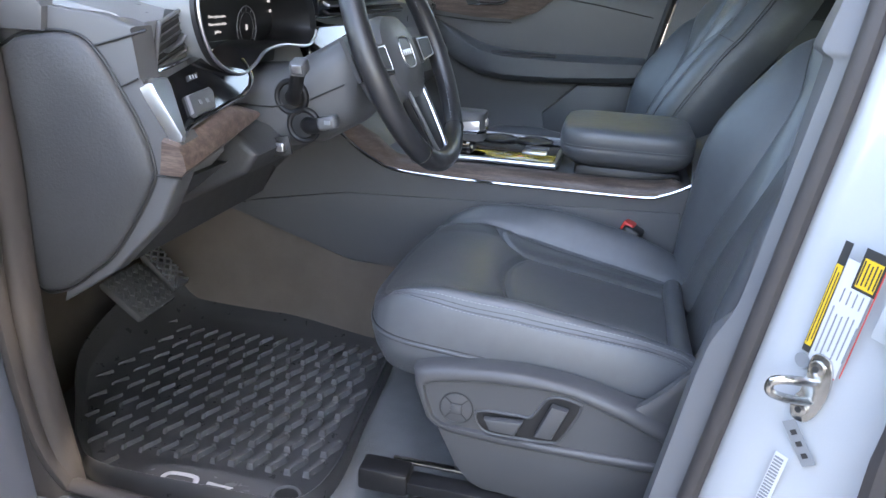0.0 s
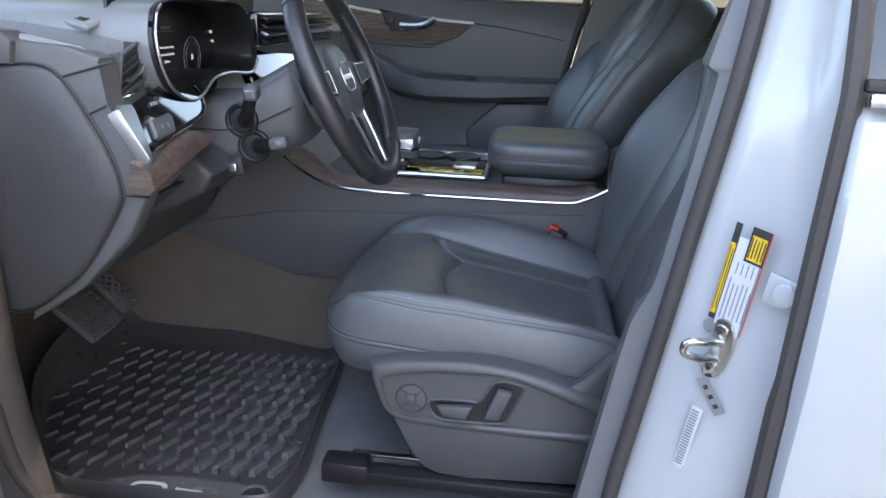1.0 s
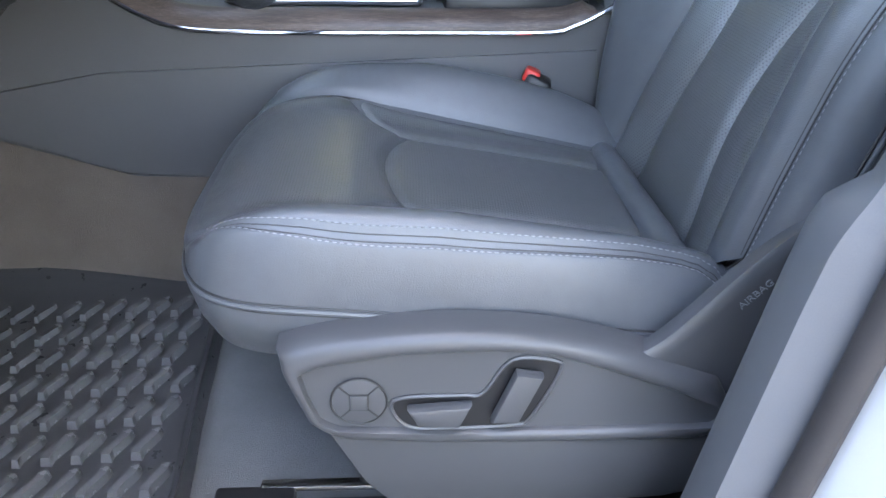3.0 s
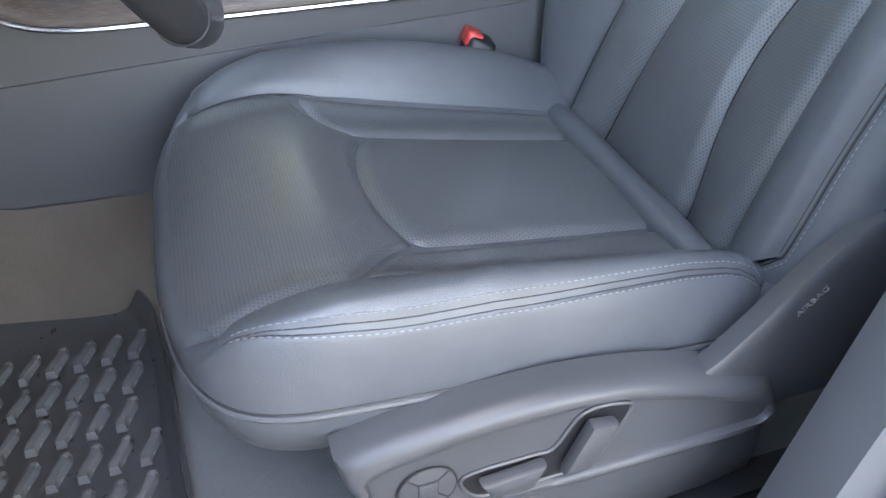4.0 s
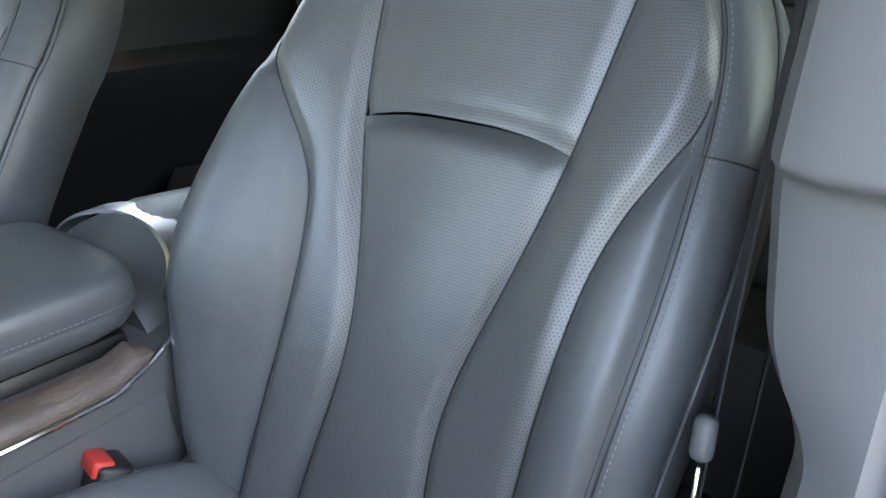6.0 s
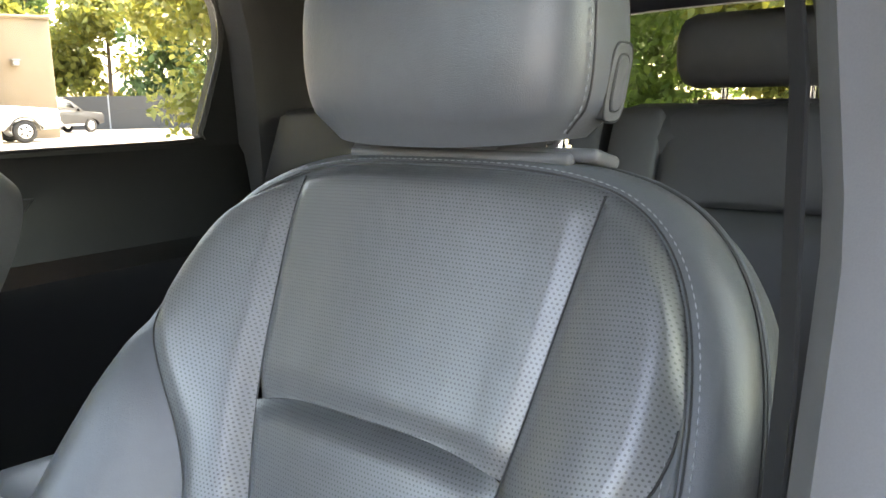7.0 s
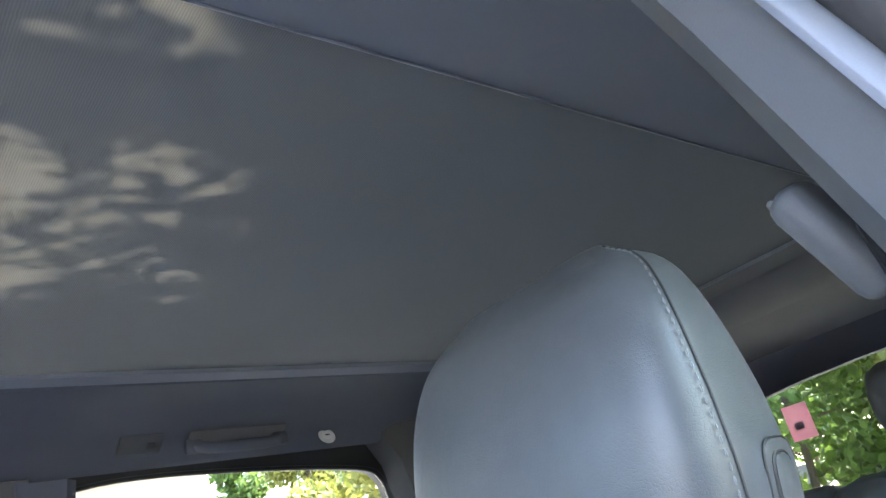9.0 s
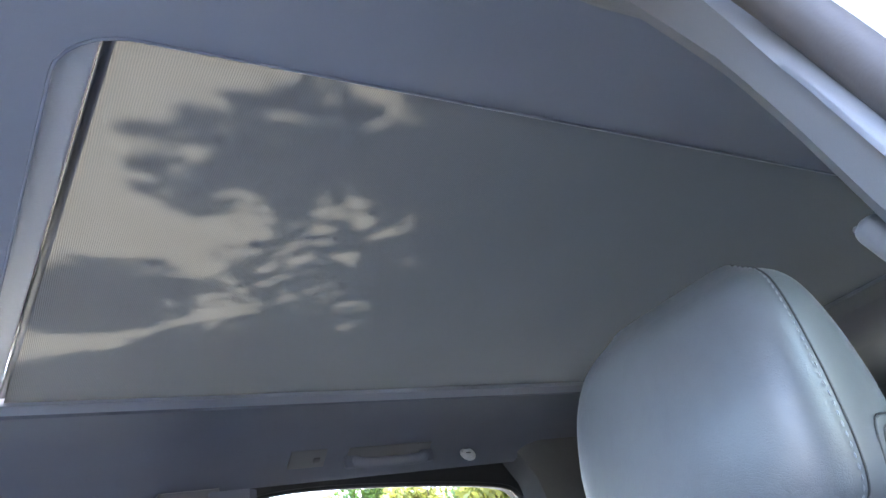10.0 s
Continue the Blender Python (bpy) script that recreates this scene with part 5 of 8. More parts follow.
def make_rear_door_left():
    d = thing("rear_door", (0.6, -0.03, 0.40), "closed white rear car door with a chrome window strip", "car door")
    prof = [(0.050, 0.32), (0.0, 0.36), (-0.028, 0.45), (-0.045, 0.62), (-0.050, 0.80), (-0.042, 0.95), (-0.030, 1.055), (-0.012, 1.066), (0.06, 1.066), (0.09, 0.80), (0.09, 0.32)]
    rings = []
    for k, x in enumerate([0.0, 0.004, 0.012, 0.05, 0.3, 0.6, 0.9, 1.1]):
        tuck = (0.012, 0.003, 0.0, 0, 0, 0, 0, 0)[k]
        rings.append([(x + 0.052 + 0.035 * (z - 0.6), y + tuck, z) for y, z in prof])
    part("door_skin", loft(rings), PAINT, d, "white painted outer skin", sharp=40)
    seal = [(0.048 + 0.035 * (z - 0.6), -0.012 + 0.018 * (z - 0.7) ** 2 + tumble(z), z) for z in np.linspace(0.34, 1.58, 40)]
    part("edge_seal", tube(seal, [0.011 + (0.003 if s[2] < 0.78 else 0) for s in seal], 8), SEAL, d, "dark rubber along the door edge")
    part("window_strip", rbox((1.10, 0.012, 0.013), (0.62, -0.030, 1.074), 0.003), CHROME, d, "chrome strip under the window")
    part("window_seal", rbox((1.10, 0.010, 0.012), (0.62, -0.018, 1.086), 0.003), BLACK, d)
    pane = prism([(0.085, 1.08), (1.10, 1.08), (0.98, 1.50), (0.80, 1.57), (0.14, 1.60)], "y", 0.02, 0.024, 0.0)
    for v in pane.verts:
        v.co.y += tumble(v.co.z)
    g = part("window", pane, GLASS_REAR, d, "dark side window")
    g.visible_shadow = False
    post = prism([(0.068, 1.08), (0.135, 1.08), (0.19, 1.61), (0.12, 1.61)], "y", -0.012, 0.018, 0.004)
    for v in post.verts:
        v.co.y += tumble(v.co.z)
    part("window_pillar", post, GLOSS, d, "gloss black window pillar")
    return d


make_rear_door_left()


def make_driver_door():
    """The open front door, hinged at the front pillar."""
    d = thing("driver_door", (-1.0, -0.05, 0.45), "white front car door standing wide open", "car door")
    m = Matrix.Translation((-1.02, -0.03, 0)) @ pose(0, 0, 0, 0, 0, -62)
    def put(bm):
        bmesh.ops.transform(bm, matrix=m, verts=bm.verts)
        return bm
    part("door_skin", put(prism([(0.0, 0.36), (1.0, 0.36), (1.06, 0.70), (1.04, 1.06), (0.10, 1.08), (0.0, 0.9)], "y", -0.06, 0.0, 0.01)), PAINT, d, "white painted outer skin")
    part("door_panel", put(prism([(0.03, 0.40), (0.97, 0.40), (1.02, 0.70), (1.0, 1.04), (0.12, 1.05), (0.03, 0.9)], "y", 0.0, 0.05, 0.015)), SOFT, d, "dark inner door panel")
    part("door_pocket", put(prism([(0.08, 0.42), (0.80, 0.42), (0.84, 0.56), (0.10, 0.60)], "y", 0.045, 0.10, 0.02)), PLASTIC, d, "grey door pocket")
    part("armrest", put(prism([(0.25, 0.78), (0.92, 0.84), (0.92, 0.90), (0.30, 0.86)], "y", 0.045, 0.11, 0.02)), SOFT, d, "dark armrest")
    return d


make_driver_door()

# ---- dashboard, wheel, console ----


def make_dash():
    d = thing("dashboard", (-1.0, MID_Y, 0.75), "dark moulded dashboard with chrome and wood trim", "dashboard")
    prof = [(-1.33, 1.085), (-1.10, 1.094), (-0.95, 1.090), (-0.86, 1.082), (-0.800, 1.072), (-0.782, 1.062), (-0.784, 1.005), (-0.775, 0.990), (-0.735, 0.930), (-0.735, 0.890), (-0.755, 0.868), (-0.82, 0.81), (-0.90, 0.745), (-0.98, 0.715), (-1.33, 0.70)]
    def ring(y, lift=0.0, fwd=0.0):
        return [(x + fwd * (1 if x > -1.2 else 0), y, z + (lift if z > 1.05 else 0)) for x, z in prof]
    ys = [(0.172, -0.004, -0.012), (0.18, 0.0, -0.003), (0.20, 0, 0), (0.26, 0.003, 0), (0.30, 0.004, 0), (0.34, 0.012, -0.10), (0.38, 0.028, -0.11), (0.45, 0.036, -0.12), (0.60, 0.036, -0.12), (0.655, 0.022, -0.10), (0.69, 0.018, -0.01), (0.80, 0.012, 0.0), (1.1, 0.010, 0.01), (1.4, 0.005, 0.0), (1.70, 0.0, 0.0), (1.735, -0.01, -0.02)]
    part("body", loft([ring(y, l, f) for y, l, f in ys]), DASH_TOP, d, "grey soft-touch dashboard body", sharp=30)
    # end cap facing the open door
    cap = [(p.x, p.y) for p in spline([(-0.965, 0.99, 0), (-0.935, 1.032, 0), (-0.895, 1.045, 0), (-0.848, 1.047, 0), (-0.818, 1.030, 0), (-0.785, 0.980, 0), (-0.764, 0.940, 0), (-0.752, 0.900, 0), (-0.757, 0.868, 0), (-0.81, 0.783, 0), (-0.855, 0.742, 0), (-0.900, 0.712, 0), (-0.94, 0.715, 0), (-0.97, 0.80, 0)], 70, True)]
    cx, cz = -0.86, 0.88
    def capring(k, y):
        return [(cx + (p[0] - cx) * k, y, cz + (p[1] - cz) * k) for p in cap]
    part("end_cap", loft([capring(1.0, 0.172), capring(1.0, 0.160), capring(0.985, 0.154), capring(0.95, 0.1505), capring(0.7, 0.146), capring(0.35, 0.143)]), CAP_SKIN, d, "large smooth dark side cap", sharp=50)
    part("cap_joint", tube(capring(1.012, 0.1585), 0.0018, 6, True), INK, d, "dark joint round the side cap")
    brd = [(-0.98, 1.065), (-0.90, 1.058), (-0.870, 1.052), (-0.832, 1.030), (-0.797, 0.982), (-0.772, 0.940), (-0.760, 0.90), (-0.766, 0.865), (-0.815, 0.785), (-0.86, 0.742), (-0.90, 0.71), (-0.905, 0.692), (-0.826, 0.745), (-0.748, 0.826), (-0.720, 0.885), (-0.712, 0.932), (-0.766, 1.000), (-0.766, 1.060), (-0.81, 1.072), (-0.88, 1.077), (-0.99, 1.082)]
    part("end_border", prism(brd, "y", 0.160, 0.20, 0.004), SOFT, d, "dark border round the side cap", sharp=50)
    part("corner_block", prism([(-0.99, 1.046), (-0.882, 1.047), (-0.877, 1.076), (-0.889, 1.088), (-0.99, 1.095)], "y", 0.150, 0.19, 0.005), SOFT, d, "dark corner block at the windscreen pillar")
    part("joint", tube([(-0.832, 0.1585, 1.031), (-0.79, 0.1585, 1.044), (-0.748, 0.1585, 1.057)], 0.0016, 6), INK, d)
    part("joint", tube([(-0.796, 0.1585, 0.986), (-0.764, 0.1585, 1.001)], 0.0016, 6), INK, d)
    part("joint", tube([(-0.758, 0.1585, 0.886), (-0.715, 0.1585, 0.885)], 0.0016, 6), INK, d)
    # window vent on top
    mv = pose(-0.925, 0.330, 1.111, 20, 7, -25.6)
    def lay(bm, m=mv):
        bmesh.ops.transform(bm, matrix=m, verts=bm.verts)
        return bm
    sl = part("demist_vent", lay(rbox((0.200, 0.046, 0.010), (0, 0, -0.002), 0.0045, seg=3)), DASH_TOP, d, "raised rim of the window vent")
    part("vent_opening", lay(rbox((0.165, 0.026, 0.003), (0, 0, 0.0028), 0.001)), INK, sl)
    for k in range(3):
        part("slat", lay(rbox((0.160, 0.0025, 0.003), (0, -0.008 + 0.008 * k, 0.0042), 0.0)), BLACK, sl)
    # left air vent
    va = part("air_vent", prism([(0.215, 1.004), (0.232, 1.060), (0.300, 1.082), (0.288, 1.024)], "x", -0.80, -0.7785, 0.003), INK, d, "black opening of the side air vent")
    part("vent_frame", tube([(-0.778, 0.215, 1.004), (-0.778, 0.232, 1.060), (-0.778, 0.300, 1.082), (-0.778, 0.288, 1.024)], 0.0034, 8, True), SOFT, va, "dark frame of the vent")
    for k in range(5):
        f = (k + 0.6) / 5.2
        part("slat", merged(tube([(-0.7775, 0.217 + 0.016 * f, 1.006 + 0.054 * f), (-0.7775, 0.287 + 0.012 * f, 1.026 + 0.056 * f)], 0.0016, 6, flat=0.6)), PLASTIC, va)
    part("vent_tab", tube([(-0.773, 0.236, 1.026), (-0.770, 0.262, 1.036), (-0.773, 0.276, 1.044)], 0.005, 8, flat=0.5), SATIN, va, "satin metal vent tab")
    # tilted switch panel: height along the slope
    tilt = lambda y, z, o=0.0: Vector((-0.735 - 0.60 * (z - 0.966) + 0.857 * o, y, z + 0.514 * o))
    def slab(pts, lo, hi, inset=0.002):
        c = sum((Vector((y, z, 0)) for y, z in pts), Vector()) / len(pts)
        sc = lambda k: [(c.x + (y - c.x) * k, c.y + (z - c.y) * k) for y, z in pts]
        w = max((Vector((y, z, 0)) - c).length for y, z in pts)
        k1 = 1 - inset / w
        return loft([[tilt(y, z, lo) for y, z in pts], [tilt(y, z, hi - inset) for y, z in pts], [tilt(y, z, hi) for y, z in sc(k1)]])
    part("bright_end", slab([(0.158, 0.986), (0.160, 0.996), (0.170, 1.001), (0.199, 0.999), (0.198, 0.990), (0.172, 0.934), (0.165, 0.929), (0.160, 0.931)], -0.012, 0.005, 0.004), SATIN, d, "satin aluminium end piece", sharp=30)
    sp = part("switch_panel", slab([(0.199, 0.998), (0.300, 1.014), (0.345, 1.000), (0.392, 0.990), (0.398, 0.982), (0.380, 0.970), (0.347, 0.962), (0.289, 0.956), (0.193, 0.944), (0.172, 0.938)], -0.02, 0.002, 0.002), GLOSS, d, "gloss black light switch panel", sharp=30)
    part("light_switch", slab([(0.212, 0.974), (0.271, 0.978), (0.275, 0.972), (0.260, 0.953), (0.208, 0.9495), (0.203, 0.953)], 0.0, 0.008, 0.003), PLASTIC, sp, "square light switch")
    for dy in (0.228, 0.245):
        part("symbol", slab([(dy, 0.961), (dy + 0.006, 0.961), (dy + 0.006, 0.966), (dy, 0.966)], 0.008, 0.0086, 0.0001), PLATE, sp)
    part("plug_cover", slab([(0.236, 0.989), (0.262, 0.991), (0.268, 0.9975), (0.240, 0.995)], 0.001, 0.004, 0.001), BLACK, sp, "small dark socket")
    for k in range(3):
        part("symbol", slab([(0.243 + 0.007 * k, 0.991), (0.246 + 0.007 * k, 0.991), (0.247 + 0.007 * k, 0.995), (0.244 + 0.007 * k, 0.995)], 0.004, 0.0044, 0.0001), LETTER, sp)
    part("bright_line", tube([tilt(p.x, p.y, 0.003) for p in spline([(0.166, 0.933, 0), (0.193, 0.9415, 0), (0.289, 0.953, 0), (0.347, 0.9585, 0), (0.386, 0.969, 0), (0.403, 0.984, 0), (0.400, 1.004, 0)], 40)], 0.0026, 8), CHROME, d, "chrome line under the switch panel")
    part("bright_line", tube([(-0.770, 0.166, 1.004), (-0.774, 0.205, 1.003), (-0.776, 0.250, 1.007), (-0.776, 0.300, 1.016)], 0.0024, 8), CHROME, d, "chrome line under the vent")
    part("wood_strip", loft([[(-0.735, y, z1), (-0.716, y, z1 - 0.004), (-0.708, y, z0 + 0.65 * (z1 - z0)), (-0.704, y, z0 + 0.2 * (z1 - z0)), (-0.712, y, z0), (-0.74, y, z0)] for y, z0, z1 in ((0.153, 0.889, 0.930), (0.157, 0.888, 0.933), (0.206, 0.897, 0.942), (0.24, 0.903, 0.948), (0.27, 0.909, 0.952), (0.300, 0.917, 0.954), (0.325, 0.922, 0.951), (0.345, 0.929, 0.947), (0.352, 0.935, 0.942))]), WOOD, d, "dark open-grain wood strip", sharp=50)
    # instrument display in its hood
    rim = [(p.x, p.y) for p in spline([(0.290, 1.095, 0), (0.287, 1.055, 0), (0.305, 1.018, 0), (0.340, 0.996, 0), (0.385, 0.988, 0), (0.425, 0.998, 0), (0.465, 1.014, 0), (0.53, 1.018, 0), (0.60, 1.012, 0), (0.640, 1.014, 0), (0.668, 1.034, 0), (0.668, 1.070, 0), (0.645, 1.110, 0), (0.600, 1.130, 0), (0.46, 1.134, 0), (0.325, 1.128, 0)], 72, True)]
    hy, hz = 0.475, 1.066
    hr = lambda k, x: [(x - 0.10 * (z - 1.06), hy + (y - hy) * k, hz + (z - hz) * (k if z < hz or k < 1 else 1 + (k - 1) * 0.5)) for y, z in rim]
    hood = part("display_hood", loft([hr(0.97, -1.00), hr(1.00, -0.90), hr(1.03, -0.80), hr(1.052, -0.772), hr(1.048, -0.760)], True, False), DASH_TOP, d, "grey padded cowl over the instruments", sharp=60)
    part("hood_lining", loft([hr(1.048, -0.760), hr(1.042, -0.754), hr(1.015, -0.752), hr(0.97, -0.760), hr(0.955, -0.79), hr(0.95, -0.832)], False, False), BLACK, hood, "black lining round the instruments", sharp=40)
    part("bright_rim", tube(hr(1.012, -0.7515)[-4:] + hr(1.012, -0.7515)[:46], 0.0026, 8), SATIN, d, "bright rim of the instrument display")
    scr = part("screen", rbox((0.006, 0.40, 0.16), (-0.834, 0.50, 1.055), 0.002), SCREEN, d, "dark instrument screen with a warning text")
    ms = Matrix.Translation((-0.8305, 0.0, 0.0)) @ pose(0, 0, 0, 90, 0, 90)
    for k, line in enumerate(("Drive system active.", "Please switch off the", "ignition")):
        words("message", line, 0.0066, ms @ Matrix.Translation((0.470, 1.058 - 0.0115 * k, 0)), LIT_WHITE, scr, "pale warning text")
    def sign(y, z, w, h, mt):
        part("sign", rbox((0.001, w, h), (-0.8305, y, z), 0.0), mt, scr)
    sign(0.46, 1.0835, 0.075, 0.0012, PLATE)
    for y, w in ((0.432, 0.012), (0.470, 0.030)):
        sign(y, 1.089, w, 0.0040, PLATE)
    for y, z, w, h, mt in ((0.452, 1.008, 0.020, 0.0040, LIT_WHITE), (0.458, 1.001, 0.018, 0.004, LIT_WHITE), (0.444, 1.004, 0.003, 0.012, LIT_RED), (0.512, 1.014, 0.020, 0.004, LIT_WHITE), (0.516, 1.007, 0.010, 0.004, LIT_WHITE), (0.47, 1.021, 0.07, 0.0008, PLATE),
                           (0.652, 1.079, 0.012, 0.005, LIT_WHITE), (0.660, 1.062, 0.014, 0.005, LIT_WHITE), (0.676, 1.064, 0.003, 0.008, LIT_WHITE), (0.690, 1.055, 0.012, 0.003, LIT_RED), (0.697, 1.047, 0.003, 0.014, LIT_RED), (0.684, 1.043, 0.012, 0.003, LIT_RED)):
        sign(y, z, w, h, mt)
    md = ms @ Matrix.Translation((0.566, 1.038, 0.0))
    part("dial", torus(0.034, 0.0009, md, 40, 6), PLATE, scr, "thin pale dial ring")
    part("dial", torus(0.024, 0.0005, md, 40, 6), PLATE, scr)
    for k in range(9):
        a = radians(-40 + 32.5 * k)
        part("dial_mark", tube([md @ Vector((0.027 * math.cos(a), 0.027 * math.sin(a), 0)), md @ Vector((0.032 * math.cos(a), 0.032 * math.sin(a), 0))], 0.0006, 4), PLATE, scr)
    sign(0.566, 1.038, 0.006, 0.009, LIT_WHITE)
    # middle vents and black panel
    mvt = part("middle_vent", rbox((0.03, 0.54, 0.062), (-0.783, 1.00, 1.086), 0.006), GLOSS, d, "wide gloss black middle air vent")
    for k in range(4):
        part("slat", rbox((0.028, 0.50, 0.005), (-0.768, 1.00, 1.064 + 0.0145 * k), 0.001, (0, 25, 0)), SATIN if k == 1 else BLACK, mvt)
    part("centre_screen", rbox((0.02, 0.60, 0.115), (-0.775, 0.98, 0.995), 0.006, (0, -24, 0)), GLOSS, d, "gloss black centre screen")
    part("bright_line", rbox((0.006, 0.56, 0.004), (-0.770, 1.00, 1.052), 0.001), CHROME, d)
    # steering column
    def col(x, w, zt, zb):
        return [(x, 0.523 + w * math.copysign(abs(math.cos(t)) ** 0.6, math.cos(t)), (zt + zb) / 2 + (zt - zb) / 2 * math.copysign(abs(math.sin(t)) ** 0.6, math.sin(t))) for t in (2 * math.pi * k / 28 for k in range(28))]
    part("column_cover", loft([col(-0.80, 0.10, 0.985, 0.865), col(-0.72, 0.098, 0.992, 0.862), col(-0.66, 0.092, 1.025, 0.875), col(-0.61, 0.082, 1.055, 0.905), col(-0.595, 0.070, 1.045, 0.92)]), SOFT, d, "dark steering column cover", sharp=50)
    part("column_joint", tube([(-0.79, 0.4215, 0.935), (-0.72, 0.4225, 0.935), (-0.66, 0.4285, 0.950), (-0.61, 0.4395, 0.975)], 0.0014, 6), INK, d)
    part("column_knee", prism([(-0.80, 0.93), (-0.725, 0.905), (-0.700, 0.880), (-0.72, 0.850), (-0.85, 0.78), (-0.92, 0.79)], "y", 0.33, 0.72, 0.012, 3), CAP_SKIN, d, "dark knee panel under the column")
    for zz, xx in ((0.952, -0.690), (0.911, -0.670)):
        rg = part("stalk_ring", torus(0.0235, 0.0045, pose(xx, 0.428, zz, 90, 0, 0), 36, 10), BLACK, d, "round black collar of the stalk")
        part("collar_well", disc(0.022, 0.006, pose(xx, 0.430, zz, 90, 0, 0), 28, 0.001), INK, rg)
    s1 = part("upper_stalk", tube(spline([(-0.690, 0.45, 0.950), (-0.675, 0.400, 0.956), (-0.660, 0.372, 0.968), (-0.645, 0.350, 1.000)], 14), [0.013, 0.013, 0.013, 0.0125, 0.012, 0.012, 0.0115, 0.011, 0.0105, 0.010, 0.010, 0.010, 0.010, 0.010], 12), BLACK, d, "black indicator stalk")
    part("stalk_end", rbox((0.022, 0.024, 0.020), (-0.641, 0.345, 1.007), 0.004, (20, 0, 0), 3), SOFT, s1, "dark end of the stalk")
    part("stalk_mark", rbox((0.014, 0.002, 0.012), (-0.640, 0.333, 1.005), 0.001, (20, 0, 0)), SATIN, s1, "pale plate on the stalk end")
    s2 = part("lower_stalk", tube(spline([(-0.670, 0.45, 0.911), (-0.655, 0.41, 0.914), (-0.636, 0.396, 0.918), (-0.620, 0.390, 0.924)], 12), [0.012] * 8 + [0.011] * 4, 12), BLACK, d, "black cruise control stalk")
    part("stalk_end", rbox((0.030, 0.024, 0.020), (-0.615, 0.388, 0.926), 0.006, (0, -14, 0), 3), SOFT, s2, "dark end of the stalk")
    part("stalk_mark", rbox((0.010, 0.002, 0.006), (-0.612, 0.3755, 0.928), 0.0005), PLATE, s2)
    part("column_button", rbox((0.014, 0.012, 0.014), (-0.698, 0.404, 0.879), 0.003), SATIN, d, "small bright column switch")
    part("button_plate", rbox((0.036, 0.006, 0.030), (-0.702, 0.411, 0.878), 0.004, (0, -12, 0)), INK, d, "dark recess of the column switch")
    part("lower_cover", prism([(-0.745, 0.868), (-0.79, 0.83), (-0.88, 0.755), (-0.90, 0.70), (-0.93, 0.70), (-1.05, 0.74), (-0.9, 0.86)], "y", 0.20, 0.76, 0.008), CAP_SKIN, d, "dark panel under the dashboard")
    return d


make_dash()


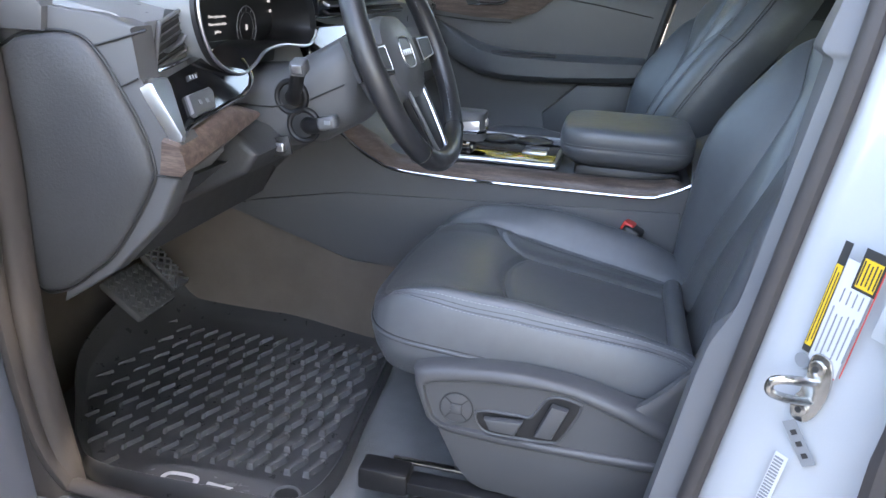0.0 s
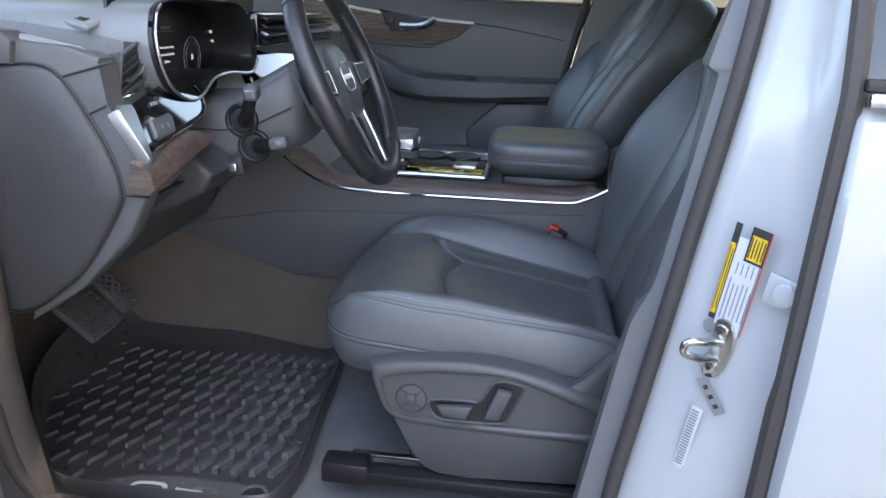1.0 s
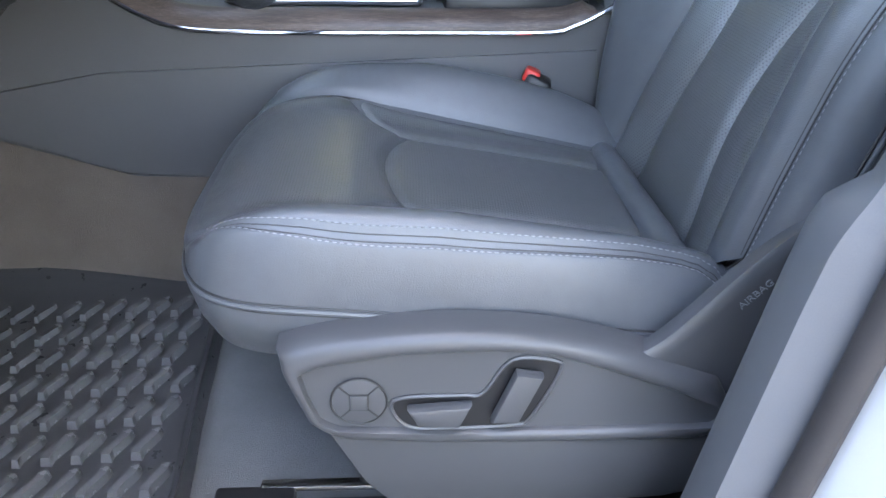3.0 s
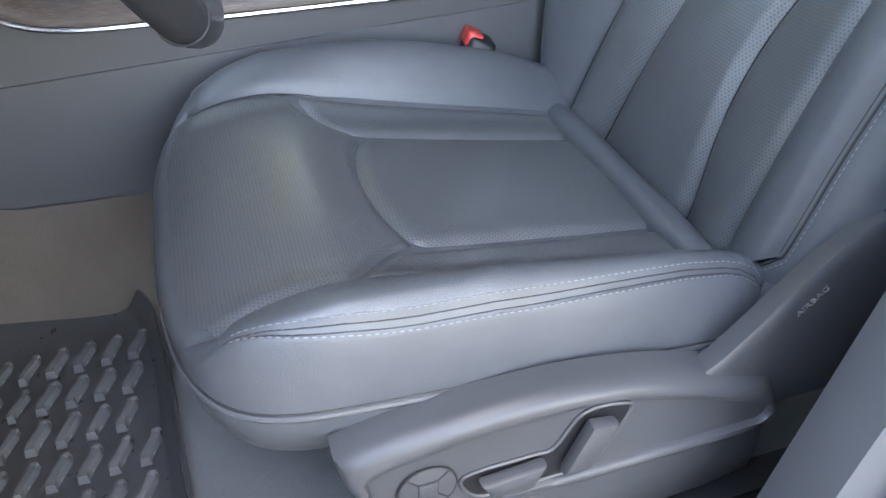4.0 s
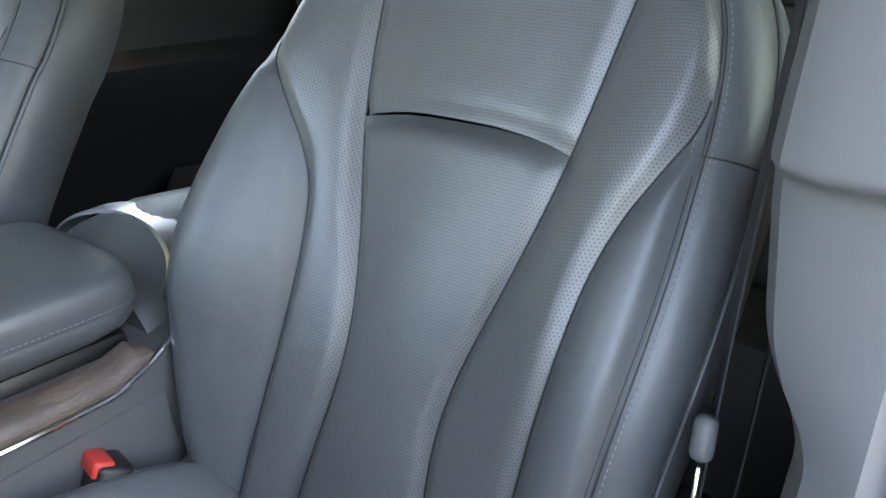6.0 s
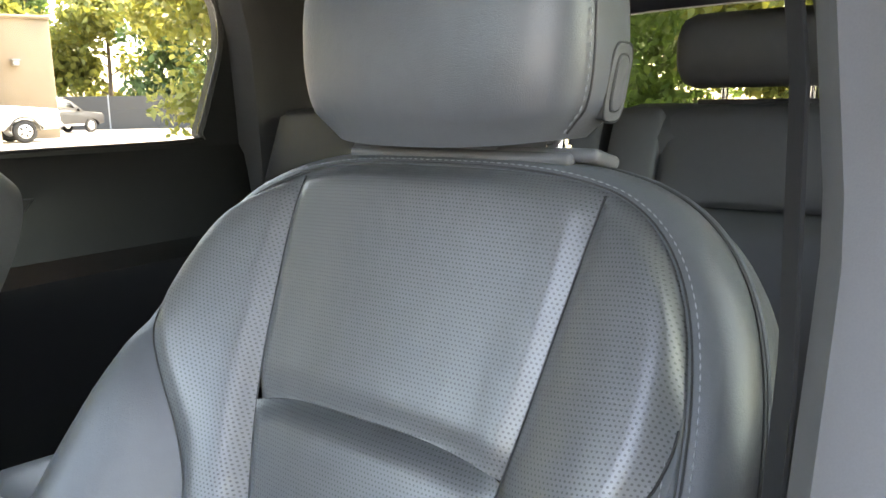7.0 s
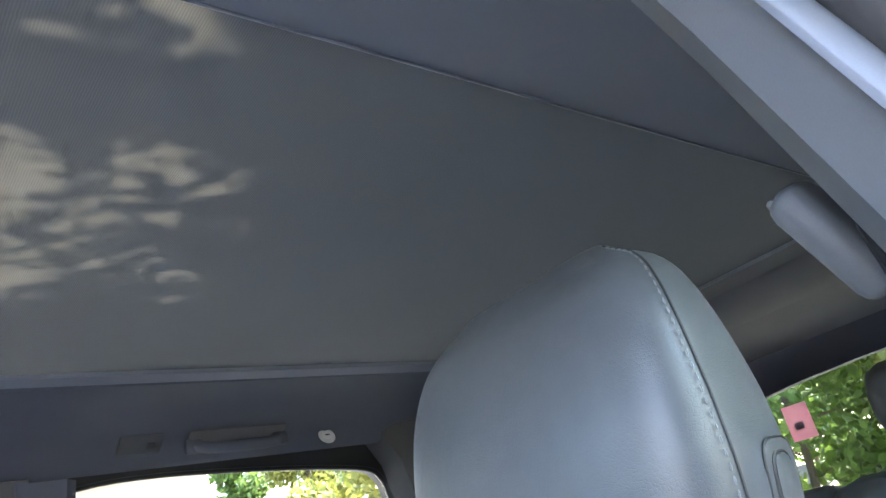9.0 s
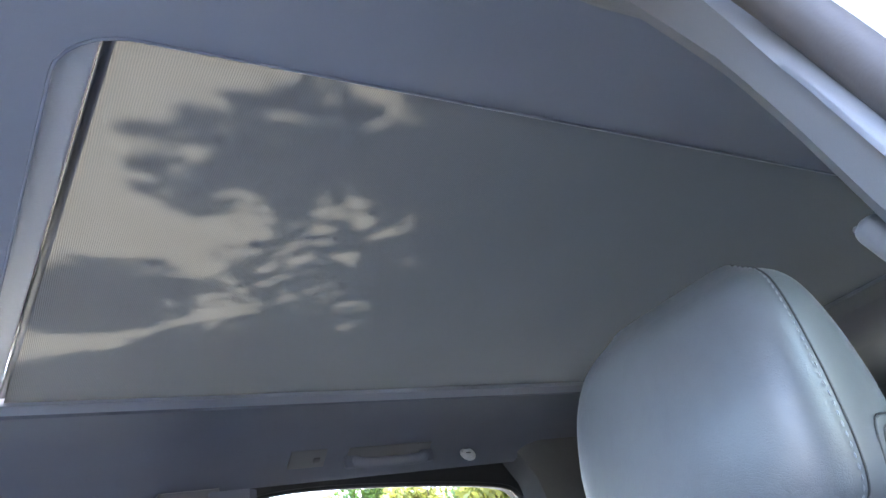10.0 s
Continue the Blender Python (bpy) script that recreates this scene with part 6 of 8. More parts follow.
def make_wheel():
    w = thing("steering_wheel", (-0.54, 0.523, 1.0), "black leather steering wheel with satin metal spokes", "steering wheel")
    TH = 24
    m = Matrix.Translation((-0.545, 0.523, 1.018)) @ pose(0, 0, 0, 0, 90 - TH, 0) @ pose(0, 0, 0, 0, 0, 90)
    # local: x to the driver's right (world y reversed as it comes), y up along the wheel, z towards the driver
    ax = Vector((math.cos(radians(TH)), 0, math.sin(radians(TH))))
    up = Vector((-math.sin(radians(TH)), 0, math.cos(radians(TH))))
    sd = Vector((0, 1, 0))
    c = Vector((-0.552, 0.530, 1.016))
    P = lambda s, u, a=0.0: c + sd * s + up * u + ax * a
    R = 0.183
    rim = []
    for k in range(72):
        t = 2 * math.pi * k / 72
        flatb = 1.0 - 0.035 * max(0, -math.sin(t)) ** 6
        rim.append(P(R * math.cos(t), R * math.sin(t) * flatb, 0.012))
    part("rim", tube(rim, [0.0165 + 0.0012 * max(0, math.cos(2 * (2 * math.pi * k / 72))) for k in range(72)], 18, True), LEATHER_BLACK, w, "black leather rim")
    for ang in (-128, -52, 40, 140):
        t = radians(ang)
        cc = P(R * math.cos(t), R * math.sin(t), 0.012)
        e1 = (sd * math.cos(t) + up * math.sin(t)).normalized()
        part("rim_joint", tube([cc + (e1 * math.cos(a) + ax * math.sin(a)) * 0.0172 for a in (2 * math.pi * k / 24 for k in range(24))], 0.0009, 6, True), INK, w)
    for ang0, ang1 in ((-50, 42), (138, 230)):
        dashes("stitching", [P((R - 0.0165) * math.cos(radians(a)), (R - 0.0165) * math.sin(radians(a)), 0.014 + 0.002 * (1 if k % 2 else -1)) for k, a in enumerate(np.linspace(ang0, ang1, 60))], w, 0.006, 0.003, 0.0011)
    hub = [[P(sx * k, uy * k - 0.005, a) for sx, uy in ((0.078 * math.copysign(abs(math.cos(t)) ** 0.7, math.cos(t)), 0.066 * math.copysign(abs(math.sin(t)) ** 0.8, math.sin(t))) for t in (2 * math.pi * j / 36 for j in range(36)))] for k, a in ((1.0, -0.05), (1.08, -0.03), (1.06, -0.008), (1.0, 0.004), (0.85, 0.010), (0.4, 0.013), (0.05, 0.013))]
    part("hub", loft(hub), SOFT, w, "dark padded hub")
    # emblem drawn plain
    part("emblem_frame", tube([P(0.030 * math.copysign(abs(math.cos(t)) ** 0.6, math.cos(t)), 0.024 * math.copysign(abs(math.sin(t)) ** 0.6, math.sin(t)), 0.0135) for t in (2 * math.pi * k / 40 for k in range(40))], 0.0012, 8, True), SATIN, w, "bright frame on the hub")
    for k in (-1.5, -0.5, 0.5, 1.5):
        part("emblem_bar", rbox((0.002, 0.0085, 0.009), P(0.0115 * k, 0.0, 0.0140), 0.001, (0, -TH, 0)), SATIN, w, "plain bright bar")
    # spokes
    for s in (-1, 1):
        part("spoke", loft([[P(s * 0.070, 0.022, a), P(s * 0.070, -0.026, a), P(s * 0.120, -0.020, a + 0.002), P(s * 0.172, -0.014, a + 0.004), P(s * 0.172, 0.018, a + 0.004), P(s * 0.120, 0.020, a + 0.002)] for a in (-0.012, 0.006)]), BLACK, w, "black side spoke with keys")
        part("key_pad", loft([[P(s * 0.092, 0.014, a), P(s * 0.092, -0.016, a), P(s * 0.150, -0.011, a + 0.002), P(s * 0.150, 0.013, a + 0.002)] for a in (0.006, 0.011)]), BLACK, w, "black keys")
        part("key_rim", tube([P(s * 0.090, 0.017, 0.010), P(s * 0.153, 0.016, 0.012), P(s * 0.153, -0.014, 0.012), P(s * 0.090, -0.019, 0.010)], 0.0012, 6, True), SATIN, w)
        part("shift_paddle", loft([[P(s * 0.085, 0.030, a), P(s * 0.085, -0.030, a), P(s * 0.140, -0.020, a), P(s * 0.150, 0.045, a), P(s * 0.120, 0.050, a)] for a in (-0.030, -0.024)]), PLASTIC, w, "grey shift paddle")
    # the lower spoke: two bars that close into a rounded end
    part("lower_spoke", loft([[P(x * k, u, a + lift) for x, u, lift in ((-0.046, -0.052, 0), (-0.040, -0.105, 0.003), (-0.034, -0.172, 0.006), (0.034, -0.172, 0.006), (0.040, -0.105, 0.003), (0.046, -0.052, 0))] for a, k in ((-0.012, 0.92), (-0.008, 1.0), (0.002, 1.0), (0.004, 0.94))]), BLACK, w, "black lower spoke", sharp=40)
    part("spoke_trim", tube(spline([P(-0.043, -0.056, 0.005), P(-0.038, -0.100, 0.009), P(-0.031, -0.148, 0.012), P(-0.020, -0.164, 0.0135), P(0.0, -0.167, 0.0135), P(0.020, -0.164, 0.0135), P(0.031, -0.148, 0.012), P(0.038, -0.100, 0.009), P(0.043, -0.056, 0.005)], 60), 0.0048, 8, flat=0.7), SATIN, w, "satin metal spoke trim")
    return w


LEATHER_BLACK = leather("leather_black", (0.028, 0.028, 0.030), 0.36, spec=0.8)
make_wheel()


def make_console():
    c = thing("centre_console", (-0.35, MID_Y, 0.39), "dark centre console with wood strip and chrome line", "centre console")
    Y0, Y1 = 0.772, 2 * MID_Y - 0.772
    # body
    side = [(-1.05, 0.39), (0.15, 0.39), (0.16, 0.70), (0.15, 0.80), (0.02, 0.815), (-0.07, 0.790), (-0.13, 0.772), (-0.60, 0.768), (-0.66, 0.785), (-0.73, 0.825), (-0.80, 0.90), (-1.05, 0.95)]
    part("body", prism(side, "y", Y0, Y1, 0.006), SOFT, c, "dark padded console sides", sharp=50)
    # padded band below the chrome line and the panel joint
    part("joint", tube([(x, Y0 - 0.0005, z) for x, z in ((-0.98, 0.665), (-0.85, 0.665), (-0.727, 0.708), (-0.615, 0.714), (-0.35, 0.728), (-0.07, 0.743))], 0.002, 6), INK, c)
    part("side_pad", prism([(-0.95, 0.67), (-0.73, 0.711), (-0.61, 0.717), (-0.07, 0.746), (-0.05, 0.60), (-0.45, 0.575), (-0.61, 0.565), (-0.72, 0.567), (-0.83, 0.605), (-0.95, 0.642)], "y", Y0 - 0.004, Y0 + 0.01, 0.003), SOFT, c, "dark side panel")
    line = spline([(-0.80, Y0 + 0.002, 0.885), (-0.73, Y0 - 0.003, 0.826), (-0.665, Y0 - 0.006, 0.786), (-0.605, Y0 - 0.007, 0.769), (-0.49, Y0 - 0.007, 0.7665), (-0.30, Y0 - 0.007, 0.7675), (-0.145, Y0 - 0.007, 0.7695), (-0.105, Y0 - 0.006, 0.778), (-0.06, Y0 - 0.003, 0.800), (0.02, Y0 + 0.01, 0.850)], 80)
    part("chrome_line", tube(line, 0.0032, 8), CHROME, c, "thin chrome line along the console")
    # wood strip above the line
    def wood(a, b):
        i = a * 68
        k = min(int(i), 67)
        p = line[k].lerp(line[k + 1], i - k)
        rise = interp(a, (0, 0.25, 0.35, 0.8, 0.95, 1.0), (0.030, 0.040, 0.024, 0.024, 0.020, 0.004))
        t = b * math.pi / 2
        return Vector((p.x, p.y + 0.003 + 0.030 * (1 - math.cos(t)) , p.z + 0.002 + rise * math.sin(t)))
    grid("wood_strip", wood, 100, 10, WOOD, c, "dark open-grain wood strip", sharp=0)
    part("top_deck", prism([(-0.72, 0.80), (0.10, 0.80), (0.10, 1.10), (-0.72, 1.10)], "z", 0.772, 0.791, 0.004), SOFT, c, "dark console top")
    # shifter plate with frame
    pz = 0.800
    pl = part("shift_plate", rbox((0.245, 0.250, 0.012), (-0.437, 0.945, pz - 0.002), 0.004), GLOSS, c, "gloss black shifter plate")
    fr = [(-0.565, 0.815), (-0.312, 0.815), (-0.312, 1.075), (-0.565, 1.075)]
    part("plate_frame", tube([(p.x, p.y, pz) for p in spline([(-0.560, 0.816, 0), (-0.44, 0.814, 0), (-0.325, 0.815, 0), (-0.312, 0.83, 0), (-0.312, 0.95, 0), (-0.316, 1.07, 0), (-0.44, 1.076, 0), (-0.562, 1.07, 0), (-0.566, 0.94, 0)], 60, True)], 0.0065, 10, True), SATIN, c, "satin metal frame round the shifter")
    for k, yy in enumerate((0.90, 0.945)):
        part("key_row", rbox((0.05, 0.026, 0.006), (-0.362 + 0.0 * k, yy, pz + 0.005), 0.002), PLASTIC if k else SATIN, pl, "row of console keys")
    for k in range(4):
        part("key_mark", rbox((0.010, 0.003, 0.001), (-0.43 + 0.022 * k, 0.855, pz + 0.0046), 0.0), LIT_ORANGE if k == 2 else PLATE, pl)
    for x in (-0.455, -0.375):
        cup = part("cup_holder", torus(0.037, 0.004, pose(x, 1.020, pz + 0.005), 36, 8), BLACK, c, "round cup holder")
        part("cup_well", disc(0.036, 0.006, pose(x, 1.020, pz + 0.003), 32, 0.001), INK, cup)
    # shifter
    k = part("shifter_base", rbox((0.05, 0.075, 0.026), (-0.515, 0.895, pz + 0.014), 0.008), GLOSS, c, "gloss base of the shifter")
    sh = part("shifter", loft([[(x - 0.495, 0.880 + y * w, z) for x, y in ((-0.048, -0.030), (-0.020, -0.036), (0.018, -0.034), (0.030, -0.020), (0.030, 0.020), (0.018, 0.034), (-0.020, 0.036), (-0.048, 0.030))] for z, w in ((0.826, 0.9), (0.842, 1.0), (0.868, 1.0), (0.880, 0.9), (0.884, 0.7))]), SOFT, c, "grey selector lever with bright sides", sharp=50)
    part("lever_side", rbox((0.056, 0.004, 0.020), (-0.500, 0.8465, 0.856), 0.0018, (0, -4, 0)), SATIN, sh, "satin metal side of the lever")
    part("lever_trim", tube([(-0.545, 0.848, 0.842), (-0.515, 0.843, 0.843), (-0.477, 0.845, 0.845), (-0.464, 0.86, 0.846), (-0.464, 0.90, 0.846)], 0.004, 8), CHROME, sh, "bright edge of the lever")
    part("park_button", rbox((0.004, 0.018, 0.014), (-0.463, 0.878, 0.862), 0.002), SATIN, sh, "bright side button")
    # armrest
    def arm(z, k, dx=0.0):
        return [(-0.182 + dx + 0.128 * k * math.copysign(abs(math.cos(t)) ** 0.35, math.cos(t)), MID_Y - 0.036 + 0.128 * k * math.copysign(abs(math.sin(t)) ** 0.35, math.sin(t)), z) for t in (2 * math.pi * j / 56 for j in range(56))]
    ar = part("armrest", loft([arm(0.800, 0.56), arm(0.808, 0.78), arm(0.821, 0.92), arm(0.834, 0.98), arm(0.844, 1.0), arm(0.8455, 0.994), arm(0.847, 1.0), arm(0.864, 1.0), arm(0.874, 0.988), arm(0.8805, 0.955), arm(0.8845, 0.87), arm(0.886, 0.6), arm(0.8865, 0.2)]), LEATHER, c, "grey leather armrest lid", sharp=60)
    dashes("stitching", [Vector(p) for p in arm(0.8505, 1.004)], ar)
    part("lid_hinge", rbox((0.20, 0.22, 0.040), (-0.175, MID_Y - 0.030, 0.790), 0.010), BLACK, c, "dark box under the armrest lid")
    # rear end with its bright arch
    part("rear_hump", loft([[(x, MID_Y + w * math.cos(t), 0.76 + h * max(0, math.sin(t)) ** 0.8) for t in (math.pi * j / 24 for j in range(25))] for x, w, h in ((-0.055, 0.145, 0.085), (0.0, 0.150, 0.112), (0.07, 0.150, 0.125), (0.15, 0.145, 0.120))], True), SOFT, c, "dark rear end of the console", sharp=60)
    arch = []
    for j in range(29):
        t = math.pi * j / 28
        y, z, x = MID_Y + 0.004 + 0.128 * math.cos(t), 0.806 + 0.066 * max(0, math.sin(t)) ** 0.55, -0.012 + 0.050 * math.sin(t)
        n = Vector((0, math.cos(t), 0.6 * math.sin(t))).normalized()
        arch.append([(x - 0.016, y, z), (x - 0.014, y + n.y * 0.006, z + n.z * 0.006), (x + 0.016, y + n.y * 0.008, z + n.z * 0.008), (x + 0.018, y, z)])
    part("bright_arch", loft(arch), SATIN, c, "bright flat arch behind the armrest")
    return c


make_console()


def make_buckle():
    b = thing("belt_buckle", (-0.15, 0.745, 0.62), "black seat belt buckle with a red release button", "seat belt buckle")
    m = Matrix.Translation((-0.165, 0.756, 0.670)) @ pose(0, 0, 0, -8, 22, -14) @ Matrix.Diagonal((1.3, 1.3, 1.15, 1))
    bm = rbox((0.028, 0.050, 0.085), (0, 0, 0), 0.006, seg=3)
    bmesh.ops.transform(bm, matrix=m, verts=bm.verts)
    part("housing", bm, BLACK, b, "black plastic buckle housing")
    bm = rbox((0.016, 0.043, 0.016), (-0.009, 0, 0.038), 0.003, seg=3)
    bmesh.ops.transform(bm, matrix=m, verts=bm.verts)
    part("release_button", bm, RED, b, "red release button")
    part("stem", tube([(-0.140, 0.752, 0.64), (-0.12, 0.755, 0.56), (-0.11, 0.755, 0.45)], 0.011, 10), BLACK, b)
    part("boot", loft([[(x - 0.065 + k * c, 0.742 + k * 0.7 * s, z) for c, s in ((math.cos(t), math.sin(t)) for t in (2 * math.pi * j / 20 for j in range(20)))] for x, z, k in ((0.0, 0.50, 0.04), (0.0, 0.60, 0.038), (0.005, 0.655, 0.028), (0.008, 0.672, 0.012))]), LEATHER, b, "leather boot beside the seat")


make_buckle()


def make_mat():
    mt = thing("floor_mat", (-0.86, 0.48, 0.386), "black ribbed rubber floor mat with raised edges", "floor mat")
    out = [(p.x, p.y) for p in spline([(-1.135, 0.746, 0), (-1.13, 0.60, 0), (-1.10, 0.41, 0), (-1.03, 0.30, 0), (-0.96, 0.215, 0), (-0.89, 0.175, 0), (-0.72, 0.172, 0), (-0.60, 0.178, 0), (-0.565, 0.21, 0), (-0.555, 0.30, 0), (-0.568, 0.45, 0), (-0.582, 0.64, 0), (-0.600, 0.74, 0), (-0.655, 0.780, 0), (-0.90, 0.785, 0)], 90, True)]
    cx, cy = -0.86, 0.48
    rise = lambda x: interp(x, (-1.145, -1.11, -1.075, -1.03), (0.088, 0.050, 0.014, 0.0))
    side = lambda x, y: interp(y, (0.685, 0.715, 0.748), (0.0, 0.008, 0.030)) * interp(x, (-0.85, -0.66), (1.0, 0.1))
    def ring(k, z):
        return [(cx + (x - cx) * k, cy + (y - cy) * k, z + max(rise(cx + (x - cx) * k), side(cx + (x - cx) * k, cy + (y - cy) * k))) for x, y in out]
    # the tray's darker tone stands for shade among the blocks
    part("tray", loft([ring(1.0, 0.387), ring(1.0, 0.424), ring(0.994, 0.427), ring(0.986, 0.425), ring(0.950, 0.402), ring(0.93, 0.3975), ring(0.86, 0.3975), ring(0.8, 0.3975), ring(0.7, 0.3975), ring(0.6, 0.3975), ring(0.3, 0.3975), ring(0.002, 0.3975)], True, False), MAT_SHADED, mt, "black rubber tray, darkened between the tread blocks", sharp=40)
    # heel pad and its pale mark
    part("heel_pad", prism([(p.x, p.y) for p in spline([(-0.86, 0.192, 0), (-0.83, 0.225, 0), (-0.78, 0.238, 0), (-0.66, 0.240, 0), (-0.62, 0.225, 0), (-0.60, 0.192, 0)], 30)], "z", 0.397, 0.402, 0.0015), RUBBER, mt, "smooth heel pad")
    part("pale_mark", tube([(p.x, p.y, 0.4035) for p in spline([(-0.805, 0.200, 0), (-0.797, 0.213, 0), (-0.760, 0.214, 0), (-0.752, 0.200, 0), (-0.757, 0.187, 0), (-0.80, 0.187, 0)], 40, True)], 0.0042, 8, True, flat=0.3), LETTER, mt, "pale raised ring-shaped mark")
    part("pale_mark", tube([(-0.770, 0.198, 0.4035), (-0.748, 0.184, 0.4035)], 0.0036, 8, flat=0.3), LETTER, mt)
    part("pale_mark", tube([(-0.735, 0.207, 0.4035), (-0.695, 0.206, 0.4035), (-0.722, 0.184, 0.4035)], 0.0036, 8, flat=0.3), LETTER, mt, "pale raised angle-shaped mark")
    part("fixing", torus(0.021, 0.004, pose(-0.612, 0.215, 0.402), 28, 8), RUBBER, mt, "round mat fixing")
    part("fixing", disc(0.018, 0.004, pose(-0.612, 0.215, 0.401), 24, 0.001), INK, mt)
    # tread blocks: slanted bars with hooked ends, wider towards the seat; alike ones share a mesh
    def block(w, hook):
        mid = [(-0.0066, -0.0215), (-0.0062, -0.0140), (0.0048, 0.0095), (0.0056, 0.0095 + hook)]
        base = [(x - w, y) for x, y in mid] + [(x + w, y) for x, y in reversed(mid)]
        bm = bmesh.new()
        a = [bm.verts.new((x, y, -0.002)) for x, y in base]
        b = [bm.verts.new((mx + (x - mx) * 0.72, y * 0.90 + 0.0006, 0.0090)) for (x, y), mx in zip(base, [p[0] for p in mid] + [p[0] for p in reversed(mid)])]
        n = len(base)
        for i in range(3):
            bm.faces.new((b[i], b[n - 1 - i], b[n - 2 - i], b[i + 1]))
        for i in range(n):
            bm.faces.new((a[i], a[(i + 1) % n], b[(i + 1) % n], b[i]))
        return bm
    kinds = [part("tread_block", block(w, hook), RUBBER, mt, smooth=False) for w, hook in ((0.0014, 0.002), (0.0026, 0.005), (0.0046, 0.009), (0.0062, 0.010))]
    used = set()
    mpi = kinds[0].matrix_parent_inverse.copy()
    def inside(x, y, k):
        x, y = cx + (x - cx) / k, cy + (y - cy) / k
        n = len(out)
        hit = False
        for i in range(n):
            (x0, y0), (x1, y1) = out[i], out[(i + 1) % n]
            if (y0 > y) != (y1 > y) and x < (x1 - x0) * (y - y0) / (y1 - y0) + x0:
                hit = not hit
        return hit
    for r in range(-1, 10):
        for q in range(19):
            x = -1.115 + 0.0305 * q + 0.006 * r
            y = 0.283 + 0.0565 * r + 0.06 * (x + 0.70)
            if not inside(x, y, 0.92) or y > 0.712 or x < -1.075 or (y < 0.262 and x > -0.90):
                continue
            i = min(3, max(0, int((x + 1.02) / 0.10)))
            ob = kinds[i] if i not in used else new("tread_block", kinds[i].data)
            used.add(i)
            ob.parent = mt
            ob.matrix_parent_inverse = mpi
            ob.matrix_basis = Matrix.Translation((x, y, 0.3975 + rise(x))) @ Matrix.Diagonal((1.0, 1.05, interp(x, (-1.1, -0.90, -0.7), (0.6, 0.9, 1.15)), 1))


make_mat()


def make_pedals():
    p = thing("brake_pedal", (-1.07, 0.50, 0.55), "brake pedal with a studded black rubber pad", "pedal")
    m = Matrix.Translation((-1.045, 0.515, 0.545)) @ pose(0, 0, 0, 0, 38, 0)
    def on(bm):
        bmesh.ops.transform(bm, matrix=m, verts=bm.verts)
        return bm
    part("pad", on(rbox((0.10, 0.115, 0.016), (0, 0, 0), 0.006)), RUBBER, p, "black rubber pad")
    for i in range(5):
        for j in range(6):
            part("stud", on(rbox((0.010, 0.012, 0.004), (-0.036 + 0.018 * i, -0.045 + 0.018 * j, 0.009), 0.0015, (0, 0, 45), 1)), PLASTIC, p)
    part("arm", on(tube([(0.0, 0.0, -0.005), (-0.10, 0.02, -0.02), (-0.22, 0.04, 0.04)], 0.010, 8)), BLACK, p, "black steel pedal arm")
    a = thing("accelerator_pedal", (-1.10, 0.64, 0.52), "narrow ribbed accelerator pedal", "pedal")
    m2 = Matrix.Translation((-1.08, 0.630, 0.565)) @ pose(0, 0, 0, 0, 45, 0)
    bm = rbox((0.15, 0.055, 0.014), (0, 0, 0), 0.005)
    bmesh.ops.transform(bm, matrix=m2, verts=bm.verts)
    part("pad", bm, RUBBER, a, "black rubber pad")
    for i in range(7):
        for s in (-1, 1):
            bm = rbox((0.004, 0.058, 0.004), (-0.055 + 0.018 * i, 0, 0.008), 0.001, (0, 0, 35 * s), 1)
            bmesh.ops.transform(bm, matrix=m2, verts=bm.verts)
            part("rib", bm, SATIN, a)


make_pedals()

# ---- passenger side, rear seat, belt, labels ----
copy_thing(driver_seat, pose(-0.25 - 0.12, 2 * MID_Y - SEAT_Y, 0.41))


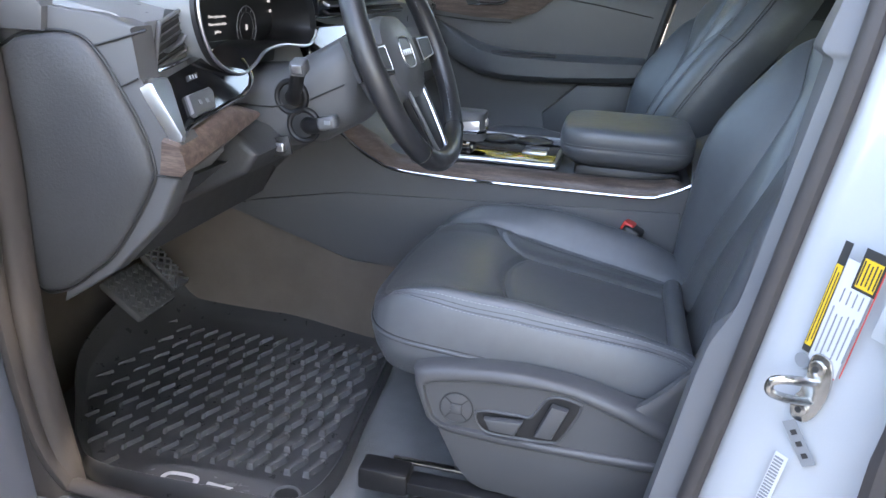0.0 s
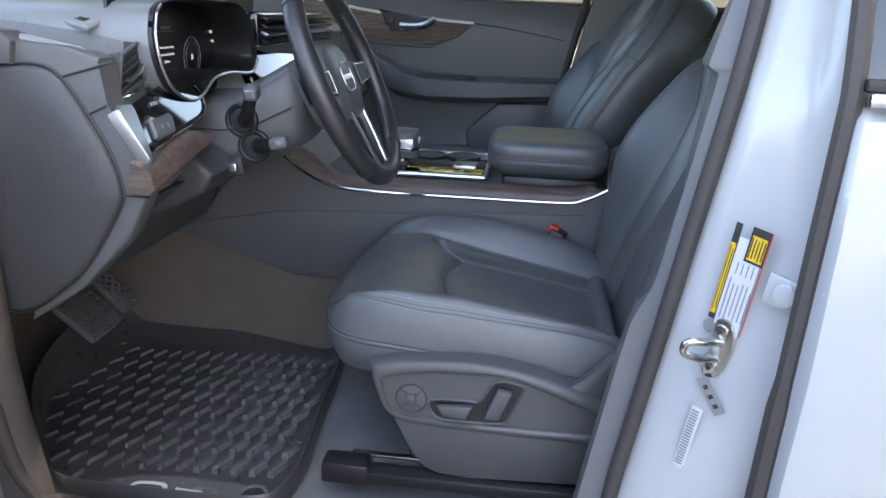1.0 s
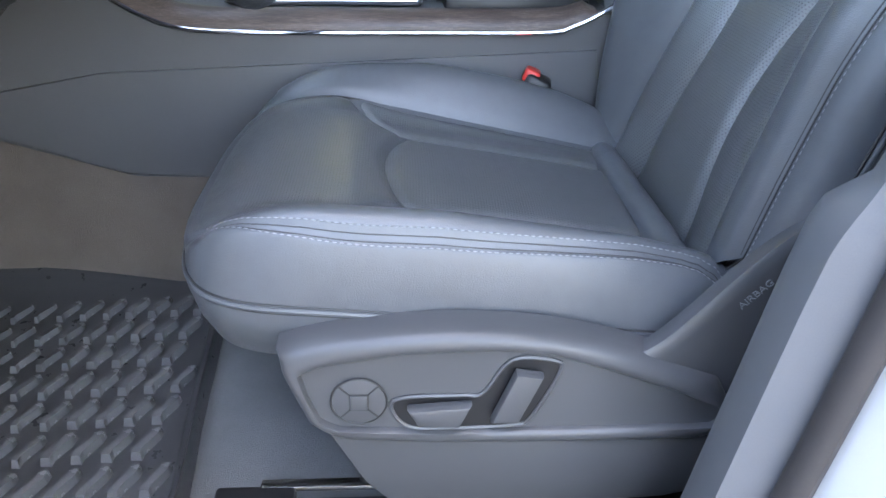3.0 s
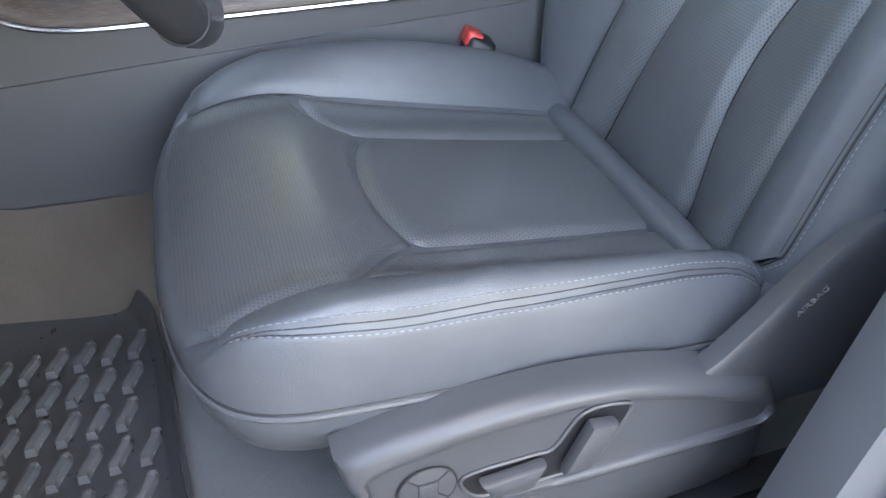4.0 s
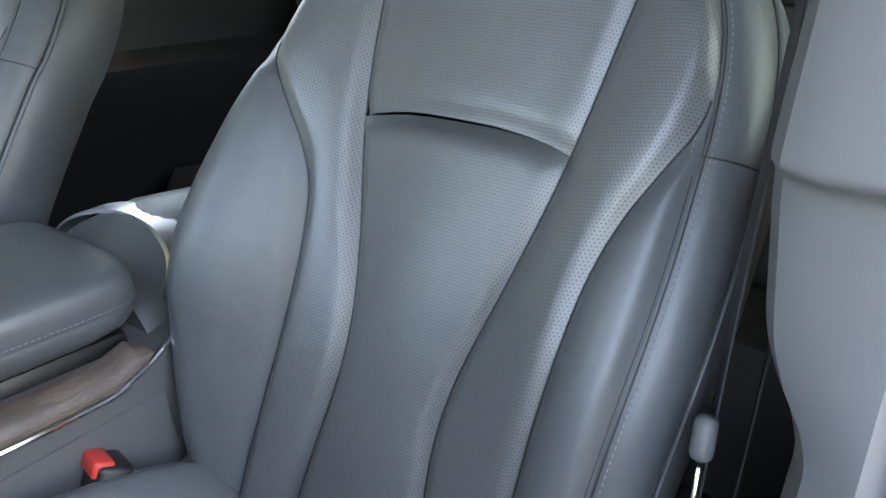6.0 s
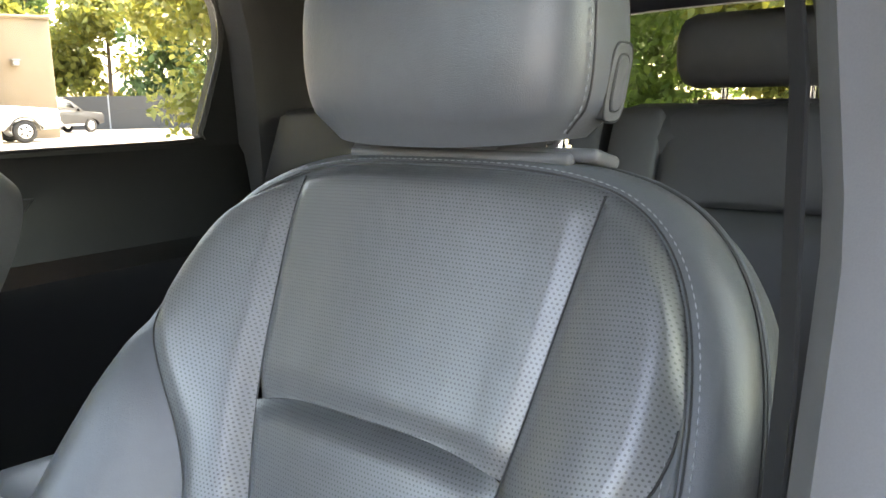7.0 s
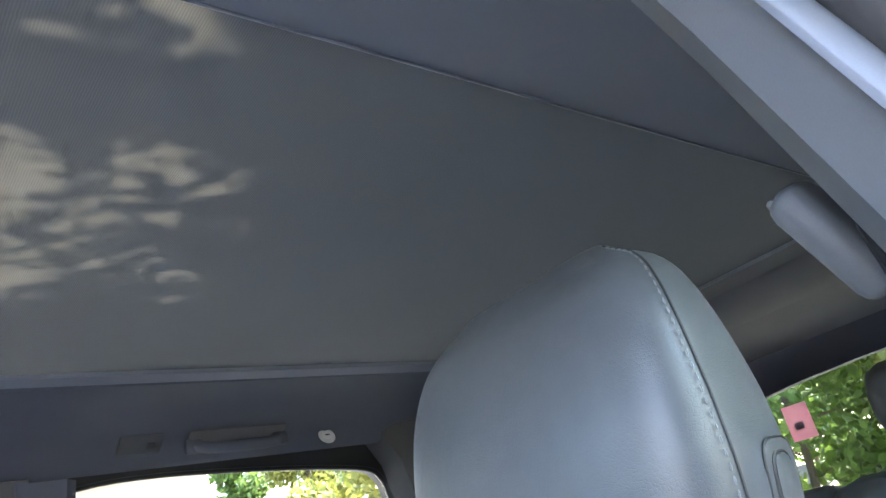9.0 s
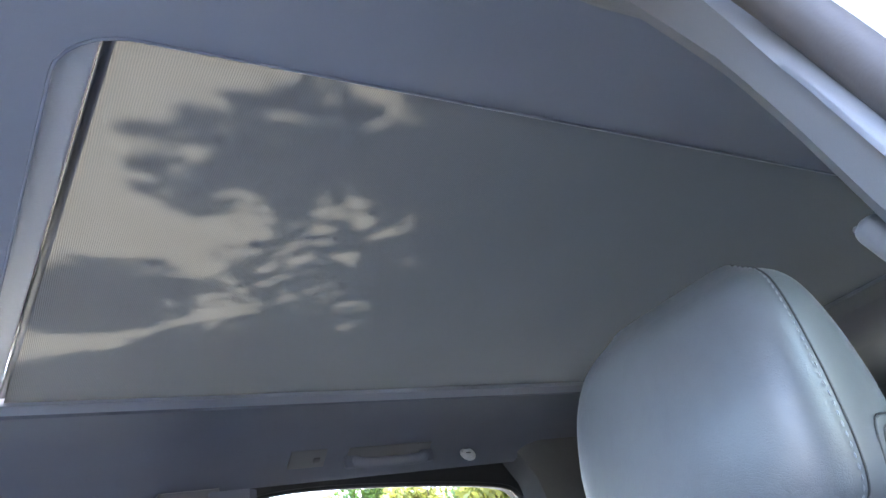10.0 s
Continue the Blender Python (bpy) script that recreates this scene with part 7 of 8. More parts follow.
def make_passenger_door():
    d = thing("door_1", (-0.5, 1.75, 0.42), "dark passenger door panel with wood trim and a bright handle", "door panel", kind="structure")
    prof = [(0.05, 0.40), (-0.03, 0.42), (-0.035, 0.60), (0.0, 0.72), (0.005, 0.80), (0.0, 0.86), (0.005, 0.95), (-0.005, 1.05), (0.002, 1.12), (0.02, 1.165), (0.05, 1.176)]
    edge = lambda z: -0.162 + 0.213 * (z - 0.776)
    rings = [[(min(x, edge(z) - 0.010), y, z) for y, z in [(1.745 + o, z) for o, z in prof] + [(1.80, 1.176), (1.80, 0.40)]] for x in (*np.linspace(-1.15, -0.26, 18), -0.07)]
    part("panel", loft(rings), SOFT, d, "dark moulded door panel", sharp=40)
    # armrest, swelling out of the panel
    ar = []
    for x, t, b, o in ((-0.86, 1.03, 1.00, 0.0), (-0.78, 1.012, 0.95, 0.02), (-0.72, 0.985, 0.905, 0.045), (-0.64, 0.950, 0.868, 0.062), (-0.56, 0.936, 0.855, 0.07), (-0.40, 0.934, 0.858, 0.07), (-0.24, 0.937, 0.869, 0.066), (-0.145, 0.940, 0.876, 0.06)):
        ar.append([(x, 1.75, t + 0.004), (x, 1.742 - o * 0.7, t + 0.002), (x, 1.742 - o, t - 0.012), (x, 1.742 - o, b + 0.016), (x, 1.742 - o * 0.75, b), (x, 1.75, b - 0.004)])
    part("armrest", loft(ar), LEATHER, d, "dark grey padded armrest", sharp=40)
    part("pull_slot", rbox((0.20, 0.020, 0.010), (-0.50, 1.690, 0.934), 0.004), INK, d, "dark pull recess in the armrest")
    # lower map pocket with a slanted joint
    part("pocket", prism([(-0.43, 0.76), (-0.33, 0.855), (-0.160, 0.862), (-0.212, 0.60), (-0.40, 0.60)], "y", 1.712, 1.75, 0.008), SOFT, d, "dark door pocket")
    # wood trim with a bright upper line
    wd = [(-1.02, 1.07), (-0.80, 1.045), (-0.66, 1.030), (-0.54, 1.030), (-0.475, 1.055), (-0.425, 1.098), (-0.60, 1.108), (-0.80, 1.128), (-1.02, 1.17)]
    part("wood_trim", prism(wd, "y", 1.730, 1.75, 0.004), WOOD, d, "dark open-grain wood trim")
    part("bright_line", tube(spline([(-1.02, 1.729, 1.172), (-0.80, 1.729, 1.131), (-0.60, 1.729, 1.110), (-0.422, 1.729, 1.100)], 30), 0.0045, 8), LETTER, d, "bright line over the wood")
    part("panel_joint", tube(spline([(-0.42, 1.741, 1.100), (-0.30, 1.741, 1.086), (-0.135, 1.741, 1.059)], 16), 0.002, 6), INK, d)
    part("panel_joint", tube(spline([(-0.95, 1.735, 1.045), (-0.70, 1.735, 1.022), (-0.55, 1.735, 1.020)], 16), 0.002, 6), INK, d)
    sc = part("handle_recess", prism([(-0.725, 1.128), (-0.57, 1.108), (-0.545, 1.095), (-0.585, 1.072), (-0.685, 1.066)], "y", 1.722, 1.735, 0.004), INK, d, "dark recess behind the handle")
    part("recess_rim", tube([(x, 1.722, z) for x, z in ((-0.725, 1.128), (-0.57, 1.108), (-0.545, 1.095), (-0.585, 1.072), (-0.685, 1.066))], 0.0025, 8, True), CHROME, sc)
    part("door_handle", tube(spline([(-0.655, 1.716, 1.085), (-0.60, 1.706, 1.086), (-0.57, 1.704, 1.094), (-0.548, 1.712, 1.108)], 14), 0.011, 10, flat=0.8), SATIN, sc, "satin metal door handle")
    part("lock_key", rbox((0.030, 0.008, 0.022), (-0.692, 1.719, 1.098), 0.003), BLACK, sc, "small lock key")
    part("edge_seal", tube([(edge(z), 1.742, z) for z in np.linspace(0.45, 1.19, 20)], 0.012, 10), INK, d, "black rubber at the door's rear edge")
    part("pillar_lower", prism([(-0.225, 0.40), (0.12, 0.40), (0.15, 1.60), (0.03, 1.60), (-0.055, 1.20), (-0.148, 0.776)], "y", 1.69, 1.78, 0.01), SOFT, d, "dark pillar foot behind the passenger door")


make_passenger_door()


def make_rear_seat():
    r = thing("rear_seat", (1.05, MID_Y, 0.40), "dark leather rear bench with folding backrests", "rear bench")
    xf = lambda z: 0.955 + (z - 1.13) * 0.40          # front face of the backrest
    def pad(name, y0, y1, z0, z1, parent, puff=0.016, top=0.0):
        def fn(a, b):
            y = y0 + (y1 - y0) * b
            z = z0 + (z1 - z0) * a
            e = puff * (math.sin(math.pi * b) ** 0.35) * (math.sin(math.pi * min(1, a)) ** 0.35)
            z -= top * (abs(2 * b - 1) ** 6)
            return Vector((xf(z) + 0.018 - e, y, z))
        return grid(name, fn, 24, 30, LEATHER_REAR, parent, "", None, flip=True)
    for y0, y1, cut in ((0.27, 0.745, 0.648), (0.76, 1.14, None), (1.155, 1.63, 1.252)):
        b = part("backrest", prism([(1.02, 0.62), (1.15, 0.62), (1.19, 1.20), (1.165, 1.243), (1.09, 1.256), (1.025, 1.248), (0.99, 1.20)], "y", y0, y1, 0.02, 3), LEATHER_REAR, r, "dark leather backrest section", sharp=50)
        for a, c in ([(y0, y1)] if cut is None else [(y0, cut), (cut, y1)]):
            pad("upper_pad", a + 0.002, c - 0.002, 1.093, 1.250, b, 0.022, 0.016)
            pad("lower_pad", a + 0.002, c - 0.002, 0.66, 1.091, b, 0.028)
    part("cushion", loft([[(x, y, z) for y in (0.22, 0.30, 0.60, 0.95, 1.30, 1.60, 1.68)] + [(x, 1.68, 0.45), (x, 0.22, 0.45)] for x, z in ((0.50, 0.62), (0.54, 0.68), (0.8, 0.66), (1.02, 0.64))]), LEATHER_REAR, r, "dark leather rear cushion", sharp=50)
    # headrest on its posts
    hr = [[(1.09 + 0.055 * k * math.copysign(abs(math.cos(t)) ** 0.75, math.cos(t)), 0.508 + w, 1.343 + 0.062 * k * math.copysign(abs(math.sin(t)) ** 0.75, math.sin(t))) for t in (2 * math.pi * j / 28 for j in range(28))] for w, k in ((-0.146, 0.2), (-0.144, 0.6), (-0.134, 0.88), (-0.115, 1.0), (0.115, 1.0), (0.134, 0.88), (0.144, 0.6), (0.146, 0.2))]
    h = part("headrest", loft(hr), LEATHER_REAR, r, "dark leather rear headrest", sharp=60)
    for y in (0.438, 0.578):
        part("post", tube([(1.09, y, 1.25), (1.09, y, 1.30)], 0.0065, 12), CHROME, h, "bright steel post")
    part("guide", rbox((0.04, 0.22, 0.012), (1.09, 0.508, 1.256), 0.004), BLACK, r)


make_rear_seat()


def make_belt():
    b = thing("seat_belt", (0.03, 0.23, 0.50), "black woven seat belt hanging at the door pillar", "seat belt")
    def band(p, w, t):
        rings = []
        for x, y, z, a in p:
            c, s = math.cos(radians(a)), math.sin(radians(a))
            rings.append([(x - c * w - s * t, y - s * w + c * t, z), (x + c * w - s * t, y + s * w + c * t, z), (x + c * w + s * t, y + s * w - c * t, z), (x - c * w + s * t, y - s * w - c * t, z)])
        return loft(rings)
    part("webbing", band([(0.112, 0.258, 1.345, 20), (0.094, 0.244, 1.27, 20), (0.074, 0.236, 1.15, 20), (0.050, 0.236, 1.0, 20), (0.042, 0.238, 0.80, 16), (0.045, 0.235, 0.55, 12), (0.05, 0.23, 0.42, 12)], 0.023, 0.0008), WEB, b, "black belt webbing")
    part("webbing", band([(0.112, 0.250, 1.345, 20), (0.108, 0.228, 1.25, 20), (0.094, 0.218, 1.0, 14), (0.074, 0.222, 0.72, 10), (0.07, 0.222, 0.45, 10)], 0.023, 0.0008), WEB, b, "black belt webbing")
    an = part("top_anchor", rbox((0.024, 0.016, 0.048), (0.106, 0.263, 1.347), 0.007, (-18, -18, 0), 3), TRIM_GREY, b, "grey height adjuster of the belt")
    for dz in (-0.010, 0.012):
        part("adjuster_tab", rbox((0.004, 0.004, 0.011), (0.100 - 0.2 * dz, 0.270 + 0.3 * dz, 1.350 + dz), 0.002, (-18, -18, 0)), TRIM_GREY, an, "grey tab on the adjuster")
    m = Matrix.Translation((0.010, 0.232, 0.890)) @ pose(0, 0, 0, 0, 24, 14)
    bm = rbox((0.022, 0.016, 0.032), (0, 0, 0), 0.007, seg=3)
    bmesh.ops.transform(bm, matrix=m, verts=bm.verts)
    t = part("tongue_grip", bm, SOFT, b, "grey grip of the belt tongue")
    bm = rbox((0.016, 0.003, 0.036), (-0.002, 0, -0.036), 0.001)
    bmesh.ops.transform(bm, matrix=m, verts=bm.verts)
    part("tongue", bm, STEEL, t, "steel belt tongue")
    bm = rbox((0.060, 0.010, 0.020), (0.035, 0.0, 0.004), 0.003)
    bmesh.ops.transform(bm, matrix=m, verts=bm.verts)
    part("tongue_loop", bm, BLACK, t)


make_belt()

# plane of the painted pillar face that carries striker and labels
JN = Vector((-0.60, -0.80, 0)).normalized()      # outward
JT = Vector((0.155, -0.04, 0.99)).normalized()    # up along it
JS = JT.cross(JN).normalized()                    # across, towards the rear door
JN = JS.cross(JT).normalized() if JS.cross(JT).dot(JN) > 0 else -JS.cross(JT).normalized()


def on_pillar(across, z, out=0.0):
    x = lean(z)
    a = Vector((x + 0.012, 0.082, z))
    b = Vector((0.049 + 0.03 * (z - 0.5), 0.018, z))
    p = a.lerp(b, across)
    out += 0.0010 + 0.0052 * max(0.0, 1 - abs(across - 0.34) / (0.34 if across < 0.34 else 0.66))
    n = Vector((-(a.y - b.y), -(b.x - a.x), 0)).normalized()
    return p + n * out, n, (b - a).normalized()


def pillar_frame(across, z, out, turn=0.0):
    p, n, t = on_pillar(across, z, out)
    u = JT - n * JT.dot(n)
    u.normalize()
    s = u.cross(n).normalized()
    m = Matrix((s, u, n)).transposed().to_4x4()
    return Matrix.Translation(p) @ m @ pose(0, 0, 0, 0, 0, turn)


def make_striker():
    s = thing("door_striker", (0.0, 0.06, 0.79), "bright steel door striker bolted to the painted pillar", "door striker")
    m = pillar_frame(0.33, 0.784, 0.000, 0) @ Matrix.Diagonal((0.86, 0.9, 0.72, 1))
    def on(bm):
        bmesh.ops.transform(bm, matrix=m, verts=bm.verts)
        return bm
    base = [(p.x, p.y) for p in spline([(-0.012, 0.036, 0), (0.006, 0.040, 0), (0.016, 0.020, 0), (0.018, -0.008, 0), (0.010, -0.036, 0), (-0.008, -0.040, 0), (-0.014, -0.02, 0), (-0.008, 0.0, 0)], 36, True)]
    part("base_plate", on(prism(base, "z", -0.002, 0.004, 0.0012)), STEEL, s, "bright steel base plate")
    loop = [(0.004, 0.010, 0.0), (-0.004, 0.012, 0.020), (-0.018, 0.012, 0.044), (-0.026, 0.006, 0.052), (-0.024, -0.006, 0.050), (-0.012, -0.012, 0.030), (0.004, -0.014, 0.0)]
    part("loop", on(tube(spline(loop, 30), 0.0052, 10)), STEEL, s, "bright steel striker loop")
    for x, y in ((-0.002, 0.026), (-0.002, -0.026)):
        bolt = part("bolt", on(disc(0.0085, 0.006, Matrix.Translation((x, y, 0.006)), 20, 0.0015)), STEEL, s, "steel bolt head")
        part("bolt_socket", on(disc(0.004, 0.002, Matrix.Translation((x, y, 0.0088)), 6, 0.0)), INK, bolt)


make_striker()


def make_labels():
    def sheet(name, across, z, turn, label, category):
        t = thing(name, on_pillar(across, z, 0)[0], label, category)
        m = pillar_frame(across, z, 0.0030, turn)
        def put(nm, x, y, w, h, mat, lift=0.0, parent=t, lab=""):
            bm = rbox((w, h, 0.0006), (x, y, lift), 0.0)
            bmesh.ops.transform(bm, matrix=m, verts=bm.verts)
            return part(nm, bm, mat, parent, lab, smooth=False)
        return t, put
    t, put = sheet("tyre_label", 0.33, 0.860, 0, "white tyre label with a black and yellow heading", "label")
    sh = put("paper", 0.004, 0, 0.030, 0.112, LABEL_WHITE)
    put("heading", -0.0155, 0.012, 0.0075, 0.116, INK, 0.0004)
    put("heading_field", -0.0155, 0.004, 0.0062, 0.086, LABEL_YELLOW, 0.0009)
    for k in range(2):
        put("heading_text", -0.0170 + 0.0030 * k, 0.004, 0.0009, 0.080 - 0.008 * k, INK, 0.0012)
    put("warning", 0.0110, 0.052, 0.0215, 0.040, INK, 0.0006)
    put("warning_field", 0.0112, 0.049, 0.0170, 0.028, LABEL_YELLOW, 0.0011)
    for k in range(5):
        put("warning_line", 0.004 + 0.0036 * k, 0.049, 0.0012, 0.024 - 0.002 * (k % 3), INK, 0.0015)
    put("red_edge", 0.0225, 0.010, 0.0010, 0.125, LABEL_RED, 0.0008)
    put("red_edge", 0.004, -0.0565, 0.030, 0.0010, LABEL_RED, 0.0008)
    for k in range(6):
        put("print_line", -0.007 + 0.0052 * k, -0.016 - 0.003 * (k % 2), 0.0013, 0.050 - 0.006 * (k % 3), PLATE, 0.0006)
    for k in range(4):
        put("print_line", -0.004 + 0.006 * k, 0.022, 0.0012, 0.014, PLATE, 0.0006)
    dot = disc(0.0075, 0.0008, pillar_frame(0.33, 0.860, 0.0040) @ Matrix.Translation((-0.0145, -0.056, 0)), 24, 0)
    part("seal_mark", dot, PLATE, t, "round grey seal mark")
    t, put = sheet("grey_label", 0.40, 0.728, 46, "small grey label with dark marks", "label")
    put("paper", 0, 0, 0.014, 0.046, PLATE)
    for k in range(3):
        put("mark", 0.0, -0.013 + 0.012 * k, 0.006, 0.005, INK, 0.0005)
    t, put = sheet("code_label", 0.29, 0.668, 0, "narrow printed strip of dark bars", "label")
    put("paper", 0, 0, 0.013, 0.085, LABEL_WHITE)
    for k in range(20):
        put("mark", -0.001, -0.037 + 0.0039 * k, 0.009, 0.0022, PLATE, 0.0005)
    c = thing("round_cover", on_pillar(0.90, 0.868, 0)[0], "small white round cover on a square plate", "pillar cover")
    m = pillar_frame(0.90, 0.868, 0.007)
    bm = rbox((0.040, 0.034, 0.005), (0, 0, 0), 0.002)
    bmesh.ops.transform(bm, matrix=m, verts=bm.verts)
    part("plate", bm, PAINT, c)
    part("button", disc(0.0125, 0.006, m @ Matrix.Translation((0.003, 0, 0.004)), 28, 0.0015), PAINT, c, "round white cap")


make_labels()

# ---- outside ----


def make_ground():
    g = thing("ground", (0, 0, 0), "pale concrete yard reaching to the horizon", "yard", kind="structure")
    R = [0.0, 6, 15, 30, 60, 120, 400, 2500]
    vs, fs, n = [(0, 0, 0)], [], 40
    for r in R[1:]:
        for k in range(n):
            t = 2 * math.pi * k / n
            vs.append((r * math.cos(t), r * math.sin(t), 0))
    for k in range(n):
        fs.append((0, 1 + k, 1 + (k + 1) % n))
    for i in range(len(R) - 2):
        for k in range(n):
            a, b = 1 + i * n, 1 + (i + 1) * n
            fs.append((a + k, b + k, b + (k + 1) % n, a + (k + 1) % n))
    mesh_part("surface", vs, fs, GROUND, g, "pale worn concrete", False)


make_ground()

YAW = Vector((0.393, 0.919, 0)).normalized()      # towards the truck
SIDE = Vector((0.919, -0.393, 0))


def make_building():
    """Tan building: a tall wing with a door, and a lower wing behind the truck."""
    b = thing("building", (9, 30, 0), "tan stucco building with a tall and a low wing", "building")
    def wing(name, o, wide, deep, high, mat, lab):
        a = Vector(o)
        p = [a, a + SIDE * wide, a + SIDE * wide + YAW * deep, a + YAW * deep]
        bm = bmesh.new()
        lo = [bm.verts.new((q.x, q.y, 0)) for q in p]
        hi = [bm.verts.new((q.x, q.y, high)) for q in p]
        bm.faces.new(lo)
        bm.faces.new(hi)
        for i in range(4):
            bm.faces.new((lo[i], lo[(i + 1) % 4], hi[(i + 1) % 4], hi[i]))
        bmesh.ops.bevel(bm, geom=list(bm.edges), offset=0.04, segments=2, profile=0.5, affect='EDGES')
        w = part(name, bm, mat, b, lab)
        # coping along the top
        q = [a - SIDE * 0.06 - YAW * 0.06, a + SIDE * (wide + 0.06) - YAW * 0.06]
        part("coping", tube([(q[0].x, q[0].y, high), (q[1].x, q[1].y, high)], 0.09, 6), mat, w)
        return w
    E = Vector((-0.15, 0.187, 0))
    o = E + YAW * 30 - SIDE * 22.5
    w1 = wing("tall_wing", o, 22.18, 12, 7.0, TAN, "tall tan stucco wing")
    o2 = E + YAW * 37 - SIDE * 6
    w2 = wing("low_wing", o2, 7.87, 8, 5.05, TAN, "lower tan stucco wing")
    # door of the tall wing, window, wall lamps
    def slab(name, along, z, w, h, mat, parent, lab, base, out=0.03):
        c = base + SIDE * along - YAW * out
        bm = rbox((w, 0.08, h), (0, 0, 0), 0.02)
        ang = math.degrees(math.atan2(SIDE.y, SIDE.x))
        bmesh.ops.transform(bm, matrix=Matrix.Translation((c.x, c.y, z)) @ pose(0, 0, 0, 0, 0, ang), verts=bm.verts)
        return part(name, bm, mat, parent, lab)
    slab("shutter_door", 20.1, 2.2, 2.5, 4.4, TAN_DARK, w1, "tall grey-tan roller door", o)
    slab("door_frame", 21.45, 2.2, 0.18, 4.5, TAN, w1, "tan door frame", o, 0.08)
    slab("window", 17.0, 3.6, 2.0, 1.0, LEAF_DARK, w1, "greenish window", o, 0.02)
    slab("window_sill", 17.0, 3.05, 2.2, 0.12, TAN_DARK, w1, "", o, 0.06)
    for base, along, z, par in ((o2, 6.45, 3.15, w2), (o, 19.9, 5.4, w1)):
        c = base + SIDE * along - YAW * 0.14
        part("wall_lamp", rbox((0.28, 0.26, 0.20), (c.x, c.y, z), 0.06), PLATE, par, "small grey wall lamp")
        part("lamp_hood", rbox((0.34, 0.30, 0.06), (c.x, c.y, z + 0.13), 0.02), PLATE, par)
    for k in range(2):
        c = o + SIDE * (21.75 + 0.30 * k) - YAW * 0.25
        part("post", tube([(c.x, c.y, 0.0), (c.x, c.y, 0.32), (c.x, c.y, 0.36)], [0.13, 0.13, 0.05], 14), PLATE, b, "short grey ground post")


make_building()


def car_profile(name, at, heading, ln, wid, prof, cab, paint, label, category, size):
    """A parked vehicle: lower body, cabin with windows, wheels and lamps; prof and cab in (length, height)."""
    c = thing(name, at, label, category)
    m = Matrix.Translation(at) @ pose(0, 0, 0, 0, 0, heading) @ Matrix.Diagonal((size, size, size, 1))
    def put(bm):
        bmesh.ops.transform(bm, matrix=m, verts=bm.verts)
        return bm
    body = part("body", put(prism(prof, "y", -wid / 2, wid / 2, 0.07, 3)), paint, c, "painted lower body", sharp=40)
    top = bmesh.new()
    n = len(cab)
    ka = [top.verts.new((x, -wid / 2 + 0.05 + 0.22 * (z - cab[0][1]), z)) for x, z in cab]
    kb = [top.verts.new((x, wid / 2 - 0.05 - 0.22 * (z - cab[0][1]), z)) for x, z in cab]
    top.faces.new(ka)
    top.faces.new(kb)
    for i in range(n):
        top.faces.new((ka[i], ka[(i + 1) % n], kb[(i + 1) % n], kb[i]))
    bmesh.ops.bevel(top, geom=list(top.edges), offset=0.04, segments=2, profile=0.5, affect='EDGES')
    cabp = part("cabin", put(top), paint, c, "painted cabin")
    return c, put, body, cabp


def wheels(c, put, xs, wid, r):
    for x in xs:
        for s in (-1, 1):
            t = part("wheel", put(tube([(x + (r - 0.09) * math.cos(a), s * (wid / 2 - 0.10), r + (r - 0.09) * math.sin(a)) for a in (2 * math.pi * k / 28 for k in range(28))], 0.10, 10, True)), TYRE, c, "black tyre")
            part("rim", put(disc(r - 0.13, 0.12, Matrix.Translation((x, s * (wid / 2 - 0.08), r)) @ pose(0, 0, 0, 90, 0, 0), 20, 0.02)), SATIN, t, "pale wheel rim")
            for k in range(5):
                a = 2 * math.pi * k / 5
                part("spoke_gap", put(rbox((0.07, 0.02, 0.10), (x + 0.6 * (r - 0.13) * math.cos(a), s * (wid / 2 - 0.015), r + 0.6 * (r - 0.13) * math.sin(a)), 0.01, (0, -math.degrees(a) + 90, 0))), INK, t)


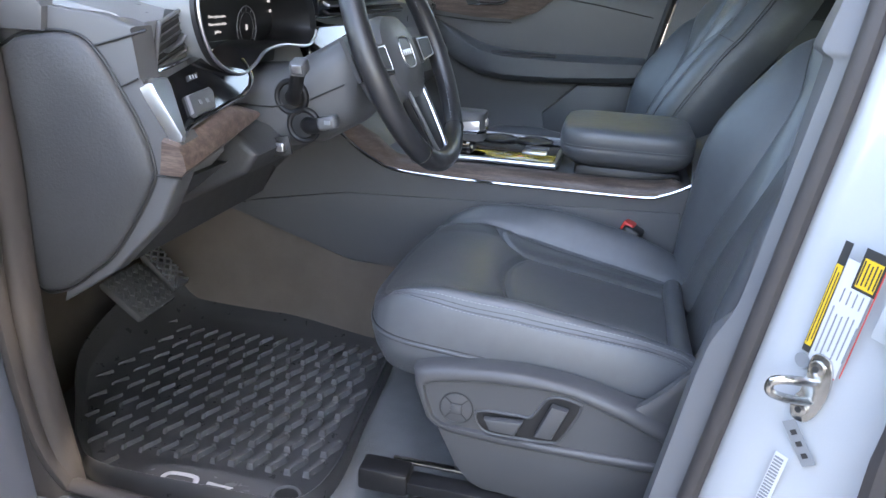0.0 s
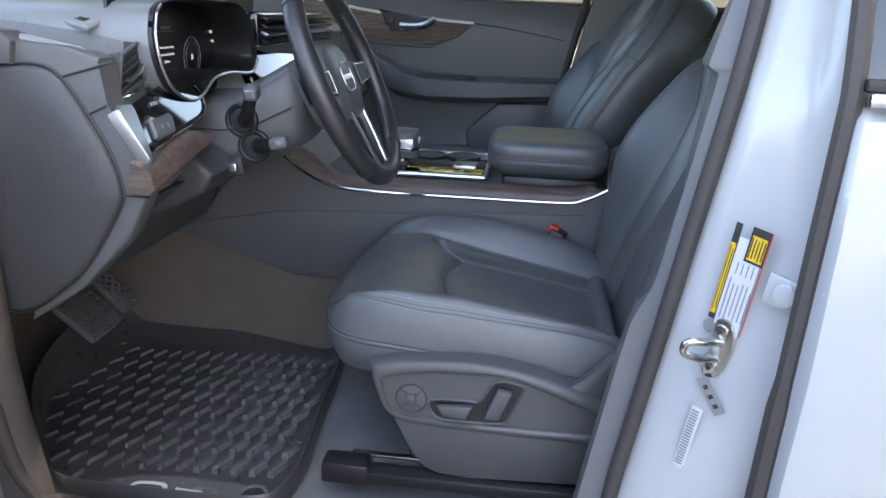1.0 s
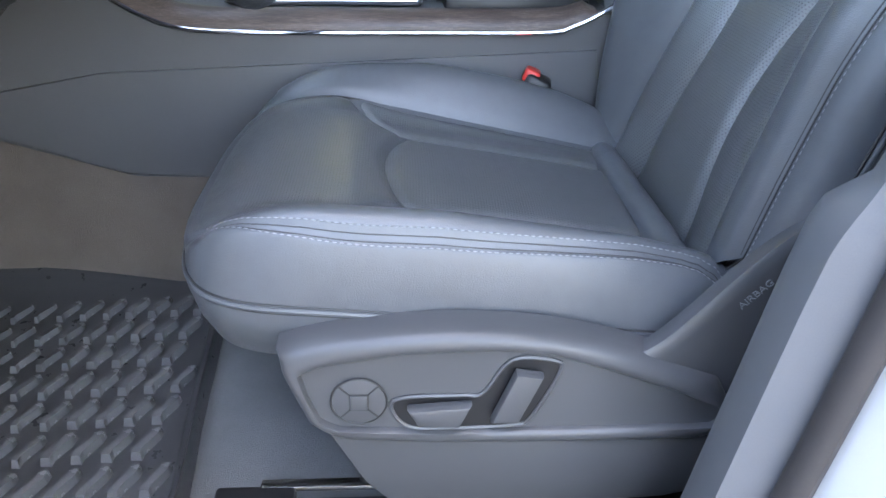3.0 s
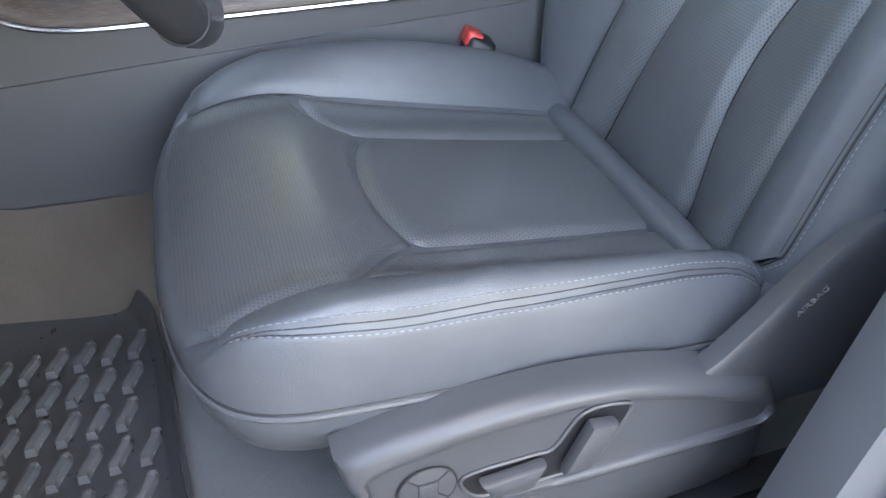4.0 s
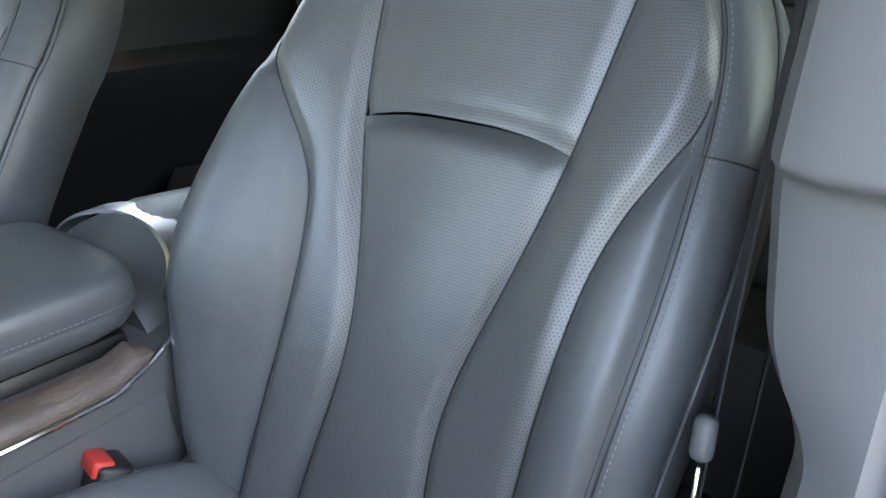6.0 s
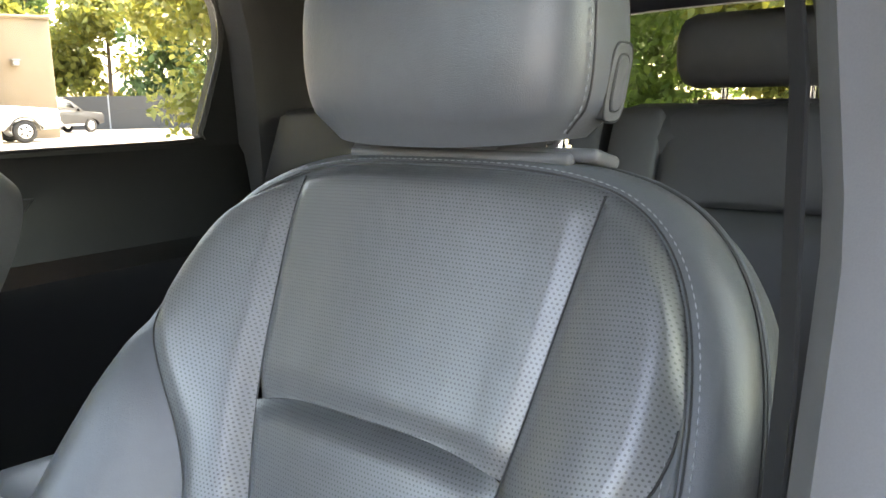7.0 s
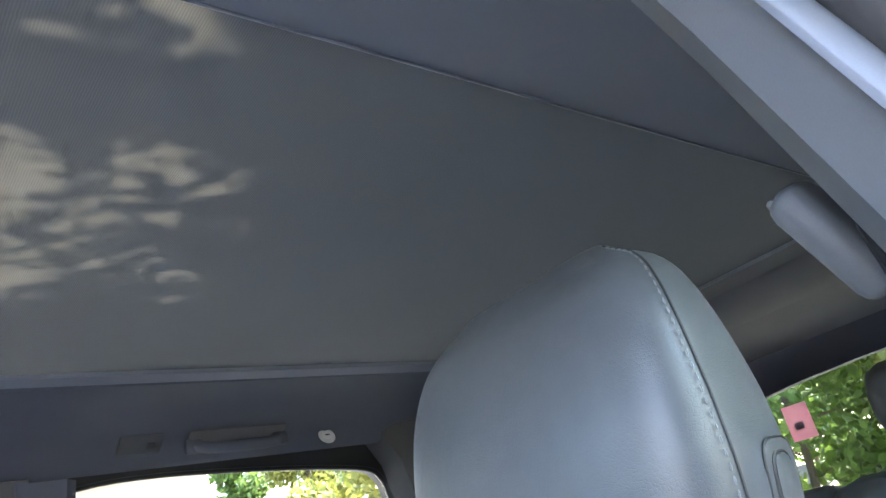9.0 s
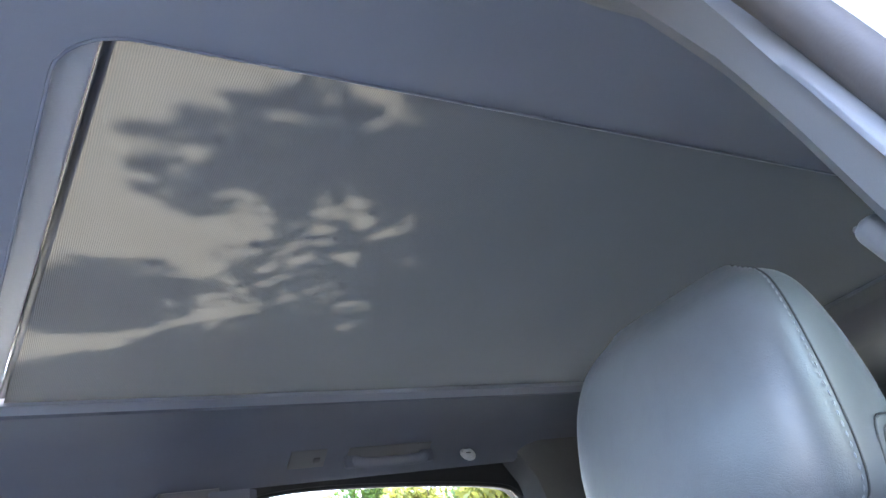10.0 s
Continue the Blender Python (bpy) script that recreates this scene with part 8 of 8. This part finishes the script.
def make_truck():
    e = Vector((-0.15, 0.187, 0))
    p = e + YAW * 33.0 - SIDE * 1.75
    prof = [(-2.9, 0.45), (-2.2, 0.42), (-2.0, 0.75), (-1.6, 0.85), (-1.2, 0.75), (-1.0, 0.42), (1.2, 0.42), (1.4, 0.75), (1.8, 0.86), (2.2, 0.75), (2.35, 0.42), (2.85, 0.45), (2.95, 0.75), (2.88, 1.12), (1.15, 1.25), (-0.95, 1.27), (-2.9, 1.27)]
    cab = [(-0.92, 1.22), (1.18, 1.20), (0.55, 1.83), (0.2, 1.92), (-0.65, 1.92), (-0.90, 1.80)]
    c, put, body, cb = car_profile("pickup_truck", (p.x, p.y, 0), math.degrees(math.atan2(SIDE.y, SIDE.x)) + 15, 5.8, 1.95, prof, cab, TRUCK_WHITE, "white pickup truck parked by the building", "truck", 1.12)
    for s in (-1, 1):
        part("side_window", put(prism([(-0.60, 1.30), (0.78, 1.30), (0.36, 1.74), (-0.58, 1.78)], "y", s * 0.86 - 0.03, s * 0.86 + 0.03, 0.01)), GLOSS, cb, "dark side window")
        part("mirror", put(rbox((0.14, 0.20, 0.20), (0.72, s * 1.05, 1.34), 0.04)), TYRE, c, "black door mirror")
        part("door_line", put(tube([(-0.62, s * 0.985, 1.25), (-0.62, s * 0.985, 0.6)], 0.012, 6)), INK, body)
        part("wheel_arch", put(tube([(1.79 + 0.46 * math.cos(a), s * 0.97, 0.40 + 0.46 * math.sin(a)) for a in (math.pi * k / 16 for k in range(17))], 0.03, 6)), INK, body)
        part("headlight", put(rbox((0.08, 0.36, 0.20), (2.90, s * 0.74, 0.93), 0.03)), CHROME, c, "clear headlight")
    part("windscreen", put(loft([[(1.14, -0.72, 1.27), (1.14, 0.72, 1.27), (1.10, 0.72, 1.25), (1.10, -0.72, 1.25)], [(0.60, -0.66, 1.80), (0.60, 0.66, 1.80), (0.56, 0.66, 1.78), (0.56, -0.66, 1.78)]])), GLOSS, cb, "dark windscreen")
    part("bumper", put(rbox((0.14, 1.85, 0.20), (2.94, 0, 0.58), 0.05)), PLATE, c, "grey bumper")
    wheels(c, put, (1.79, -1.62), 1.95, 0.38)


make_truck()


def make_suv():
    e = Vector((-0.15, 0.187, 0))
    p = e + YAW * 44.0 + SIDE * 2.1
    prof = [(-2.3, 0.5), (-1.9, 0.4), (-1.75, 0.72), (-1.4, 0.82), (-1.0, 0.72), (-0.88, 0.36), (0.95, 0.36), (1.05, 0.72), (1.4, 0.82), (1.78, 0.72), (1.9, 0.40), (2.3, 0.5), (2.33, 0.85), (2.2, 1.02), (1.1, 1.12), (-2.3, 1.16)]
    cab = [(-2.22, 1.10), (1.10, 1.08), (0.35, 1.62), (0.0, 1.74), (-1.8, 1.74), (-2.12, 1.6)]
    c, put, body, cb = car_profile("parked_suv", (p.x, p.y, 0), math.degrees(math.atan2(SIDE.y, SIDE.x)) + 38, 4.7, 1.85, prof, cab, CAR_DARK, "black sport utility car parked behind the truck", "car", 1.0)
    for s in (-1, 1):
        part("side_window", put(prism([(-1.95, 1.16), (0.62, 1.15), (0.22, 1.55), (-1.72, 1.60)], "y", s * 0.82 - 0.02, s * 0.82 + 0.02, 0.01)), GLOSS, cb, "dark side window")
        part("roof_bar", put(tube([(-1.7, s * 0.66, 1.76), (-0.1, s * 0.66, 1.77)], 0.025, 6)), SATIN, c, "bright roof bar")
        part("tail_light", put(rbox((0.10, 0.26, 0.34), (-2.26, s * 0.76, 1.0), 0.03)), LENS_RED, c, "red tail light")
        part("mirror", put(rbox((0.14, 0.2, 0.16), (0.6, s * 1.0, 1.18), 0.04)), CAR_DARK, c)
        part("lower_trim", put(rbox((1.8, 0.05, 0.10), (0.02, s * 0.93, 0.42), 0.02)), PLATE, c)
    part("rear_window", put(rbox((0.04, 1.2, 0.38), (-2.19, 0, 1.36), 0.02, (0, -12, 0))), GLOSS, cb, "dark rear window")
    wheels(c, put, (1.4, -1.4), 1.85, 0.37)


make_suv()


def make_fence():
    f = thing("fence", (30, 46, 0), "dark screened fence along the far edge of the yard", "fence")
    e = Vector((-0.15, 0.187, 0))
    a = e + YAW * 52 - SIDE * 8
    b = e + YAW * 40 + SIDE * 34
    n = 16
    for k in range(n + 1):
        p = a.lerp(b, k / n)
        part("post", tube([(p.x, p.y, 0), (p.x, p.y, 2.0)], 0.05, 8), PLATE if k % 3 else FENCE, f, "grey steel post")
        if k < n:
            q = a.lerp(b, (k + 1) / n)
            d = (q - p).normalized()
            nrm = Vector((-d.y, d.x, 0)) * 0.02
            part("screen", loft([[(p.x - nrm.x, p.y - nrm.y, 0.04), (p.x + nrm.x, p.y + nrm.y, 0.04), (p.x + nrm.x, p.y + nrm.y, 1.92), (p.x - nrm.x, p.y - nrm.y, 1.90)], [(q.x - nrm.x, q.y - nrm.y, 0.04), (q.x + nrm.x, q.y + nrm.y, 0.04), (q.x + nrm.x, q.y + nrm.y, 1.90), (q.x - nrm.x, q.y - nrm.y, 1.92)]]), FENCE, f, "dark screen cloth")


make_fence()


def make_tree(at, high, wide, mat, seed, leaves=2600, size=0.34, base=0.25, label="broad green tree with an uneven crown", clump=None, dense=0, twigs=None, fine=0):
    rng = random.Random(seed)
    t = thing("tree", at, label, "tree", "trees")
    o = Vector(at)
    top = o + Vector((rng.uniform(-.4, .4), rng.uniform(-.4, .4), high * 0.8))
    trunk = spline([o, o.lerp(top, 0.35) + Vector((rng.uniform(-.2, .2), rng.uniform(-.2, .2), 0)), o.lerp(top, 0.7), top], 12)
    r0 = 0.011 * high + 0.03
    pieces = [tube(trunk, [r0 * (1 - 0.8 * k / 11) for k in range(12)], 8)]
    hubs = []
    for k in range(15):
        f = base + (0.92 - base) * (k + rng.random()) / 15
        a = rng.uniform(0, 2 * math.pi)
        reach = wide * (0.45 + 0.55 * math.sin(math.pi * min(1, (f - base) / (1 - base) * 0.85 + 0.15))) * rng.uniform(0.55, 1.0)
        st = o.lerp(top, f * 0.95)
        en = st + Vector((math.cos(a) * reach, math.sin(a) * reach, high * rng.uniform(0.02, 0.14)))
        pieces.append(tube(spline([st, st.lerp(en, 0.5) + Vector((0, 0, 0.05 * high * rng.random())), en], 6), [r0 * 0.32, r0 * 0.26, r0 * 0.2, r0 * 0.15, r0 * 0.1, r0 * 0.05], 5))
        for w in (0.45, 0.75, 1.0):
            hubs.append((st.lerp(en, w), wide * rng.uniform(0.20, 0.36)))
    hubs.append((top, wide * 0.35))
    part("trunk", merged(*pieces), BARK, t, "brown trunk with limbs")
    vs, fs = [], []
    for k in range(leaves + dense + fine):
        h, r = hubs[rng.randrange(len(hubs))] if k < leaves else clump[rng.randrange(len(clump))] if k < leaves + dense else twigs[rng.randrange(len(twigs))]
        d = Vector((rng.gauss(0, 1), rng.gauss(0, 1), rng.gauss(0, 0.7)))
        p = h + d.normalized() * r * rng.random() ** 0.45
        u = Vector((rng.gauss(0, 1), rng.gauss(0, 1), rng.gauss(0, 1))).normalized()
        v = u.cross(Vector((rng.gauss(0, 1), rng.gauss(0, 1), rng.gauss(0, 1)))).normalized()
        s = (size if k < leaves + dense else 0.055) * rng.uniform(0.5, 1.2)
        i = len(vs)
        vs += [p - u * s * 0.5, p + v * s * 0.28 - u * s * 0.05, p + u * s * 0.5, p - v * s * 0.28 - u * s * 0.05]
        fs.append((i, i + 1, i + 2, i + 3))
    tagged(mesh_part("crown", vs, fs, mat, t, "crown of many small leaves", False), kind="stuff")
    return t


def make_trees():
    e = Vector((-0.15, 0.187, 0))
    rng = random.Random(5)
    # behind the fence, beyond the far window
    for i in range(11):
        d, s = 58 + rng.uniform(-3, 9), -9 + 5.4 * i + rng.uniform(-1.5, 1.5)
        p = e + YAW * (d - 0.25 * max(0, s)) + SIDE * s
        mat = (LEAF_GREEN, LEAF_YELLOW, LEAF_GREEN, LEAF_YELLOW, LEAF_DARK)[i % 5]
        make_tree((p.x, p.y, 0), rng.uniform(11, 19), rng.uniform(4.2, 6.0), mat, 100 + i, 10000, 0.60, 0.05)
    # behind the rear window
    for i in range(7):
        p = Vector((14 + rng.uniform(-2, 3), -6 + 3.4 * i + rng.uniform(-1, 1), 0))
        make_tree((p.x, p.y, 0), rng.uniform(7, 10), rng.uniform(3.0, 4.0), (LEAF_YELLOW, LEAF_GREEN, LEAF_SUNLIT)[i % 3], 200 + i, 14000, 0.30, 0.02)
    # added beside the passenger's window, to be mirrored in leather and gloss panels
    for i, (x, y) in enumerate(((-3.0, 10.6), (-8.6, 8.6))):
        make_tree((x, y, 0), 15.0, 4.6, LEAF_SUNLIT, 400 + i, 15000, 0.50, 0.10, "broad tree with yellow-green leaves beside the yard")
    # unseen tree behind the car, its crown clumped sunward to shade the roof blind
    roof = Vector((0.0, 0.95, 1.72))
    far = [(roof + SUN_DIR * 4.6 + Vector(o), r) for o, r in (((1.35, 0, 0), 0.95), ((1.3, -0.7, 0.1), 0.8), ((1.3, 0.7, -0.1), 0.9), ((2.2, 0.3, 0.2), 1.0), ((2.1, -0.6, 0), 1.0), ((1.15, 0.45, 0.0), 0.75))]
    near = [(roof + SUN_DIR * 3.2 + Vector(o), r) for o, r in (((0.62, 0.45, 0), 0.34), ((0.60, -0.35, 0.1), 0.36), ((0.66, 0.05, 0), 0.34), ((0.95, 0.4, 0), 0.4), ((0.95, -0.3, 0), 0.4))]
    low = [(roof + SUN_DIR * 1.7 + Vector(o), r) for o, r in (((0.0, 0.48, 0), 0.22), ((-0.02, -0.22, 0), 0.13), ((0.16, 0.02, 0), 0.17), ((-0.16, 0.12, 0), 0.12), ((0.24, -0.30, 0), 0.15), ((0.10, 0.34, 0), 0.18), ((-0.12, 0.42, 0), 0.13), ((0.30, 0.22, 0), 0.18), ((0.34, -0.05, 0), 0.15))]
    make_tree((6.0, 4.6, 0), 9.5, 3.6, LEAF_GREEN, 301, 9000, 0.15, 0.36, clump=far * 3 + near * 3, dense=24000, twigs=low + low[4:7] * 2, fine=5200)
    # second unseen tree, added so its crown shades the yard beside the open door
    shade = [(Vector((-0.2 + dx, -2.3 + dy, 0)) + SUN_DIR * 8.5, 1.5) for dx in (-1.6, 0, 1.6) for dy in (-1.8, 0, 1.5)]
    make_tree((7.0, -5.5, 0), 9.0, 3.4, LEAF_GREEN, 303, 7000, 0.26, 0.36, clump=shade, dense=16000)
    # one more tree added out of view
    make_tree((-6.5, -10.5, 0), 9.5, 4.0, LEAF_YELLOW, 302, 4200, 0.34, 0.2)


make_trees()
